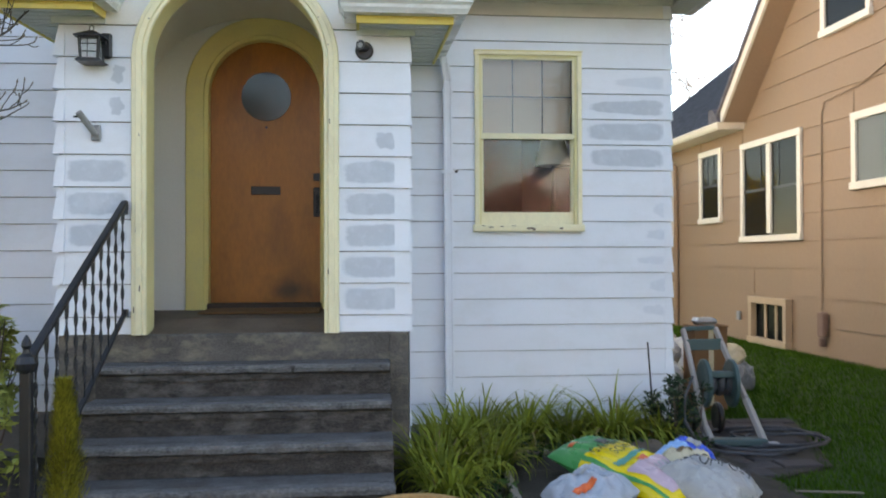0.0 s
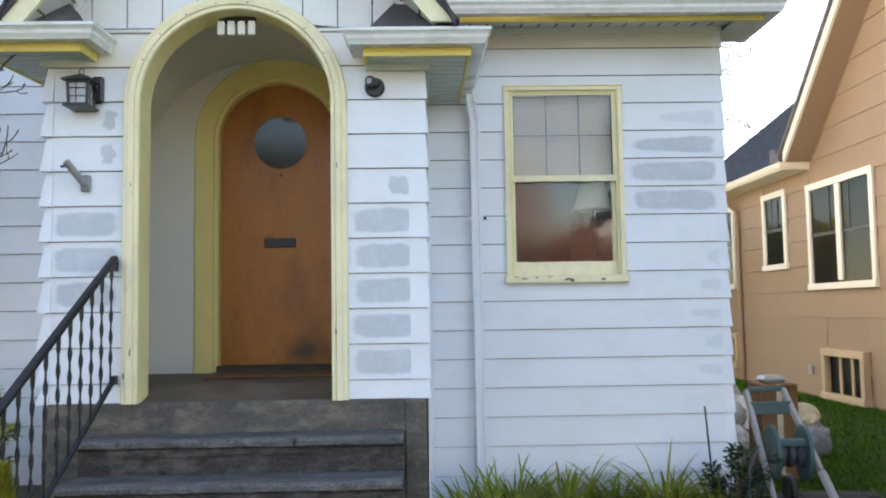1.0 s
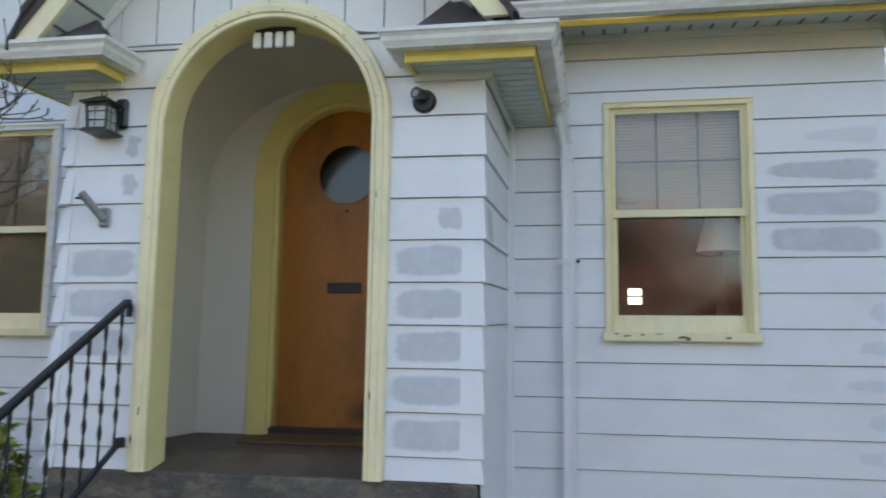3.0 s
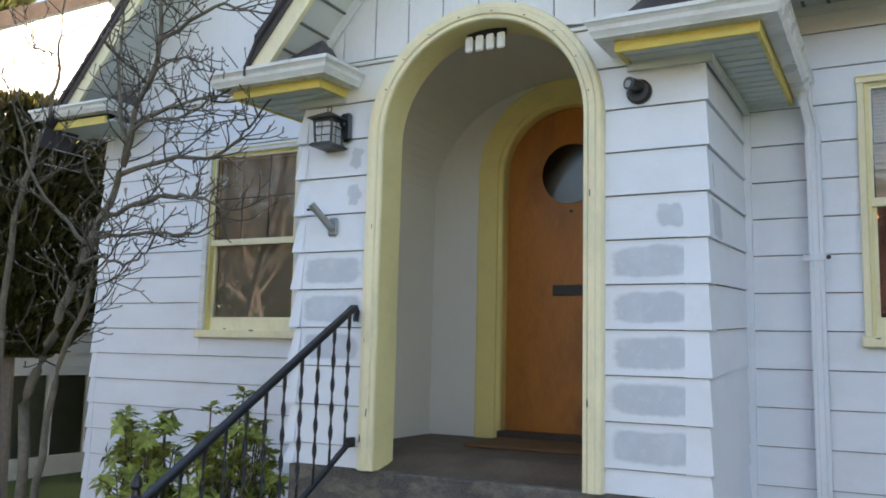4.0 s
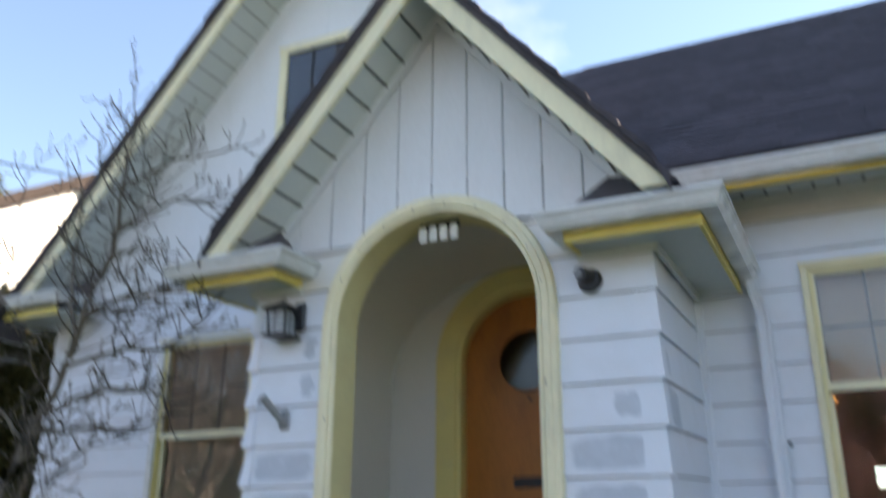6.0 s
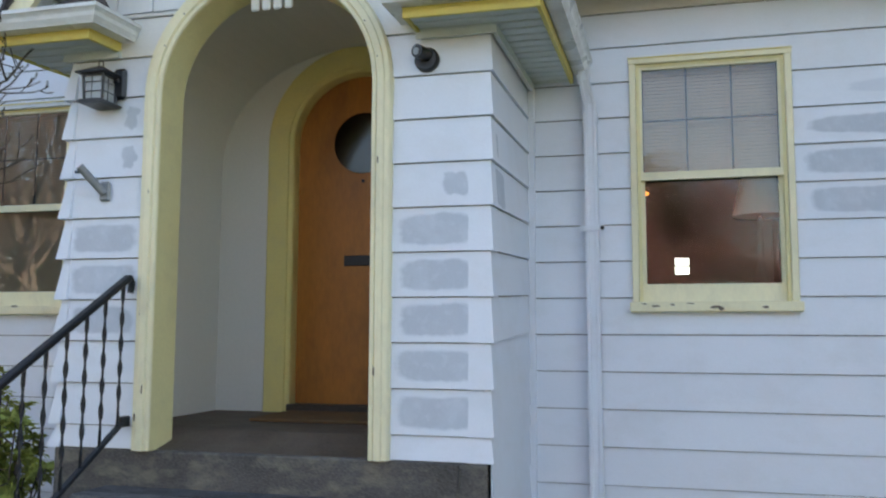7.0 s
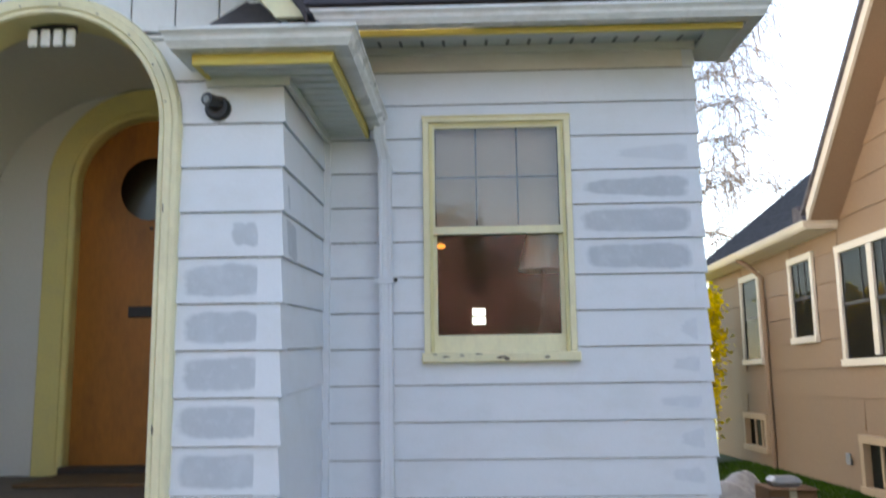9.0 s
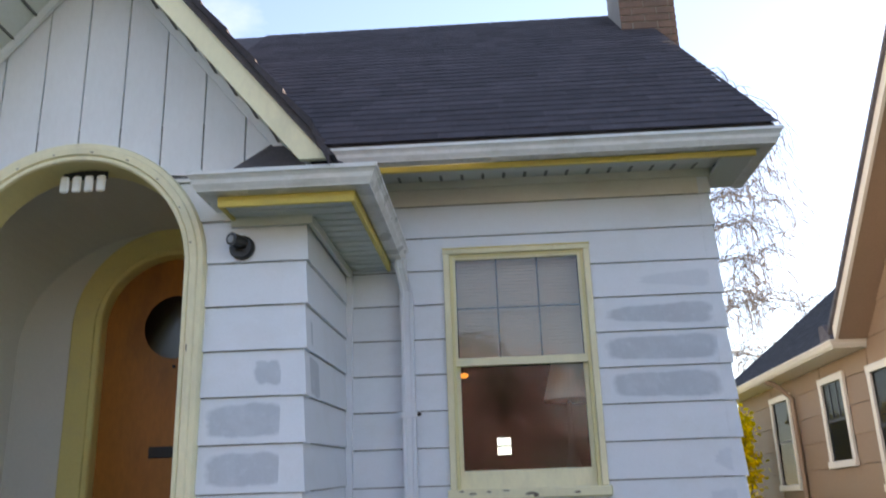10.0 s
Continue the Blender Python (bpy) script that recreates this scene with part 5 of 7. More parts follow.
# gable rakes and roof
for s in (-1, 1):
    half = 4.40
    pts = [(NP, NPZ), (NP + s * half, NPZ - NSL * half), (NP + s * half, NPZ - NSL * half - 0.16), (NP, NPZ - 0.16)]
    part("rake_board", prism(bmesh.new(), pts, "x", NX - 0.42, NX - 0.38), CREAM, tan_house)
    pts = [(NP, NPZ + 0.06), (NP + s * (half + 0.08), NPZ + 0.06 - NSL * (half + 0.08)), (NP + s * (half + 0.08), NPZ - NSL * (half + 0.08)), (NP, NPZ)]
    part("gable_roof", prism(bmesh.new(), pts, "x", NX - 0.46, NX + 6), SHINGLE, tan_house)
    pts = [(NP, NPZ - 0.13), (NP + s * half, NPZ - NSL * half - 0.13), (NP + s * half, NPZ - NSL * half - 0.15), (NP, NPZ - 0.15)]
    part("gable_soffit", prism(bmesh.new(), pts, "x", NX - 0.38, NX), TAN, tan_house)
# lower wing: roof slope, gutter and its return, downpipe
wing = part("wing_roof", prism(bmesh.new(), [(NX - 0.42, 3.50), (NX + 3.2, 6.35), (NX + 3.2, 6.25), (NX - 0.42, 3.42)], "y", 12.9, 18.8), SHINGLE, tan_house)
shingle_courses(tan_house, (NX - 0.43, 18.8, 3.505), (0, -1, 0), (3.62, 0, 2.85), 5.8, 4.6, 0.16, 0.33, "wing_shingles", 8, nrm=(-0.62, 0, 0.79)).data.materials[0] = mat("slate-grey shingles", (0.075, 0.079, 0.088), 0.95, var=0.4, scale=9, fine=160, bump=0.5, spec=0.0)
def gut2(name, pts, z):
    o = gutter(name, pts, z, tan_house)
    o.data.materials[0] = CREAM
gut2("gutter", [(NX - 0.01, 12.74), (NX - 0.46, 12.74), (NX - 0.46, 18.8)][::-1], 3.50)
part("wing_soffit", bx(NX - 0.40, NX, 12.80, 18.8, 3.40, 3.42), CREAM, tan_house)
part("hip_shingles", prism(bmesh.new(), [(12.80, 3.48), (13.2, 3.48), (13.2, 3.74), (13.05, 3.74)], "x", NX - 0.40, NX - 0.01), SHINGLE, tan_house)
bm = bmesh.new()
tube(bm, [(NX - 0.40, 15.6, 3.40), (NX - 0.25, 15.55, 3.3), (NX - 0.07, 15.5, 3.1), (NX - 0.06, 15.5, 0.05)], 0.04, 8)
part("downpipe", bm, TAN, tan_house)
# cable and meter
bm = bmesh.new()
tube(bm, [(NX - 0.03, 8.6, 3.75), (NX - 0.03, 9.7, 3.46), (NX - 0.03, 10.46, 3.40), (NX - 0.03, 10.54, 3.26), (NX - 0.03, 10.56, 2.0), (NX - 0.03, 10.57, 0.75)], 0.010, 6)
part("cable", bm, TAN, tan_house)
part("meter_box", bx(NX - 0.10, NX - 0.02, 10.42, 10.57, 0.42, 0.73, 0.015), BRICKM, tan_house, "small rusty brown utility box")
part("faucet", bx(NX - 0.10, NX - 0.02, 10.48, 10.54, 0.30, 0.40, 0.01), BRICKM, tan_house)
part("vent", bx(NX - 0.05, NX - 0.02, 12.90, 13.02, 0.46, 0.60, 0.01), GREY, tan_house)

# ---- white house beyond the hedge ----
white_house = tagged(empty("white_house"), "sunlit white neighbouring house with a dark roof", "house")
WHITEW = mat("white house paint", (0.80, 0.79, 0.75), 0.6, var=0.03, scale=2, fine=40, bump=0.05)
WHROOF = mat("dark brown shingles", (0.05, 0.04, 0.036), 0.95, var=0.4, scale=9, fine=160, bump=0.5, spec=0.0)
WX = -8.5
part("wall", prism(bmesh.new(), [(3.2, -0.1), (16.5, -0.1), (16.5, 2.3), (9.9, 6.42), (3.2, 2.3)], "x", WX - 7, WX), WHITEW, white_house)
for s in (-1, 1):
    pts = [(9.9, 6.62), (9.9 + s * 7.0, 6.62 - 0.63 * 7.0), (9.9 + s * 7.0, 6.42 - 0.63 * 7.0), (9.9, 6.42)]
    part("roof", prism(bmesh.new(), pts, "x", WX - 7, WX + 0.35), WHROOF, white_house)
w = part("window", bx(WX, WX + 0.03, 8.55, 9.75, 0.15, 1.25), GLASS, white_house)
part("curtain", bx(WX + 0.001, WX + 0.004, 8.6, 9.7, 0.2, 1.2), mat("grey-green curtain", (0.22, 0.24, 0.19), 0.8, var=0.2), w)
for a, b, c, d in ((8.5, 8.62, 0.1, 1.3), (9.68, 9.8, 0.1, 1.3), (8.62, 9.68, 1.18, 1.3), (8.62, 9.68, 0.1, 0.2), (9.1, 9.18, 0.2, 1.18)):
    part("frame", bx(WX + 0.005, WX + 0.06, a, b, c, d), WHITEW, w)
z = 0.2
while z < 2.2:
    board(white_house, (WX, 3.3), (WX, 16.4), (1, 0), z, z + 0.25, material=WHITEW, name="siding_board", proud=0.014) if z > 1.25 else None
    z += 0.25


# ---- plants ----
def leaf_mat(name, c, var=0.35, trans=0.25):
    m = mat(name, c, 0.6, var=var, scale=4, fine=40, bump=0.05, spec=0.2)
    n = m.node_tree.nodes
    l = m.node_tree.links
    gi, mi, vx = n.new("ShaderNodeNewGeometry"), n.new("ShaderNodeMapRange"), n.new("ShaderNodeVectorMath")
    mi.inputs["To Min"].default_value, mi.inputs["To Max"].default_value = 1 - var, 1 + var
    vx.operation = "SCALE"
    l.new(gi.outputs["Random Per Island"], mi.inputs["Value"])
    src = [k for k in n if k.type == "VECT_MATH"][0]
    l.new(src.outputs[0], vx.inputs[0]), l.new(mi.outputs[0], vx.inputs["Scale"])
    b = n["Principled BSDF"]
    l.new(vx.outputs[0], b.inputs["Base Color"])
    tl, mx = n.new("ShaderNodeBsdfTranslucent"), n.new("ShaderNodeMixShader")
    l.new(vx.outputs[0], tl.inputs["Color"])
    mx.inputs[0].default_value = trans
    l.new(b.outputs[0], mx.inputs[1]), l.new(tl.outputs[0], mx.inputs[2])
    l.new(mx.outputs[0], n["Material Output"].inputs[0])
    return m


def raw(name, verts, faces, material, parent=None):
    me = bpy.data.meshes.new(name)
    me.from_pydata(verts, [], faces)
    me.update()
    me.materials.append(material)
    ob = new(name, me)
    if parent is not None:
        ob.parent = parent
    return ob


def leaves(pts, size, rnd, slim=0.45, droop=0.3):
    """Folded leaves with a pointed tip at the points given."""
    V, F = [], []
    for p in pts:
        a, e = rnd.uniform(0, 6.283), rnd.uniform(-0.6, 0.9) - droop
        d = Vector((math.cos(a) * math.cos(e), math.sin(a) * math.cos(e), math.sin(e)))
        s = d.cross(Vector((rnd.uniform(-1, 1), rnd.uniform(-1, 1), rnd.uniform(0.2, 1)))).normalized()
        n = s.cross(d)
        L = size * rnd.uniform(0.6, 1.3)
        w = L * slim * 0.5
        p = Vector(p)
        i = len(V)
        V += [p, p + d * L * 0.45 + s * w + n * w * 0.3, p + d * L, p + d * L * 0.45 - s * w + n * w * 0.3]
        F += [(i, i + 1, i + 2), (i, i + 2, i + 3)]
    return V, F


# daylilies: arching blades
BLADE = leaf_mat("daylily blades", (0.24, 0.28, 0.04), 0.4, 0.35)
DRYB = leaf_mat("dry straw blades", (0.30, 0.22, 0.10), 0.3, 0.2)


def daylily(x, y, n, length, spread, seed, z=0.03):
    rnd = random.Random(seed)
    length *= 0.84
    th = tagged(empty("daylily", (x, y, z)), "clump of arching yellow-green daylily leaves in the bed", "plant", "daylilies along the house")
    for name, count, material, fl in (("blade_tuft", n, BLADE, 1.0), ("dry_blade_tuft", n // 12, DRYB, 0.8)):
        V, F = [], []
        for _ in range(count):
            a = rnd.uniform(0, 6.283)
            r0 = spread * math.sqrt(rnd.random()) * 0.6
            p = Vector((math.cos(a) * r0, math.sin(a) * r0, 0))
            b = a + rnd.uniform(-0.7, 0.7)
            L = length * rnd.uniform(0.55, 1.15) * fl
            lean = rnd.uniform(0.35, 1.25)
            w = rnd.uniform(0.008, 0.015)
            d = Vector((math.cos(b), math.sin(b), 0))
            s = Vector((-d.y, d.x, 0))
            i0 = len(V)
            segs = 6
            el = 1.45 - lean * 0.35
            pos = p.copy()
            for k in range(segs + 1):
                f = k / segs
                ww = w * (1 - f ** 2.2)
                V += [pos - s * ww, pos + s * ww]
                if k < segs:
                    pos = pos + (d * math.cos(el) + Vector((0, 0, math.sin(el)))) * (L / segs)
                    el -= lean * (0.28 + 0.5 * f)
            for k in range(segs):
                j = i0 + 2 * k
                F.append((j, j + 1, j + 3, j + 2))
        o = raw(name, V, F, material, th)
        o["kind"] = "stuff"
    return th


for i, (x, y, n, L, sp) in enumerate(((0.62, 6.50, 130, 0.62, 0.20), (0.95, 6.52, 150, 0.68, 0.22), (1.28, 6.50, 120, 0.60, 0.2), (1.60, 6.45, 190, 0.74, 0.20), (1.92, 6.42, 100, 0.52, 0.2),
                                      (0.30, 5.95, 170, 0.66, 0.22), (0.22, 5.50, 170, 0.62, 0.24), (0.55, 5.72, 130, 0.58, 0.22), (0.25, 5.15, 120, 0.45, 0.2), (0.48, 6.25, 120, 0.6, 0.2))):
    daylily(x, y, n, L, sp, 20 + i)

# bed: soil sheet and low weeds
bm = bmesh.new()
bmesh.ops.create_grid(bm, x_segments=50, y_segments=50, size=1.0)
for v in bm.verts:
    x, y = 1.25 + v.co.x * 1.25, 5.55 + v.co.y * 1.30
    edge = max(abs(v.co.x), abs(v.co.y))
    v.co = (x, y, 0.02 + 0.05 * (1 - edge ** 4) * (0.6 + noise.noise(Vector((x * 4, y * 4, 0)))) - 0.05 * edge ** 6 - 0.02)
structure("ground_bed", bm, SOIL, "dark soil of the planting bed", "ground")
bm = bmesh.new()
bmesh.ops.create_grid(bm, x_segments=40, y_segments=30, size=1.0)
for v in bm.verts:
    x, y = -3.7 + v.co.x * 1.85, 5.3 + v.co.y * 1.55
    edge = max(abs(v.co.x), abs(v.co.y))
    v.co = (x, y, 0.07 * (1 - edge ** 4) * (0.8 + noise.noise(Vector((x * 3, y * 3, 0)))) - 0.05 * edge ** 6)
structure("ground_bed_west", bm, SOIL, "dark bark soil under the shrubs", "ground")

WEED = leaf_mat("dark weeds", (0.035, 0.07, 0.018), 0.4, 0.2)
rnd = random.Random(31)
pts = [(rnd.uniform(0.35, 2.2), rnd.uniform(4.7, 6.5), rnd.uniform(0.03, 0.16) * rnd.random() + 0.03) for _ in range(2600)]
pts = [p for p in pts if not (p[1] < 5.95 and p[0] > 0.62)]
V, F = leaves(pts, 0.05, rnd, 0.5, -0.2)
tagged(raw("weeds", V, F, WEED), "low dark weeds between the clumps", "weeds", kind="stuff")

# the lawn rises gently to the neighbour's wall
def lawn_z(x):
    f = min(1.0, max(0.0, (x - 4.0) / 1.4))
    return -0.05 + 0.20 * f * f * (3 - 2 * f)


bm = bmesh.new()
bmesh.ops.create_grid(bm, x_segments=30, y_segments=60, size=1.0)
for v in bm.verts:
    x, y = 4.85 + v.co.x * 0.90, 10.6 + v.co.y * 8.4
    v.co = (x, y, lawn_z(x) - 0.003 + 0.008 * noise.noise(Vector((x * 3, y * 3, 2.0))))
structure("ground_bank", bm, LAWN, "lawn rising gently to the neighbouring wall", "ground")

# lawn grass between the houses
GRASS = leaf_mat("lawn grass", (0.048, 0.115, 0.006), 0.3, 0.35)
V, F = [], []
rnd = random.Random(41)
count = 0
while count < 60000:
    y = 4.3 + 12.5 * rnd.random() ** 1.6
    x = rnd.uniform(2.3 + (0.4 if y > 6.6 else 0.0), 5.55)
    if 5.6 < y < 7.6 and x < (2.95 + 0.42 * (y - 5.93) if y > 5.9 else 2.45 + 2.0 * (y - 5.66)) + rnd.uniform(-0.05, 0.05):
        continue
    h = rnd.uniform(0.025, 0.06)
    a = rnd.uniform(0, 6.283)
    dx, dy = math.cos(a) * 0.004 * (1 + (y - 4) * 0.12), math.sin(a) * 0.004 * (1 + (y - 4) * 0.12)
    lx, ly = rnd.uniform(-0.03, 0.03), rnd.uniform(-0.03, 0.03)
    i = len(V)
    V += [(x - dx, y - dy, lawn_z(x) - 0.004), (x + dx, y + dy, lawn_z(x) - 0.004), (x + lx, y + ly, lawn_z(x) + h)]
    F.append((i, i + 1, i + 2))
    count += 1
tagged(raw("grass", V, F, GRASS), "short green lawn grass", "grass", kind="stuff")


# bare shrub with buds
BARK = mat("grey-brown bark", (0.22, 0.18, 0.15), 0.9, var=0.3, scale=25, fine=140, bump=0.5)
TWIG = mat("dark twigs", (0.12, 0.09, 0.075), 0.85, var=0.3, scale=30, fine=150, bump=0.2)


def bare_shrub(name, label, x, y, stems, seed, height, twig=0.0048, reach=1.0, buds=True, cat="shrub", depth=4, bark=None):
    rnd = random.Random(seed)
    th = tagged(empty(name, (x, y, 0)), label, cat)
    bm1, bm2, bm3 = bmesh.new(), bmesh.new(), bmesh.new()
    tips = []

    def grow(p, d, L, r, lev):
        pts = [p]
        n = 5 if lev < 3 else 3
        side = []
        for k in range(n):
            d = (d + Vector((rnd.uniform(-1, 1), rnd.uniform(-1, 1), rnd.uniform(-0.5, 0.75))) * (0.17 if lev == 0 else 0.36)).normalized()
            p = p + d * L / n
            pts.append(p)
            side.append((p, d.copy(), (k + 1) / n))
        tube(bm1 if lev < 2 else bm2, pts, r, 7 if lev == 0 else (5 if lev < 3 else 3), r * 0.55, cap=lev < 2)
        if lev >= depth:
            tips.append((pts[-1], d))
            return
        kids = 4 if lev < 2 else 3
        for c in range(kids):
            q, dd, f = side[min(n - 1, int(n * ((0.6 if lev == 0 else 0.3) + (0.4 if lev == 0 else 0.7) * (c + rnd.random()) / kids)))]
            ax = dd.cross(Vector((rnd.uniform(-1, 1), rnd.uniform(-1, 1), rnd.uniform(-0.3, 0.6)))).normalized()
            nd = (dd * 0.8 + ax * rnd.uniform(0.45, 1.0) + Vector((0, 0, 0.28 if lev < 2 else 0.1))).normalized()
            grow(q, nd, L * rnd.uniform(0.45, 0.72), max(twig, r * 0.5 * (1 - 0.3 * f)), lev + 1)
        grow(pts[-1], d, L * 0.6, max(twig, r * 0.55), lev + 1)

    for sx_, sy_, dx, dy, dz, L, r in stems:
        grow(Vector((sx_, sy_, -0.05)), Vector((dx, dy, dz)).normalized(), L * height, r, 0)
    for p, d in tips:
        if buds and rnd.random() < 0.75:
            u = d.orthogonal().normalized()
            w = d.cross(u)
            L, r = rnd.uniform(0.016, 0.028), rnd.uniform(0.0045, 0.007)
            v = [bm3.verts.new(p + d * L * f + (u * math.cos(a) + w * math.sin(a)) * r * g) for f, g in ((0, 0.3), (0.4, 1.0)) for a in (0, 2.09, 4.19)]
            t = bm3.verts.new(p + d * L)
            for k in range(3):
                j = (k + 1) % 3
                bm3.faces.new((v[k], v[j], v[3 + j], v[3 + k])), bm3.faces.new((v[3 + k], v[3 + j], t))
    part("branch_frame", bm1, bark or BARK, th)
    part("twig_mass", bm2, bark or TWIG, th)["kind"] = "stuff"
    if buds:
        part("bud_mass", bm3, mat("grey furry buds", (0.20, 0.17, 0.13), 0.8, var=0.3), th)["kind"] = "stuff"
    else:
        bm3.free()
    return th


MAGB = mat("grey lichened magnolia bark", (0.15, 0.125, 0.095), 0.9, var=0.35, scale=22, fine=120, bump=0.7, stain=(0.25, 0.24, 0.19), stain_amt=0.5, stain_scale=14)
MAGT = mat("dark magnolia twigs", (0.085, 0.07, 0.054), 0.85, var=0.3, scale=30, fine=150, bump=0.3)


def magnolia():
    """Crooked stems, wide limbs and short upturned spurs with a bud at each tip."""
    rnd = random.Random(12)
    th = tagged(empty("magnolia"), "leafless many-stemmed magnolia with grey buds", "shrub")
    twigs, buds = bmesh.new(), bmesh.new()

    def crooked(pts, wob, n=5):
        P, out = [Vector(p) for p in pts], []
        for i in range(len(P) - 1):
            a, b, c, d = P[max(0, i - 1)], P[i], P[i + 1], P[min(len(P) - 1, i + 2)]
            for k in range(n):
                t = k / n
                q = 0.5 * (2 * b + (c - a) * t + (2 * a - 5 * b + 4 * c - d) * t * t + (3 * b - a - 3 * c + d) * t ** 3)
                out.append(q + Vector((rnd.uniform(-1, 1), rnd.uniform(-1, 1), rnd.uniform(-1, 1))) * wob)
        out.append(P[-1])
        return out

    def bud(p, d):
        u = d.orthogonal().normalized()
        w = d.cross(u)
        L, r = rnd.uniform(0.018, 0.032), rnd.uniform(0.005, 0.008)
        v = [buds.verts.new(p + d * L * f + (u * math.cos(a) + w * math.sin(a)) * r * g) for f, g in ((0, 0.4), (0.45, 1.0)) for a in (0, 2.09, 4.19)]
        t = buds.verts.new(p + d * L)
        for k in range(3):
            j = (k + 1) % 3
            buds.faces.new((v[k], v[j], v[3 + j], v[3 + k])), buds.faces.new((v[3 + k], v[3 + j], t))

    def spray(p, d, L, r, lev):
        n = max(3, int(L / 0.042))
        pts = [p]
        for k in range(n):
            d = (d + Vector((rnd.uniform(-1, 1), rnd.uniform(-1, 1), rnd.uniform(-0.7, 1.0))) * 0.23 + Vector((0, 0, 0.13 * k / n))).normalized()
            p = p + d * L / n
            pts.append(p)
            if lev < 2 and k > 0 and rnd.random() < (0.62 if lev == 0 else 0.4):
                s = d.cross(Vector((rnd.uniform(-1, 1), rnd.uniform(-1, 1), rnd.uniform(-1, 1)))).normalized()
                spray(p, (d * 0.6 + s * 0.9 + Vector((0, 0, 0.25))).normalized(), L * rnd.uniform(0.3, 0.65), max(0.003, r * 0.55), lev + 1)
        tube(twigs, pts, r, 5 if lev == 0 else 4, max(0.003, r * 0.5))
        bud(pts[-1], (d + Vector((0, 0, 0.5))).normalized())

    def limb(name, pts, r0, r1, gap, reach, first=0.3, wob=0.012):
        c = crooked(pts, wob)
        part(name, tube(bmesh.new(), c, r0, 8, r1), MAGB, th, smooth=True)
        acc = 0.0
        for i in range(1, len(c)):
            d = c[i] - c[i - 1]
            acc += d.length
            if i / len(c) > first and acc > gap * 0.75:
                acc = 0.0
                d = d.normalized()
                s = d.cross(Vector((rnd.uniform(-1, 1), rnd.uniform(-1, 1), rnd.uniform(-1, 1)))).normalized()
                s.z *= 0.6
                spray(c[i], (d * 0.45 + s + Vector((0.15, 0, 0.15))).normalized(), reach * rnd.uniform(0.5, 1.15), 0.0062 if reach > 0.3 else 0.005, 0)
        spray(c[-1], (c[-1] - c[-2]).normalized(), reach, 0.007, 0)

    limb("stem", [(-4.18, 5.62, -0.08), (-4.12, 5.6, 0.72), (-4.16, 5.6, 1.17), (-3.96, 5.58, 1.54), (-3.80, 5.6, 1.94), (-3.64, 5.62, 2.28), (-3.44, 5.6, 2.61), (-3.33, 5.58, 3.0), (-3.19, 5.6, 3.36), (-3.20, 5.6, 3.81), (-3.18, 5.62, 4.12)], 0.036, 0.009, 0.10, 0.42, 0.40)
    limb("stem", [(-3.98, 5.52, -0.08), (-3.91, 5.55, 0.73), (-3.83, 5.55, 1.32), (-3.58, 5.5, 1.77), (-3.42, 5.45, 2.0)], 0.028, 0.009, 0.09, 0.42, 0.5)
    limb("stem", [(-4.30, 5.66, -0.08), (-4.55, 5.68, 1.2), (-4.5, 5.65, 2.13), (-4.31, 5.6, 2.74), (-4.15, 5.62, 3.19), (-4.10, 5.6, 3.6)], 0.028, 0.008, 0.11, 0.42, 0.35)
    limb("stem", [(-4.42, 5.6, -0.08), (-4.75, 5.55, 1.2), (-4.95, 5.5, 2.2), (-4.9, 5.5, 3.1), (-5.0, 5.5, 3.55)], 0.026, 0.008, 0.12, 0.42, 0.35)
    limb("limb", [(-3.56, 5.6, 2.33), (-3.15, 5.56, 2.42), (-2.82, 5.55, 2.42), (-2.54, 5.52, 2.33)], 0.017, 0.006, 0.075, 0.29, 0.1)
    limb("limb", [(-3.45, 5.6, 2.60), (-3.1, 5.62, 2.68), (-2.67, 5.58, 2.65), (-2.40, 5.55, 2.78)], 0.018, 0.006, 0.068, 0.32, 0.1)
    limb("limb", [(-3.35, 5.6, 2.92), (-2.95, 5.55, 2.98), (-2.52, 5.55, 2.99)], 0.015, 0.006, 0.075, 0.32, 0.1)
    limb("limb", [(-3.30, 5.58, 3.08), (-3.05, 5.5, 3.22), (-2.80, 5.48, 3.22)], 0.013, 0.005, 0.075, 0.29, 0.1)
    limb("limb", [(-3.20, 5.6, 3.42), (-2.71, 5.55, 3.54), (-2.40, 5.55, 3.46)], 0.014, 0.005, 0.075, 0.29, 0.1)
    limb("limb", [(-3.75, 5.6, 2.05), (-3.45, 5.5, 2.08), (-3.15, 5.42, 2.02), (-2.95, 5.4, 2.10)], 0.013, 0.005, 0.075, 0.27, 0.1)
    limb("limb", [(-3.70, 5.58, 2.18), (-3.95, 5.4, 2.55), (-4.05, 5.3, 2.95)], 0.014, 0.005, 0.12, 0.36, 0.1)
    limb("limb", [(-3.40, 5.6, 2.72), (-3.62, 5.7, 3.1), (-3.72, 5.75, 3.5), (-3.70, 5.75, 3.75)], 0.016, 0.006, 0.13, 0.34, 0.1)
    limb("limb", [(-3.62, 5.6, 2.22), (-3.3, 5.7, 2.25), (-2.95, 5.72, 2.22), (-2.7, 5.7, 2.30)], 0.013, 0.005, 0.075, 0.28, 0.1)
    limb("limb", [(-3.19, 5.6, 3.70), (-2.85, 5.62, 3.85), (-2.5, 5.6, 3.82)], 0.012, 0.005, 0.08, 0.30, 0.1)
    limb("limb", [(-3.42, 5.6, 2.66), (-3.15, 5.45, 2.85), (-2.8, 5.4, 2.84), (-2.55, 5.4, 2.92)], 0.013, 0.005, 0.075, 0.28, 0.1)
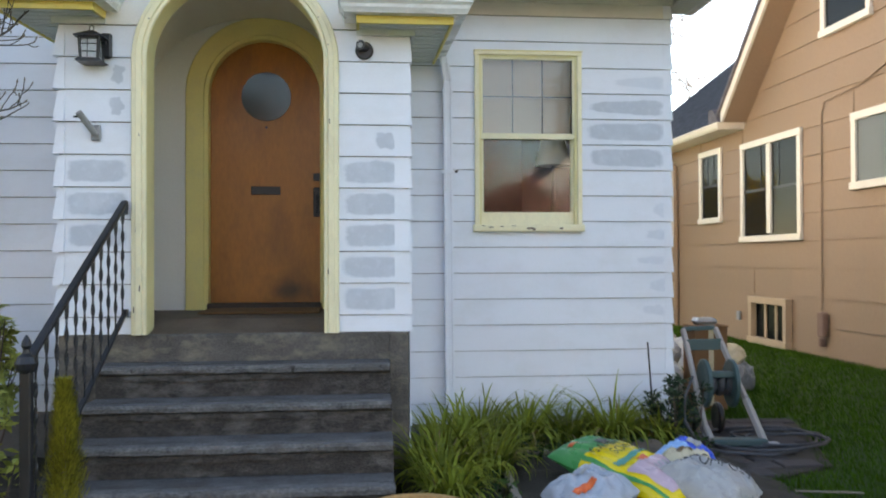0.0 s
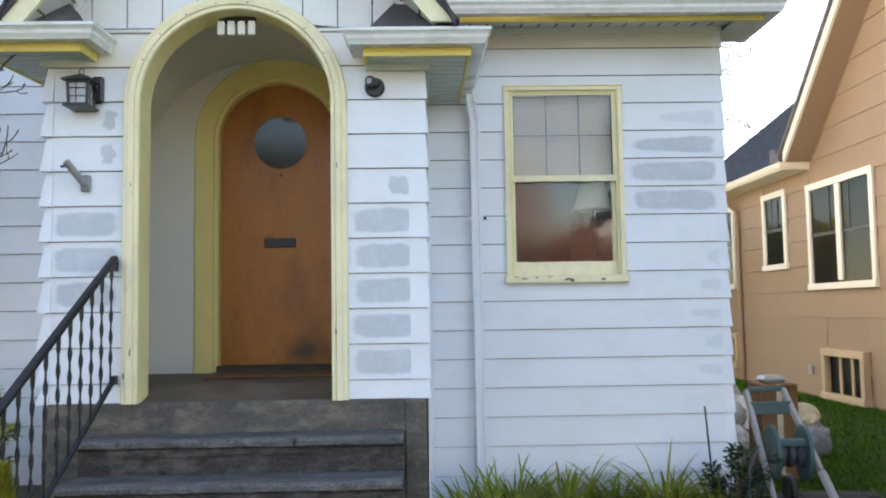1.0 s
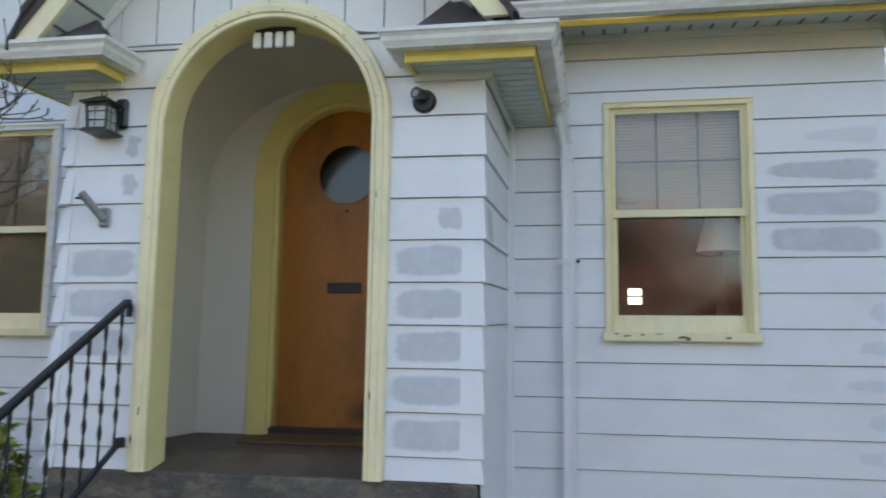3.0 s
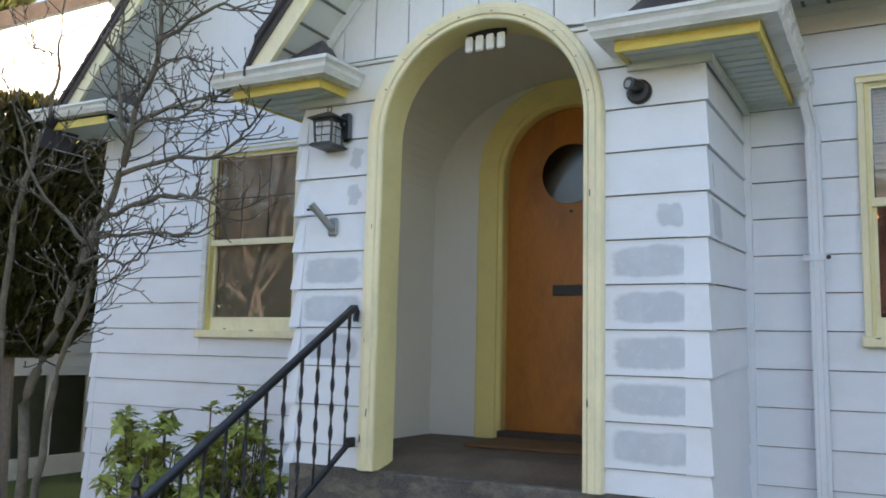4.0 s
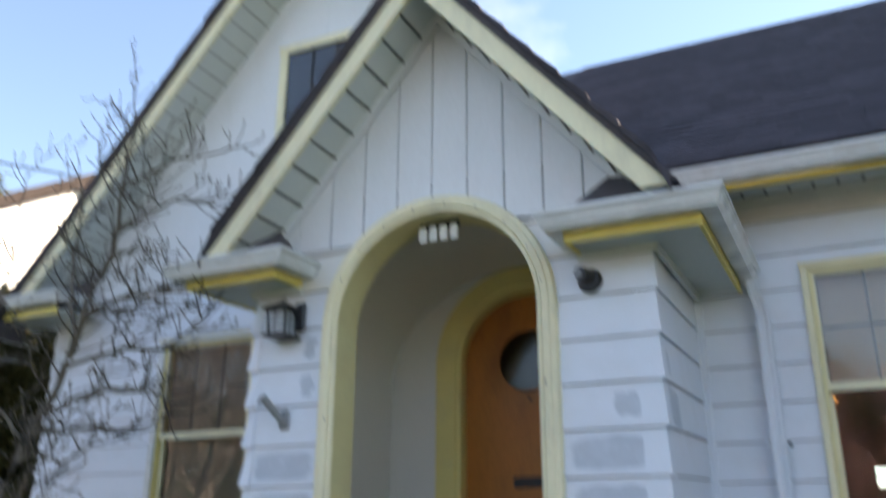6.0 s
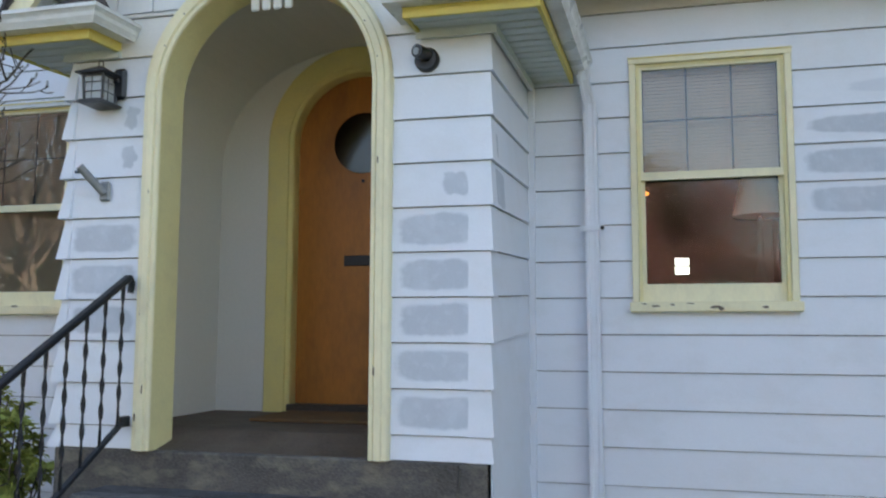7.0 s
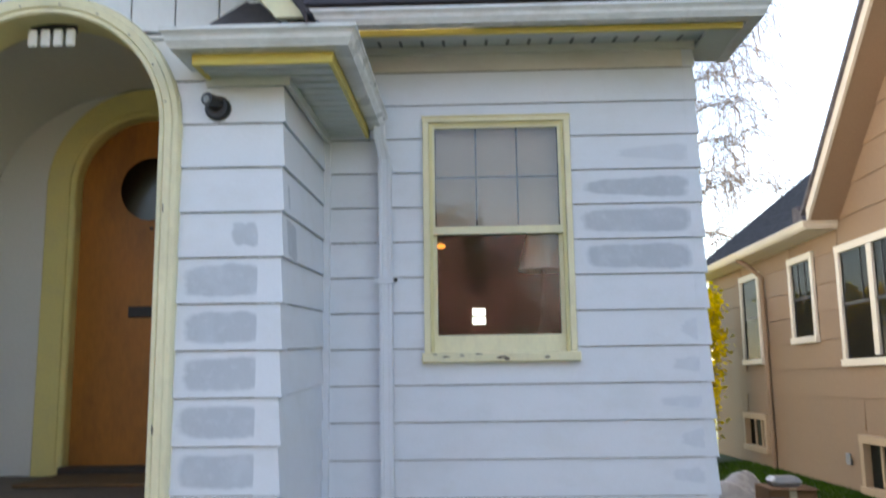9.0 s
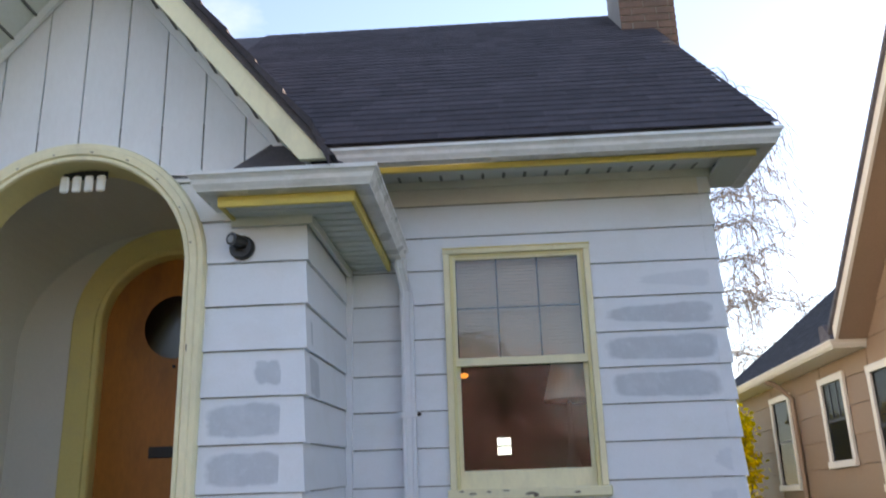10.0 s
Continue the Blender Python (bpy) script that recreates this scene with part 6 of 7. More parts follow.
    t_ = part("twig_mass", twigs, MAGT, th, "dark thin twigs")
    t_["kind"] = "stuff"
    b_ = part("bud_mass", buds, mat("grey furry buds", (0.20, 0.17, 0.13), 0.8, var=0.3), th)
    b_["kind"] = "stuff"


magnolia()

# leafy shrubs by the stairs
SHRUB = leaf_mat("rhododendron leaves", (0.34, 0.38, 0.10), 0.4, 0.3)


def leafy_shrub(name, label, x, y, r, h, n, size, seed, material, group="", whorls=False):
    rnd = random.Random(seed)
    th = tagged(empty(name, (x, y, 0)), label, "shrub", group)
    bm = bmesh.new()
    pts, V, F = [], [], []

    def whorl(c, up, count, s):
        """Leaves spread like a wheel round a shoot's tip, drooping a little."""
        u = up.orthogonal().normalized()
        w = up.cross(u)
        a0 = rnd.uniform(0, 6.283)
        for k in range(count):
            a = a0 + 6.283 * k / count + rnd.uniform(-0.2, 0.2)
            d = (u * math.cos(a) + w * math.sin(a) + up * rnd.uniform(-0.25, 0.55)).normalized()
            L, m = s * rnd.uniform(0.7, 1.2), d.cross(up).normalized()
            q = L * 0.21
            i = len(V)
            t1, t2 = c + d * L * 0.5 + up * L * 0.06, c + d * L - up * L * 0.10
            V.extend([c, t1 + m * q, t2, t1 - m * q, c + d * L * 0.25 + m * q * 0.7, c + d * L * 0.25 - m * q * 0.7, c + d * L * 0.5 - up * L * 0.0])
            F.extend([(i, i + 4, i + 6), (i + 4, i + 1, i + 6), (i + 1, i + 2, i + 6), (i + 2, i + 3, i + 6), (i + 3, i + 5, i + 6), (i + 5, i, i + 6)])

    for k in range(max(5, n // 40)):
        a, rr = rnd.uniform(0, 6.283), r * math.sqrt(rnd.random())
        top = Vector((math.cos(a) * rr, math.sin(a) * rr, h * (0.55 + 0.45 * rnd.random()) * (1 - 0.35 * (rr / r) ** 2)))
        base = Vector((math.cos(a) * rr * 0.2, math.sin(a) * rr * 0.2, -0.05))
        mid = base.lerp(top, 0.5) + Vector((rnd.uniform(-0.05, 0.05), rnd.uniform(-0.05, 0.05), 0))
        tube(bm, [base, mid, top], 0.008, 5, 0.004)
        if whorls:
            up = ((top - mid).normalized() + Vector((rnd.uniform(-0.3, 0.3), rnd.uniform(-0.3, 0.3), 0.2))).normalized()
            whorl(top, up, rnd.randint(8, 11), size)
            whorl(top - up * 0.03, up, rnd.randint(6, 8), size * 1.15)
            for f in (0.9, 0.78, 0.66):
                s_ = base.lerp(top, f)
                e = s_ + Vector((rnd.uniform(-1, 1), rnd.uniform(-1, 1), rnd.uniform(0.2, 0.8))) * 0.10
                tube(bm, [s_, e], 0.004, 4, 0.003)
                whorl(e, (e - s_).normalized(), rnd.randint(7, 9), size * 0.95)
            continue
        for f in (1.0, 0.97, 0.8, 0.65, 0.5):
            c = base.lerp(top, f)
            for _ in range(13 if f > 0.9 else 7):
                pts.append(c + Vector((rnd.gauss(0, 1), rnd.gauss(0, 1), rnd.gauss(0, 0.7))) * size * 0.42)
    part("stem_mass", bm, TWIG, th)["kind"] = "stuff"
    if not whorls:
        V, F = leaves(pts, size, rnd, 0.42, 0.15)
    raw("leaves", V, F, material, th)["kind"] = "stuff"
    return th


leafy_shrub("rhododendron", "young yellow-green rhododendron beside the stairs", -2.72, 5.85, 0.34, 1.40, 1500, 0.088, 3, SHRUB, whorls=True)
leafy_shrub("rhododendron", "small pale-leaved rhododendron against the wall", -3.38, 5.88, 0.25, 1.30, 1100, 0.088, 4, SHRUB, whorls=True)
leafy_shrub("rhododendron", "bushy yellow-green shrub beside the newel post", -2.22, 4.50, 0.32, 1.12, 800, 0.07, 6, leaf_mat("yellow-green young leaves", (0.32, 0.36, 0.09), 0.4, 0.3))
leafy_shrub("rose_bush", "dark-leaved bush beside the hose cart", 2.10, 6.42, 0.22, 0.64, 700, 0.055, 7, leaf_mat("dark bush leaves", (0.03, 0.055, 0.03), 0.4, 0.15))
YEL = leaf_mat("golden low leaves", (0.30, 0.25, 0.02), 0.3, 0.3)
leafy_shrub("golden_shrub", "low golden-leaved plant under the shrubs", -3.65, 5.55, 0.22, 0.34, 320, 0.05, 8, YEL)

# dwarf cypress in front of the railing
cyp = tagged(empty("dwarf_cypress", (-1.51, 3.98, 0)), "small upright golden-green cypress beside the steps", "conifer")
rnd = random.Random(17)
part("trunk", tube(bmesh.new(), [(0, 0, -0.05), (0, 0, 0.85)], 0.015, 6, 0.004), BARK, cyp)
V, F = [], []
for _ in range(9000):
    z = rnd.random() ** 0.8 * 0.92
    a = rnd.uniform(0, 6.283)
    r = 0.112 * (1 - z / 0.98) ** 0.6 * min(1, 0.5 + z * 2) * rnd.uniform(0.35, 1.05) * (1 + 0.5 * noise.noise(Vector((z * 6, math.cos(a) * 2, math.sin(a) * 2)))) + 0.004
    p = Vector((math.cos(a) * r, math.sin(a) * r, z))
    d = Vector((math.cos(a) * 0.6, math.sin(a) * 0.6, 1.0)).normalized()
    s = Vector((-math.sin(a), math.cos(a), 0)) * 0.0035
    L = rnd.uniform(0.015, 0.04)
    i = len(V)
    V += [p - s, p + s, p + d * L]
    F.append((i, i + 1, i + 2))
raw("foliage", V, F, leaf_mat("golden cypress sprays", (0.24, 0.225, 0.03), 0.4, 0.3), cyp)


def evergreen(name, label, x, y, rx, ry, h, n, seed, material, shape, leaf=0.10, z0=0.0):
    rnd = random.Random(seed)
    th = tagged(empty(name, (x, y, z0)), label, "tree")
    part("trunk", tube(bmesh.new(), [(0, 0, -0.1 - z0), (0, 0, h * 0.9)], 0.12, 8, 0.03), BARK, th)
    V, F = [], []
    for _ in range(n):
        f = rnd.random() ** 0.75
        r = shape(f) * (0.55 + 0.5 * rnd.random() ** 0.4)
        a = rnd.uniform(0, 6.283)
        bump = 1 + (0.14 if h < 6 else 0.5) * noise.noise(Vector((math.cos(a) * 2.2, math.sin(a) * 2.2, f * h * 0.9)) + Vector((seed, 0, 0)))
        p = Vector((math.cos(a) * rx * r * bump, math.sin(a) * ry * r * bump, f * h))
        d = Vector((math.cos(a), math.sin(a), rnd.uniform(0.0, 1.4))).normalized()
        s = d.cross(Vector((rnd.uniform(-1, 1), rnd.uniform(-1, 1), rnd.uniform(-1, 1)))).normalized()
        L = leaf * rnd.uniform(0.6, 1.5)
        i = len(V)
        V += [p - s * L * 0.22, p + s * L * 0.22, p + d * L]
        F.append((i, i + 1, i + 2))
    raw("foliage", V, F, material, th)
    part("inner_foliage", lathe(bmesh.new(), [(max(0.02, shape(f / 12) * 0.72 * min(rx, ry)), h * f / 12 * 0.97) for f in range(13)], 0, 0, 14), material, th)
    return th


HEDGE = leaf_mat("dark arborvitae sprays", (0.075, 0.070, 0.024), 0.5, 0.1)
CONIF = leaf_mat("olive conifer needles", (0.12, 0.12, 0.045), 0.5, 0.15)
evergreen("arborvitae", "tall dark clipped arborvitae beside the white house", -7.05, 7.5, 0.85, 0.95, 2.55, 24000, 51, HEDGE, lambda f: min(1.0, 0.45 + 2.2 * f) * (1.0 if f < 0.85 else max(0.0, 1 - ((f - 0.85) / 0.15) ** 2) ** 0.5 * 0.9 + 0.1), 0.11, 1.42)
evergreen("conifer", "tall olive-green conifer behind the white house", -22.6, 17.0, 2.3, 2.3, 13.2, 14000, 52, CONIF, lambda f: (1 - f) ** 0.55 if f > 0.25 else 0.4 + 2 * f, 0.5)

# Two unseen arborvitae, added to keep sun off the lower white wall.
evergreen("arborvitae", "unseen arborvitae added to shade the white house wall", -6.95, 10.3, 0.8, 0.95, 3.25, 9000, 53, HEDGE, lambda f: min(1.0, 0.6 + 2 * f) * (1.0 if f < 0.85 else max(0.0, 1 - ((f - 0.85) / 0.15) ** 2) ** 0.5 * 0.9 + 0.1), 0.11)
evergreen("arborvitae", "unseen arborvitae added to shade the white house wall", -6.95, 12.1, 0.8, 0.95, 3.25, 9000, 54, HEDGE, lambda f: min(1.0, 0.6 + 2 * f) * (1.0 if f < 0.85 else max(0.0, 1 - ((f - 0.85) / 0.15) ** 2) ** 0.5 * 0.9 + 0.1), 0.11)
# forsythia behind, in flower, and a bare weeping tree
fors = tagged(empty("forsythia", (4.22, 16.6, 0)), "forsythia in full yellow flower at the house corner", "shrub")
rnd = random.Random(61)
bm = bmesh.new()
pts = []
for k in range(80):
    a, L = rnd.uniform(0, 6.283), rnd.uniform(1.9, 3.0)
    p, el = Vector((rnd.uniform(-0.5, 0.5), rnd.uniform(-0.5, 0.5), 0)), rnd.uniform(1.44, 1.57)
    path = [p]
    for j in range(8):
        p = p + Vector((math.cos(a) * math.cos(el), math.sin(a) * math.cos(el), math.sin(el))) * L / 8
        el -= 0.03
        path.append(p)
        for _ in range(70 if p.z > 0.55 else 6):
            pts.append(p + Vector((rnd.gauss(0, 1), rnd.gauss(0, 1), rnd.gauss(0, 1))) * 0.075)
    tube(bm, path, 0.012, 4, 0.004, cap=False)
part("stem_mass", bm, TWIG, fors)["kind"] = "stuff"
V, F = leaves(pts, 0.10, rnd, 0.8, 0.0)
raw("blossom", V, F, leaf_mat("yellow petals", (0.85, 0.66, 0.008), 0.2, 0.35), fors)



def weeping_birch(x, y, seed):
    """A birch whose limbs arch over and hang in long thin strands."""
    rnd = random.Random(seed)
    th = tagged(empty("birch", (x, y, 0)), "bare weeping birch with hanging twigs behind the houses", "tree")
    bark, twig = mat("pale birch bark", (0.34, 0.31, 0.29), 0.9, var=0.25), mat("grey-brown birch twigs", (0.20, 0.165, 0.15), 0.9, var=0.2)
    part("trunk", tube(bmesh.new(), [(0, 0, -0.1), (0.1, 0, 3.0), (-0.05, 0.1, 6.0), (0.15, 0, 9.0), (0.1, 0, 12.0)], 0.17, 8, 0.03), bark, th)
    strands = bmesh.new()
    for k in range(19):
        z0 = 4.6 + 6.6 * k / 18
        a = rnd.uniform(0, 6.283) if k % 2 else rnd.uniform(-0.7, 0.7)
        L = rnd.uniform(1.3, 2.5) * (1.0 if z0 < 9 else 0.75)
        pts, p = [], Vector((0.05, 0, z0))
        el = rnd.uniform(0.7, 1.0)
        for j in range(8):
            pts.append(p)
            p = p + Vector((math.cos(a) * math.cos(el), math.sin(a) * math.cos(el), math.sin(el))) * L / 6
            el -= 0.24
            a += rnd.uniform(-0.2, 0.2)
        part("limb", tube(bmesh.new(), pts, 0.04, 5, 0.012), bark, th)
        for q in pts[2:]:
            for _ in range(7):
                b, hang = rnd.uniform(0, 6.283), rnd.uniform(0.7, 2.3)
                c, e2 = q + Vector((rnd.gauss(0, 0.1), rnd.gauss(0, 0.1), rnd.gauss(0, 0.1))), rnd.uniform(0.0, 0.7)
                path = []
                for j in range(7):
                    path.append(c)
                    c = c + Vector((math.cos(b) * math.cos(e2), math.sin(b) * math.cos(e2), math.sin(e2))) * hang / 6
                    e2 = max(-1.5, e2 - 0.42)
                    b += rnd.uniform(-0.35, 0.35)
                    if j > 1 and rnd.random() < 0.7:
                        d = Vector((rnd.uniform(-1, 1), rnd.uniform(-1, 1), -0.9)).normalized() * rnd.uniform(0.15, 0.4)
                        tube(strands, [c, c + d * 0.5 + Vector((0, 0, 0.03)), c + d], 0.008, 3, 0.005, cap=False)
                tube(strands, path, 0.012, 3, 0.007, cap=False)
    part("twig_mass", strands, twig, th)["kind"] = "stuff"


weeping_birch(6.0, 22.0, 77)

# peeling paint: bare wood showing on sills and arch foot
CHIP = mat("bare grey wood under paint", (0.16, 0.13, 0.10), 0.9, var=0.3, scale=20)


def chip(x, z, w, h, y, seed):
    rnd = random.Random(seed)
    bm = bmesh.new()
    pts = [(x + math.cos(a * 0.6283) * w * rnd.uniform(0.5, 1.1), z + math.sin(a * 0.6283) * h * rnd.uniform(0.5, 1.1)) for a in range(10)]
    return prism(bm, pts, "y", y - 0.0012, y + 0.002)


w1 = bpy.data.objects["window_1"]
for i, (x, z, w, h) in enumerate(((0.74, 1.672, 0.035, 0.006), (0.83, 1.678, 0.02, 0.005), (1.05, 1.665, 0.045, 0.008), (1.08, 1.655, 0.02, 0.010), (1.30, 1.664, 0.022, 0.010), (0.92, 1.684, 0.03, 0.004), (0.68, 1.684, 0.02, 0.004))):
    part("paint_chip", chip(x, z, w, h, WALL_Y - 0.06, 200 + i), CHIP, w1)
w2 = bpy.data.objects["window_2"]
for i, (x, z, w, h) in enumerate(((-3.35, 1.69, 0.03, 0.008), (-3.6, 1.70, 0.02, 0.004))):
    part("paint_chip", chip(x, z, w, h, WALL_Y - 0.06, 220 + i), CHIP, w2)
for i, (x, z, w, h) in enumerate(((-1.645, 1.62, 0.007, 0.05), (-1.640, 1.05, 0.006, 0.05), (-1.625, 1.25, 0.005, 0.03), (-1.66, 1.12, 0.004, 0.03), (-0.47, 1.35, 0.004, 0.03), (-0.46, 2.3, 0.004, 0.02), (-1.63, 2.2, 0.004, 0.018))):
    part("paint_chip", chip(x, z, w, h, PF - 0.055, 240 + i), CHIP, entry_arch)
for i in range(9):
    a = math.pi * (i + 0.6) / 10
    bm = chip(AX + 0.585 * math.cos(a), AZ + 0.585 * math.sin(a), 0.010, 0.004, PF - 0.055, 260 + i)
    part("nail_mark", bm, CHIP, entry_arch)

# ---- across the street, seen in the window glass ----
ASPH = mat("grey asphalt", (0.05, 0.05, 0.052), 0.9, var=0.25, scale=3, fine=90, bump=0.4)
structure("road", bx(-80, 80, -12.5, -4.5, -0.16, -0.10), ASPH, "grey asphalt street before the house", "road")
PAVE = mat("pale concrete paving", (0.36, 0.35, 0.33), 0.9, var=0.12, scale=3, fine=80, bump=0.3)
structure("pavement", bx(-80, 80, -4.3, -2.7, -0.10, -0.02), PAVE, "pale concrete pavement along the street", "pavement")
structure("pavement_far", bx(-80, 80, -14.5, -12.7, -0.10, -0.02), PAVE, "pale concrete pavement across the street", "pavement")
structure("path", bx(-1.36, -0.30, -2.7, 4.33, -0.10, -0.03), PAVE, "pale concrete path to the steps", "path")
PLUM = leaf_mat("dusky pink blossom", (0.58, 0.36, 0.35), 0.7, 0.3)
BRONZE = leaf_mat("bronze-green young leaves", (0.15, 0.125, 0.05), 0.6, 0.3)


def crown_tree(name, label, x, y, h, r, z_lo, n, leaf, seed, material, second=None):
    rnd = random.Random(seed)
    th = tagged(empty(name, (x, y, 0)), label, "tree")
    bm = bmesh.new()
    tube(bm, [(0, 0, -0.1), (0.05, 0, z_lo * 0.6), (0, 0.05, z_lo)], 0.14, 8, 0.10)
    clumps = []
    for k in range(26):
        a, el, f = rnd.uniform(0, 6.283), rnd.uniform(-0.1, 1.5), rnd.uniform(0.5, 1.0)
        c = Vector((math.cos(a) * math.cos(el) * r * f, math.sin(a) * math.cos(el) * r * f, z_lo + (h - z_lo) * (0.12 + 0.8 * math.sin(max(0, el)) * f)))
        clumps.append(c)
        tube(bm, [(0, 0, z_lo * 0.9), c * 0.5 + Vector((0, 0, z_lo * 0.45)), c], 0.06, 5, 0.015, cap=False)
    part("trunk", bm, BARK, th)
    pts = []
    for _ in range(n):
        c = rnd.choice(clumps)
        pts.append(c + Vector((rnd.gauss(0, 1), rnd.gauss(0, 1), rnd.gauss(0, 0.8))) * r * 0.20)
    V, F = leaves(pts, leaf, rnd, 0.6, 0.0)
    raw("crown", V, F, material, th)
    if second:
        V, F = leaves([q + Vector((rnd.gauss(0, 0.12), rnd.gauss(0, 0.12), rnd.gauss(0, 0.12))) for q in pts[::3]], leaf * 1.2, rnd, 0.5, 0.0)
        raw("young_leaves", V, F, second, th)
    return th


for i, (x, y, h, r, n, leaf) in enumerate(((-3.4, -16.0, 6.2, 2.5, 14000, 0.12), (-0.2, -16.6, 6.9, 2.7, 26000, 0.085), (2.6, -16.2, 6.6, 2.7, 30000, 0.08), (5.4, -15.6, 4.9, 2.3, 26000, 0.08),
                                       (8.6, -16.5, 5.0, 2.4, 14000, 0.12), (11.5, -16.5, 5.2, 2.4, 9000, 0.16), (-7.5, -17.0, 5.5, 2.4, 9000, 0.16))):
    crown_tree("plum_tree", "pink-leaved flowering plum across the street", x, y, h, r, 1.0, n, leaf, 80 + i, PLUM, BRONZE)
GREENT = leaf_mat("dark broadleaf crown", (0.035, 0.05, 0.02), 0.4, 0.2)
for i, (x, y, h, r) in enumerate(((-8, -31, 11, 4.5), (0, -34, 11, 4.8), (13, -32, 12, 4.5), (-18, -30, 12, 5.0), (-26, -15, 9.0, 4.6), (-24, -6, 8.0, 4.0), (-22, -19, 8.0, 4.0), (-12, -22, 8.0, 4.0))):
    crown_tree("street_tree", "large dark-leaved tree behind the far houses", x, y, h, r, 2.5, 14000, 0.27, 90 + i, GREENT)
far_house = tagged(empty("far_house"), "pale grey-blue gabled house across the street", "house")
part("wall", prism(bmesh.new(), [(7.2, -0.1), (12.4, -0.1), (12.4, 4.2), (9.8, 6.5), (7.2, 4.2)], "y", -31.0, -24.0), mat("pale grey-blue house paint", (0.46, 0.48, 0.51), 0.6, var=0.04), far_house)
for s_ in (-1, 1):
    part("roof", prism(bmesh.new(), [(9.8, 6.75), (9.8 + s_ * 3.1, 4.0), (9.8 + s_ * 3.1, 3.8), (9.8, 6.52)], "y", -31.3, -23.6), PAVE, far_house)
for a, b, c, d in ((7.8, 8.8, 1.2, 2.6), (10.6, 11.7, 1.2, 2.6), (9.3, 10.3, 4.2, 5.2)):
    w = part("window", bx(a, b, -24.0, -23.95, c, d), DARK, far_house)
    part("frame", bx(a - 0.1, b + 0.1, -24.02, -23.98, c - 0.1, d + 0.1), CREAM, w)
far_house2 = tagged(empty("far_house"), "tan low house across the street", "house")
part("wall", bx(-16, -7, -30, -23.5, -0.1, 3.4), TAN, far_house2)
for s_ in (-1, 1):
    part("roof", prism(bmesh.new(), [(-26.75, 6.2), (-26.75 + s_ * 3.9, 3.3), (-26.75 + s_ * 3.9, 3.1), (-26.75, 6.0)], "x", -16.4, -6.6), SHINGLE, far_house2)
for i, (x, y, h) in enumerate(((-10.5, -1.5, 3.6), (-14.5, -3.8, 4.2), (-7.5, -3.4, 3.6))):
    bare_shrub("bare_tree", "leafless street tree with many thin branches", x, y, [(0, 0, 0.05, 0.05, 1, 0.9, 0.10), (0.1, 0.1, 0.2, -0.15, 1, 0.8, 0.08)], 100 + i, h, 0.012, 1.0, False, "tree", 4)

# overhead wire
wire = tagged(empty("overhead_wire"), "thin black overhead wire against the sky", "wire")
part("strand", tube(bmesh.new(), [(-26, 2.0, 10.3), (-13, 14.5, 9.1), (-4, 22.5, 9.0)], 0.022, 5), IRON, wire)

# ---- yard clutter ----
pot = tagged(empty("flower_pot"), "large tan clay pot filled with dark soil", "pot")
CLAY = mat("tan clay", (0.42, 0.235, 0.085), 0.7, var=0.12, scale=8, fine=60, bump=0.2)
part("body", lathe(bmesh.new(), [(0.16, -0.05), (0.20, 0.10), (0.225, 0.28), (0.25, 0.285), (0.255, 0.34), (0.245, 0.35), (0.225, 0.345), (0.215, 0.30)], -0.02, 3.93, 32), CLAY, pot, smooth=False)
part("potting_soil", lathe(bmesh.new(), [(0.218, 0.29), (0.15, 0.305), (0.02, 0.31)], -0.02, 3.93, 24), SOIL, pot)


def pillow_fn(lx, ly, h, seed, wr=0.012):
    o = Vector((seed * 3.1, seed * 1.7, 0))

    def z(u, v, side=1):
        e = max(0.0, (1 - abs(u) ** 3.2)) ** 0.6 * max(0.0, (1 - abs(v) ** 3.2)) ** 0.6
        n = noise.noise(Vector((u * 2.2, v * 2.2, side)) + o) * 0.30 + noise.noise(Vector((u * 5, v * 5, side)) + o) * 0.17 + noise.noise(Vector((u * 11, v * 9, side)) + o) * 0.06
        return side * h / 2 * e * (1 + n)
    return z


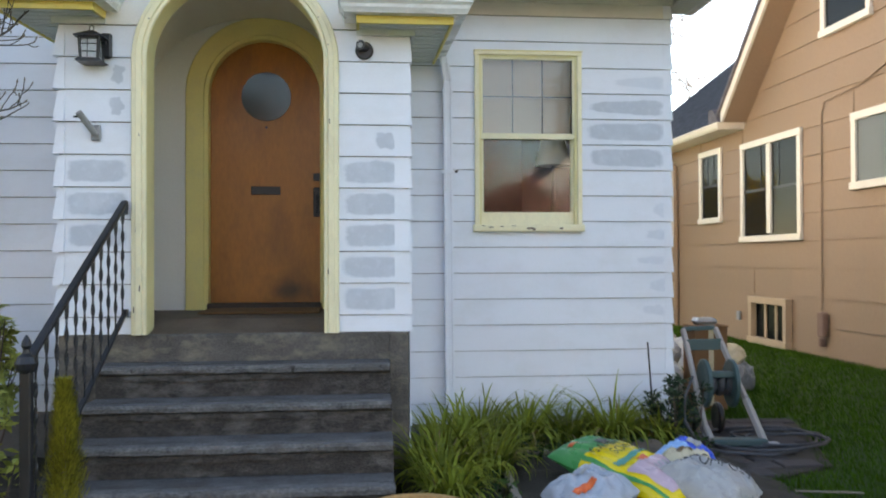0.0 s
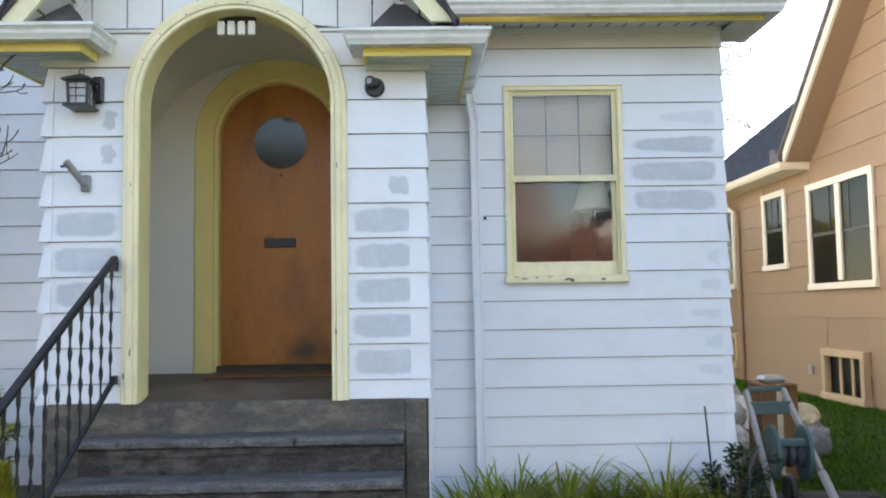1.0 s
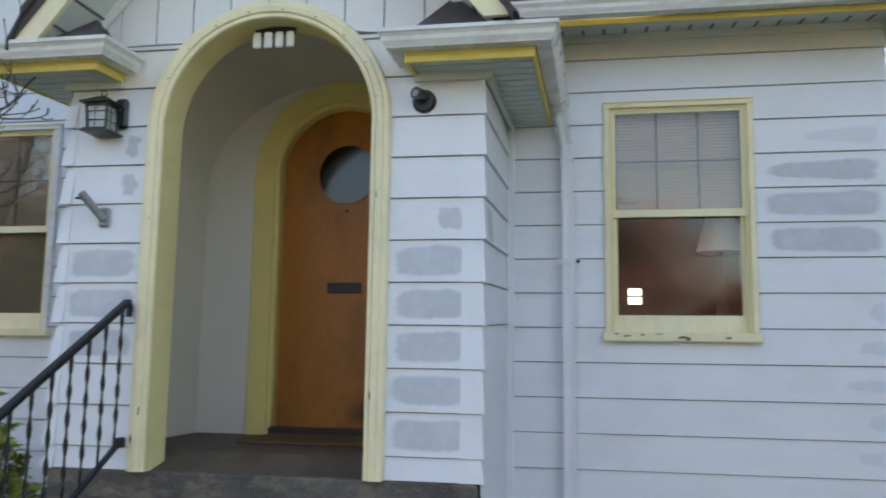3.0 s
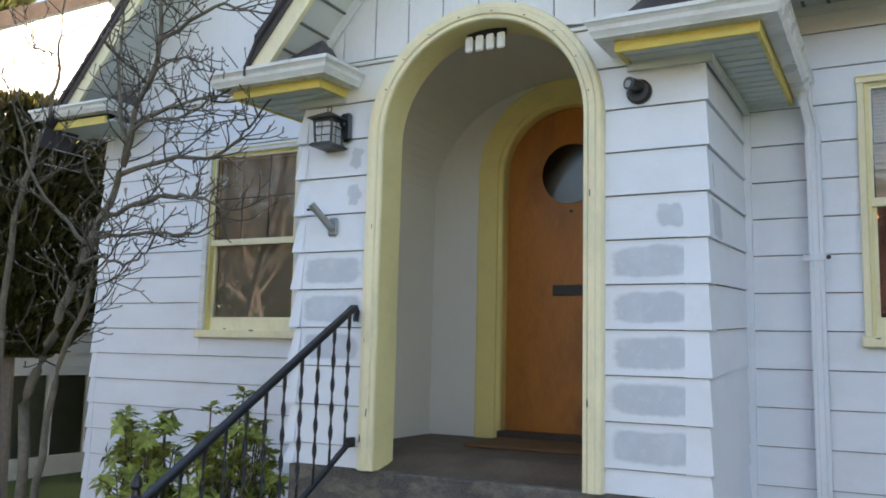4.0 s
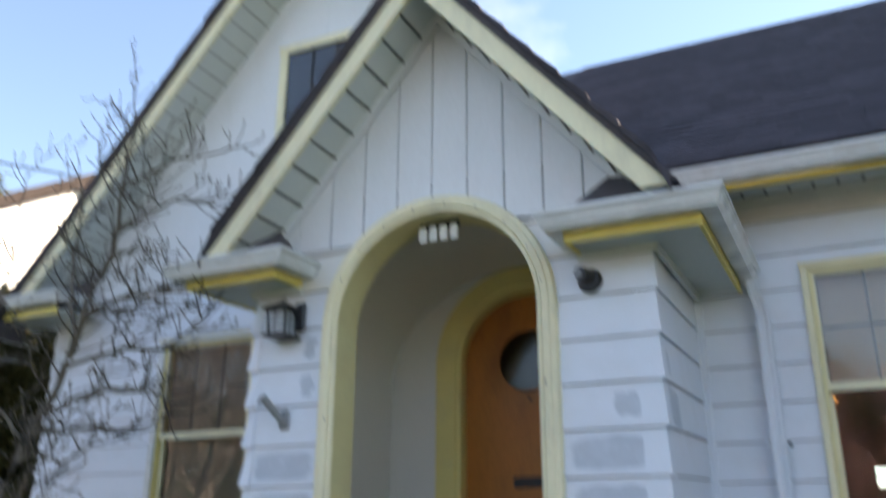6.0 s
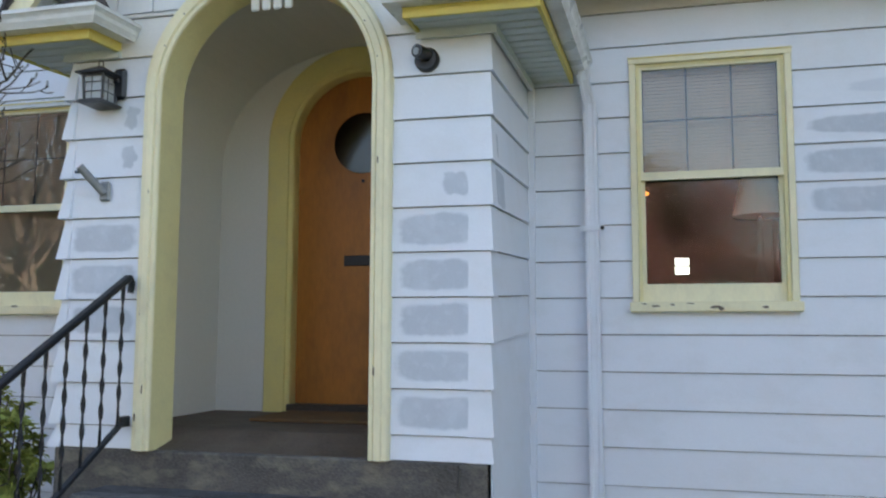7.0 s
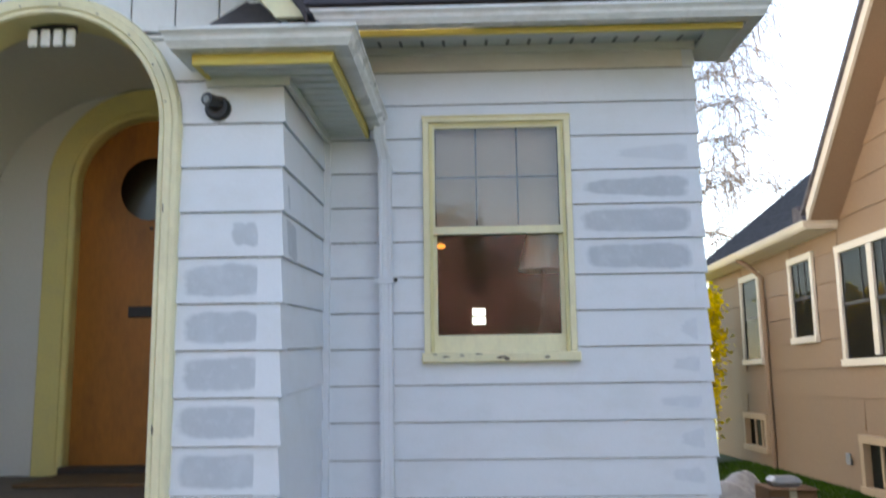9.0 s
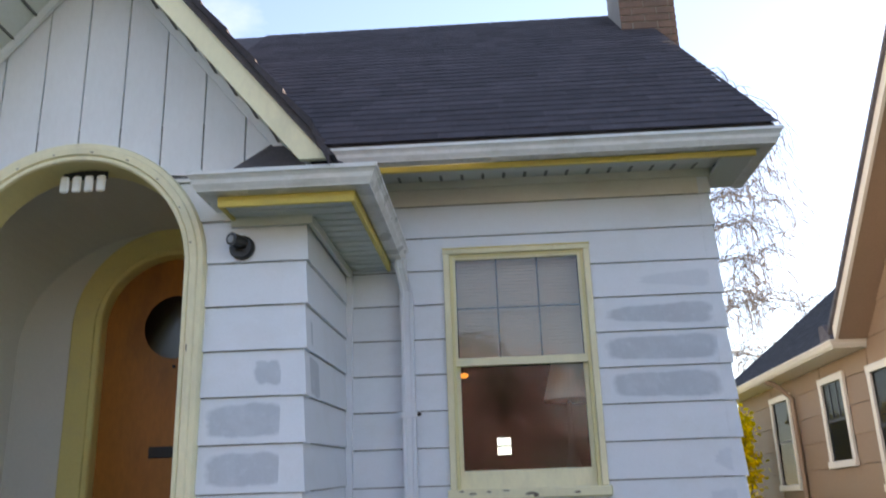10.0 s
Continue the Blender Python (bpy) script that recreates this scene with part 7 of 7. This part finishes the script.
def bag(name, label, m, lx, ly, h, seed, zones, panels=(), words=()):
    """A filled sack. zones: (u from, u to, material) bands; panels: (u0, u1, v0, v1, material) prints that follow its top."""
    th = tagged(empty(name), label, "bag", "garden bags on the bed")
    th.matrix_world = m
    z = pillow_fn(lx, ly, h, seed)
    n = 44
    V, F, M = [], [], []
    mats = [q[2] for q in zones]
    for side in (1, -1):
        base = len(V)
        for i in range(n + 1):
            for j in range(n + 1):
                u, v = -1 + 2 * i / n, -1 + 2 * j / n
                k = 1 - 0.07 * (u * u) * (v * v) + 0.03 * noise.noise(Vector((u * 3 + seed, v * 3, 0)))
                V.append((u * lx / 2 * k, v * ly / 2 * k, z(u, v, side)))
        for i in range(n):
            for j in range(n):
                a = base + i * (n + 1) + j
                q = (a, a + n + 1, a + n + 2, a + 1)
                F.append(q if side > 0 else q[::-1])
                uc = -1 + 2 * (i + 0.5) / n
                M.append(next((k for k, zz in enumerate(zones) if zz[0] <= uc < zz[1]), len(zones) - 1))
    body = raw("sack", V, F, mats[0], th)
    for mm in mats[1:]:
        body.data.materials.append(mm)
    for poly, k in zip(body.data.polygons, M):
        poly.material_index = k
        poly.use_smooth = True
    for u0, u1, v0, v1, mm in panels:
        V, F = [], []
        a, b = 22, 22
        for i in range(a + 1):
            for j in range(b + 1):
                u, v = u0 + (u1 - u0) * i / a, v0 + (v1 - v0) * j / b
                k = 1 - 0.07 * (u * u) * (v * v) + 0.03 * noise.noise(Vector((u * 3 + seed, v * 3, 0)))
                V.append((u * lx / 2 * k, v * ly / 2 * k, z(u, v) + 0.005))
        for i in range(a):
            for j in range(b):
                q = i * (b + 1) + j
                F.append((q, q + b + 1, q + b + 2, q + 1))
        o = raw("print", V, F, mm, th)
        for poly in o.data.polygons:
            poly.use_smooth = True
    for text, u, v, size, turn, mm in words:
        cu = bpy.data.curves.new("lettering", "FONT")
        cu.body, cu.size, cu.align_x = text, size, "CENTER"
        tmp = new("lettering_tmp", cu)
        bpy.context.view_layer.update()
        me = bpy.data.meshes.new_from_object(tmp.evaluated_get(bpy.context.evaluated_depsgraph_get()))
        bpy.data.objects.remove(tmp)
        ca, sa = math.cos(turn), math.sin(turn)
        for vv in me.vertices:
            x, y = vv.co.x * ca - vv.co.y * sa + u * lx / 2, vv.co.x * sa + vv.co.y * ca + v * ly / 2
            vv.co = (x, y, z(max(-1, min(1, 2 * x / lx)), max(-1, min(1, 2 * y / ly))) + 0.024)
        me.materials.clear()
        me.materials.append(mm)
        o = new("lettering", me)
        o.parent = th
    return th


def plastic(name, c, r=0.28):
    return mat(name, c, r, var=0.05, scale=8, fine=60, bump=0.08)


PGREEN, PYEL, PWHITE, PBLUE = plastic("green bag film", (0.03, 0.28, 0.08)), plastic("yellow bag film", (0.82, 0.60, 0.015)), plastic("white bag film", (0.37, 0.375, 0.375)), plastic("blue bag film", (0.03, 0.11, 0.62))
PSKY, PGREY, PORANGE, PDARK = plastic("pale blue bag film", (0.26, 0.50, 0.82)), plastic("blue-grey bag film", (0.36, 0.41, 0.48)), plastic("orange print", (0.75, 0.13, 0.03)), plastic("dark print", (0.03, 0.03, 0.035))
PBEIGE, PTEAL, PPINK = plastic("beige bag film", (0.58, 0.50, 0.34)), plastic("teal print", (0.06, 0.30, 0.24)), plastic("flower picture print", (0.55, 0.40, 0.46))
PBROWN = plastic("brown print", (0.09, 0.07, 0.015))
bag("soil_bag", "full green and yellow garden soil bag on the bed", pose(1.36, 5.34, 0.13, 6, 9, -52), 0.96, 0.50, 0.20, 3,
    [(-1.1, -0.42, PGREEN), (-0.42, 1.1, PYEL)],
    [(-0.62, -0.44, 0.10, 0.62, PDARK), (-0.80, -0.70, -0.50, -0.20, PORANGE), (-0.02, 0.08, -0.62, 0.86, PTEAL), (0.20, 0.86, -0.62, 0.86, PPINK), (0.12, 0.22, -0.1, 0.25, PORANGE), (0.34, 0.80, 0.05, 0.7, PWHITE), (-0.44, 0.95, -0.86, -0.76, PGREEN)],
    [("GARDEN", -0.26, 0.02, 0.09, 1.5708, PBROWN), ("SOIL", -0.07, 0.02, 0.09, 1.5708, PBROWN)])
bag("mulch_bag", "crumpled pale grey-blue bag with an orange stripe", pose(1.03, 5.00, 0.09, 6, -10, 30), 0.46, 0.40, 0.22, 5,
    [(-1.1, 1.1, PGREY)], [(-0.75, -0.1, -0.45, -0.2, PORANGE), (-0.3, 0.3, 0.25, 0.4, PWHITE)])
bag("blue_bag", "blue and pale blue crumpled plastic bag", pose(1.84, 5.66, 0.10, 20, -14, 30), 0.36, 0.30, 0.24, 7,
    [(-1.1, 0.1, PSKY), (0.1, 1.1, PBLUE)], [(0.3, 0.7, -0.3, 0.3, PWHITE)])
bag("beige_bag", "open beige sack with a torn top", pose(1.76, 5.38, 0.10, -8, 10, -25), 0.38, 0.32, 0.26, 9, [(-1.1, 1.1, PBEIGE)], [(-0.5, 0.0, -0.4, 0.3, plastic("brown spill", (0.16, 0.09, 0.04)))])
bag("compost_bag", "slumped white compost bag with black lettering", pose(1.74, 5.06, 0.10, 2, 10, -55), 0.52, 0.46, 0.26, 11,
    [(-1.1, 1.1, PWHITE)], [(-0.95, -0.7, -0.3, 0.3, PDARK)], [("COMPOST", 0.22, 0.12, 0.078, 0.45, PDARK)])

# stone, plank, edging
rock = bmesh.new()
bmesh.ops.create_icosphere(rock, subdivisions=3, radius=1)
for v in rock.verts:
    v.co = Vector((v.co.x * 0.15, v.co.y * 0.10, v.co.z * 0.08)) * (1 + 0.25 * noise.noise(v.co * 2.0))
    v.co += Vector((1.72, 6.05, 0.08))
tagged(part("stone", rock, mat("brown-grey stone", (0.16, 0.12, 0.09), 0.9, var=0.3, scale=9), smooth=True), "rounded brown-grey stone in the bed", "stone")
PLANKM = mat("grey weathered wood", (0.26, 0.22, 0.18), 0.85, var=0.2, scale=8, stretch=(1, 6, 1))
tagged(part("plank", bar((0.62, 4.98, 0.05), (0.655, 5.62, 0.07), 0.05, 0.02), PLANKM), "short grey wooden board leaning in the bed", "board")
tagged(part("edging_board", bar((0.80, 6.24, 0.05), (1.40, 6.20, 0.05), 0.025, 0.03), PLANKM), "thin wooden edging strip across the bed", "edging")
tagged(part("stake", tube(bmesh.new(), [(1.98, 6.60, 0.0), (1.93, 6.62, 0.78)], 0.008, 6, 0.006), IRON), "thin dark plant stake by the wall", "stake")
tagged(part("stick", tube(bmesh.new(), [(2.40, 5.28, -0.01), (2.75, 5.12, 0.01)], 0.006, 5), PLANKM), "pale dry stick lying on the lawn", "stick")

# paving and hose beside the wall
PAVER = mat("dark brown paving", (0.05, 0.041, 0.04), 0.85, var=0.3, scale=5, fine=60, bump=0.5, piece=0.2)
paving = structure("paving_patch", prism(bmesh.new(), [(2.22, 5.62), (2.5, 5.66), (3.02, 5.93), (3.42, 7.0), (3.58, 7.6), (2.22, 7.6)], "z", -0.06, -0.028), SOIL, "dark paving stones beside the wall", "paving")
for i in range(6):
    for j in range(10):
        cx, cy = 2.36 + 0.30 * i + (0.13 if j % 2 else 0.0), 5.78 + 0.19 * j
        if cx < 2.30 + 0.22 or cx + 0.12 < 2.95 + 0.42 * (cy - 5.93):
            if cy > 5.74 + 0.45 * max(0, cx - 2.5):
                st = part("paving_stone", bx(-0.142, 0.142, -0.088, 0.088, -0.05, 0.0, 0.008), PAVER, paving)
                st.matrix_world = pose(cx, cy, -0.012 + 0.004 * math.sin(i * 3 + j * 5), math.sin(i * 2 + j), math.cos(i + j * 3), 4 * math.sin(i * 7 + j * 3))
hose = tagged(empty("garden_hose"), "dark grey garden hose coiled loosely on the ground", "hose")
HOSE = mat("dark rubber hose", (0.05, 0.055, 0.065), 0.5, var=0.2)
rnd = random.Random(5)
path = []
for k in range(170):
    a = k * 0.13
    rr = 0.33 + 0.13 * math.sin(k * 0.071) + 0.03 * math.sin(k * 0.31)
    path.append((2.92 + rr * 1.2 * math.cos(a) + 0.10 * math.sin(k * 0.047), 6.62 + rr * 0.95 * math.sin(a) + 0.14 * math.sin(k * 0.033), 0.005 + 0.012 * (k // 48) + 0.008 * math.sin(k * 0.2) ** 2))
part("coil", tube(bmesh.new(), path, 0.011, 6), HOSE, hose)
part("loose_end", tube(bmesh.new(), [(2.18, 6.35, 0.55), (2.08, 6.25, 0.42), (2.06, 6.2, 0.25), (2.15, 6.15, 0.08), (2.35, 6.2, 0.02), (2.7, 6.15, 0.0), (3.0, 6.3, 0.0)], 0.011, 6), HOSE, hose)

# hose reel cart
cart = tagged(empty("hose_cart"), "grey and teal plastic hose reel cart leaning on its feet", "hose cart")
CGREY, CTEAL = plastic("pale grey plastic", (0.36, 0.34, 0.33), 0.5), plastic("dark teal plastic", (0.04, 0.085, 0.088), 0.5)
TL, TR, BL, BR = (2.34, 6.95, 0.85), (2.60, 6.93, 0.86), (2.385, 6.62, 0.12), (2.70, 6.60, 0.34)
part("rail", bar(TL, BL, 0.035, 0.045), CGREY, cart)
part("rail", bar(TR, BR, 0.035, 0.045), CGREY, cart)
part("leg", bar(BR, (2.80, 6.47, 0.0), 0.05, 0.05), CGREY, cart)
part("leg", bar(BL, (2.40, 6.50, 0.0), 0.05, 0.05), CGREY, cart)
part("foot", bx(2.77, 2.90, 6.43, 6.50, -0.012, 0.025, 0.01), CGREY, cart)
part("handle_bar", bar(TL, TR, 0.03, 0.035), CTEAL, cart)
part("crossbar", bar(lerp(TL, BL, 0.17), lerp(TR, BR, 0.24), 0.02, 0.09), CTEAL, cart)
part("base_plate", bar((2.38, 6.50, 0.03), (2.80, 6.47, 0.03), 0.12, 0.05), CTEAL, cart)
for x, y in ((2.43, 6.74), (2.64, 6.72)):
    disc = part("reel_disc", lathe(bmesh.new(), [(0.05, -0.02), (0.17, -0.02), (0.19, -0.012), (0.19, 0.012), (0.17, 0.006), (0.05, 0.006)], 0, 0, 28), CTEAL, cart)
    disc.matrix_world = pose(x, y, 0.44, 0, 90, -6)
    wh = part("wheel", lathe(bmesh.new(), [(0.02, -0.02), (0.11, -0.025), (0.125, -0.012), (0.125, 0.012), (0.11, 0.025), (0.02, 0.02)], 0, 0, 24), BLACKP, cart)
    wh.matrix_world = pose(x + 0.02, y + 0.30, 0.115, 0, 90, -6)
dr = part("drum", lathe(bmesh.new(), [(0.07, 0.0), (0.07, 0.235)], 0, 0, 20), CTEAL, cart)
dr.matrix_world = pose(2.43, 6.74, 0.44, 0, 90, -5)
for k in range(3):
    w_ = part("hose_winding", lathe(bmesh.new(), [(0.085, 0.02 + 0.065 * k), (0.10, 0.035 + 0.065 * k), (0.10, 0.06 + 0.065 * k), (0.085, 0.075 + 0.065 * k)], 0, 0, 18), HOSE, cart)
    w_.matrix_world = pose(2.43, 6.74, 0.44, 0, 90, -5)
part("tray", bar((2.40, 6.66, 0.52), (2.66, 6.64, 0.52), 0.08, 0.05), CTEAL, cart)

# boxes and bags between the houses
carton = tagged(empty("cardboard_box"), "brown cardboard box standing on the grass", "box")
CARD = mat("brown cardboard", (0.21, 0.105, 0.045), 0.8, var=0.08, scale=6, fine=50, bump=0.1)
part("box_body", bx(2.94, 3.27, 8.20, 8.50, -0.05, 0.775, 0.006), CARD, carton)
part("flap", bar((2.94, 8.18, 0.765), (3.27, 8.18, 0.765), 0.05, 0.008), CARD, carton)
part("tape", bx(3.08, 3.13, 8.196, 8.199, 0.0, 0.775), PBEIGE, carton)
pk = tagged(empty("wrapped_package"), "white plastic wrapped package on the cardboard box", "package")
part("wrap", bx(2.99, 3.20, 8.24, 8.44, 0.776, 0.84, 0.028), PWHITE, pk)
RUBB, BRIGHT = plastic("grey rubbish film", (0.26, 0.28, 0.30)), plastic("bright white film", (0.62, 0.62, 0.60))
bag("rubbish_bag", "tied grey-white plastic rubbish bag on the grass", pose(3.86, 9.35, 0.10, 35, 15, 20), 0.38, 0.34, 0.38, 13, [(-1.1, 1.1, RUBB)])
bag("rubbish_bag", "pale torn plastic bag stacked above another bag", pose(3.84, 9.38, 0.33, 60, 25, 70), 0.27, 0.26, 0.26, 14, [(-1.1, 1.1, PBEIGE)])
bag("rubbish_bag", "white bag slumped beside the house corner", pose(2.86, 8.75, 0.14, 40, -15, 10), 0.42, 0.38, 0.40, 15, [(-1.1, 1.1, BRIGHT)])
bag("rubbish_bag", "white bag slumped on another white bag", pose(2.90, 8.95, 0.42, 50, 0, 50), 0.34, 0.32, 0.30, 16, [(-1.1, 1.1, BRIGHT)])
bucket = tagged(empty("bucket"), "white plastic bucket beside the cardboard box", "bucket")
part("pail", lathe(bmesh.new(), [(0.11, -0.05), (0.14, 0.28), (0.15, 0.285), (0.15, 0.31), (0.135, 0.31), (0.13, 0.2)], 3.40, 8.75, 22), PWHITE, bucket)
tarp = bmesh.new()
bmesh.ops.create_grid(tarp, x_segments=24, y_segments=18, size=1.0)
for v in tarp.verts:
    e = max(abs(v.co.x), abs(v.co.y))
    v.co = (3.75 + v.co.x * 0.75, 11.6 + v.co.y * 0.5, -0.06 + 0.62 * (1 - e ** 2.2) * (0.8 + 0.5 * noise.noise(Vector((v.co.x * 2, v.co.y * 2, 4)))))
tagged(part("tarp", tarp, PWHITE, smooth=True), "crumpled white sheet heaped on the grass", "tarp")
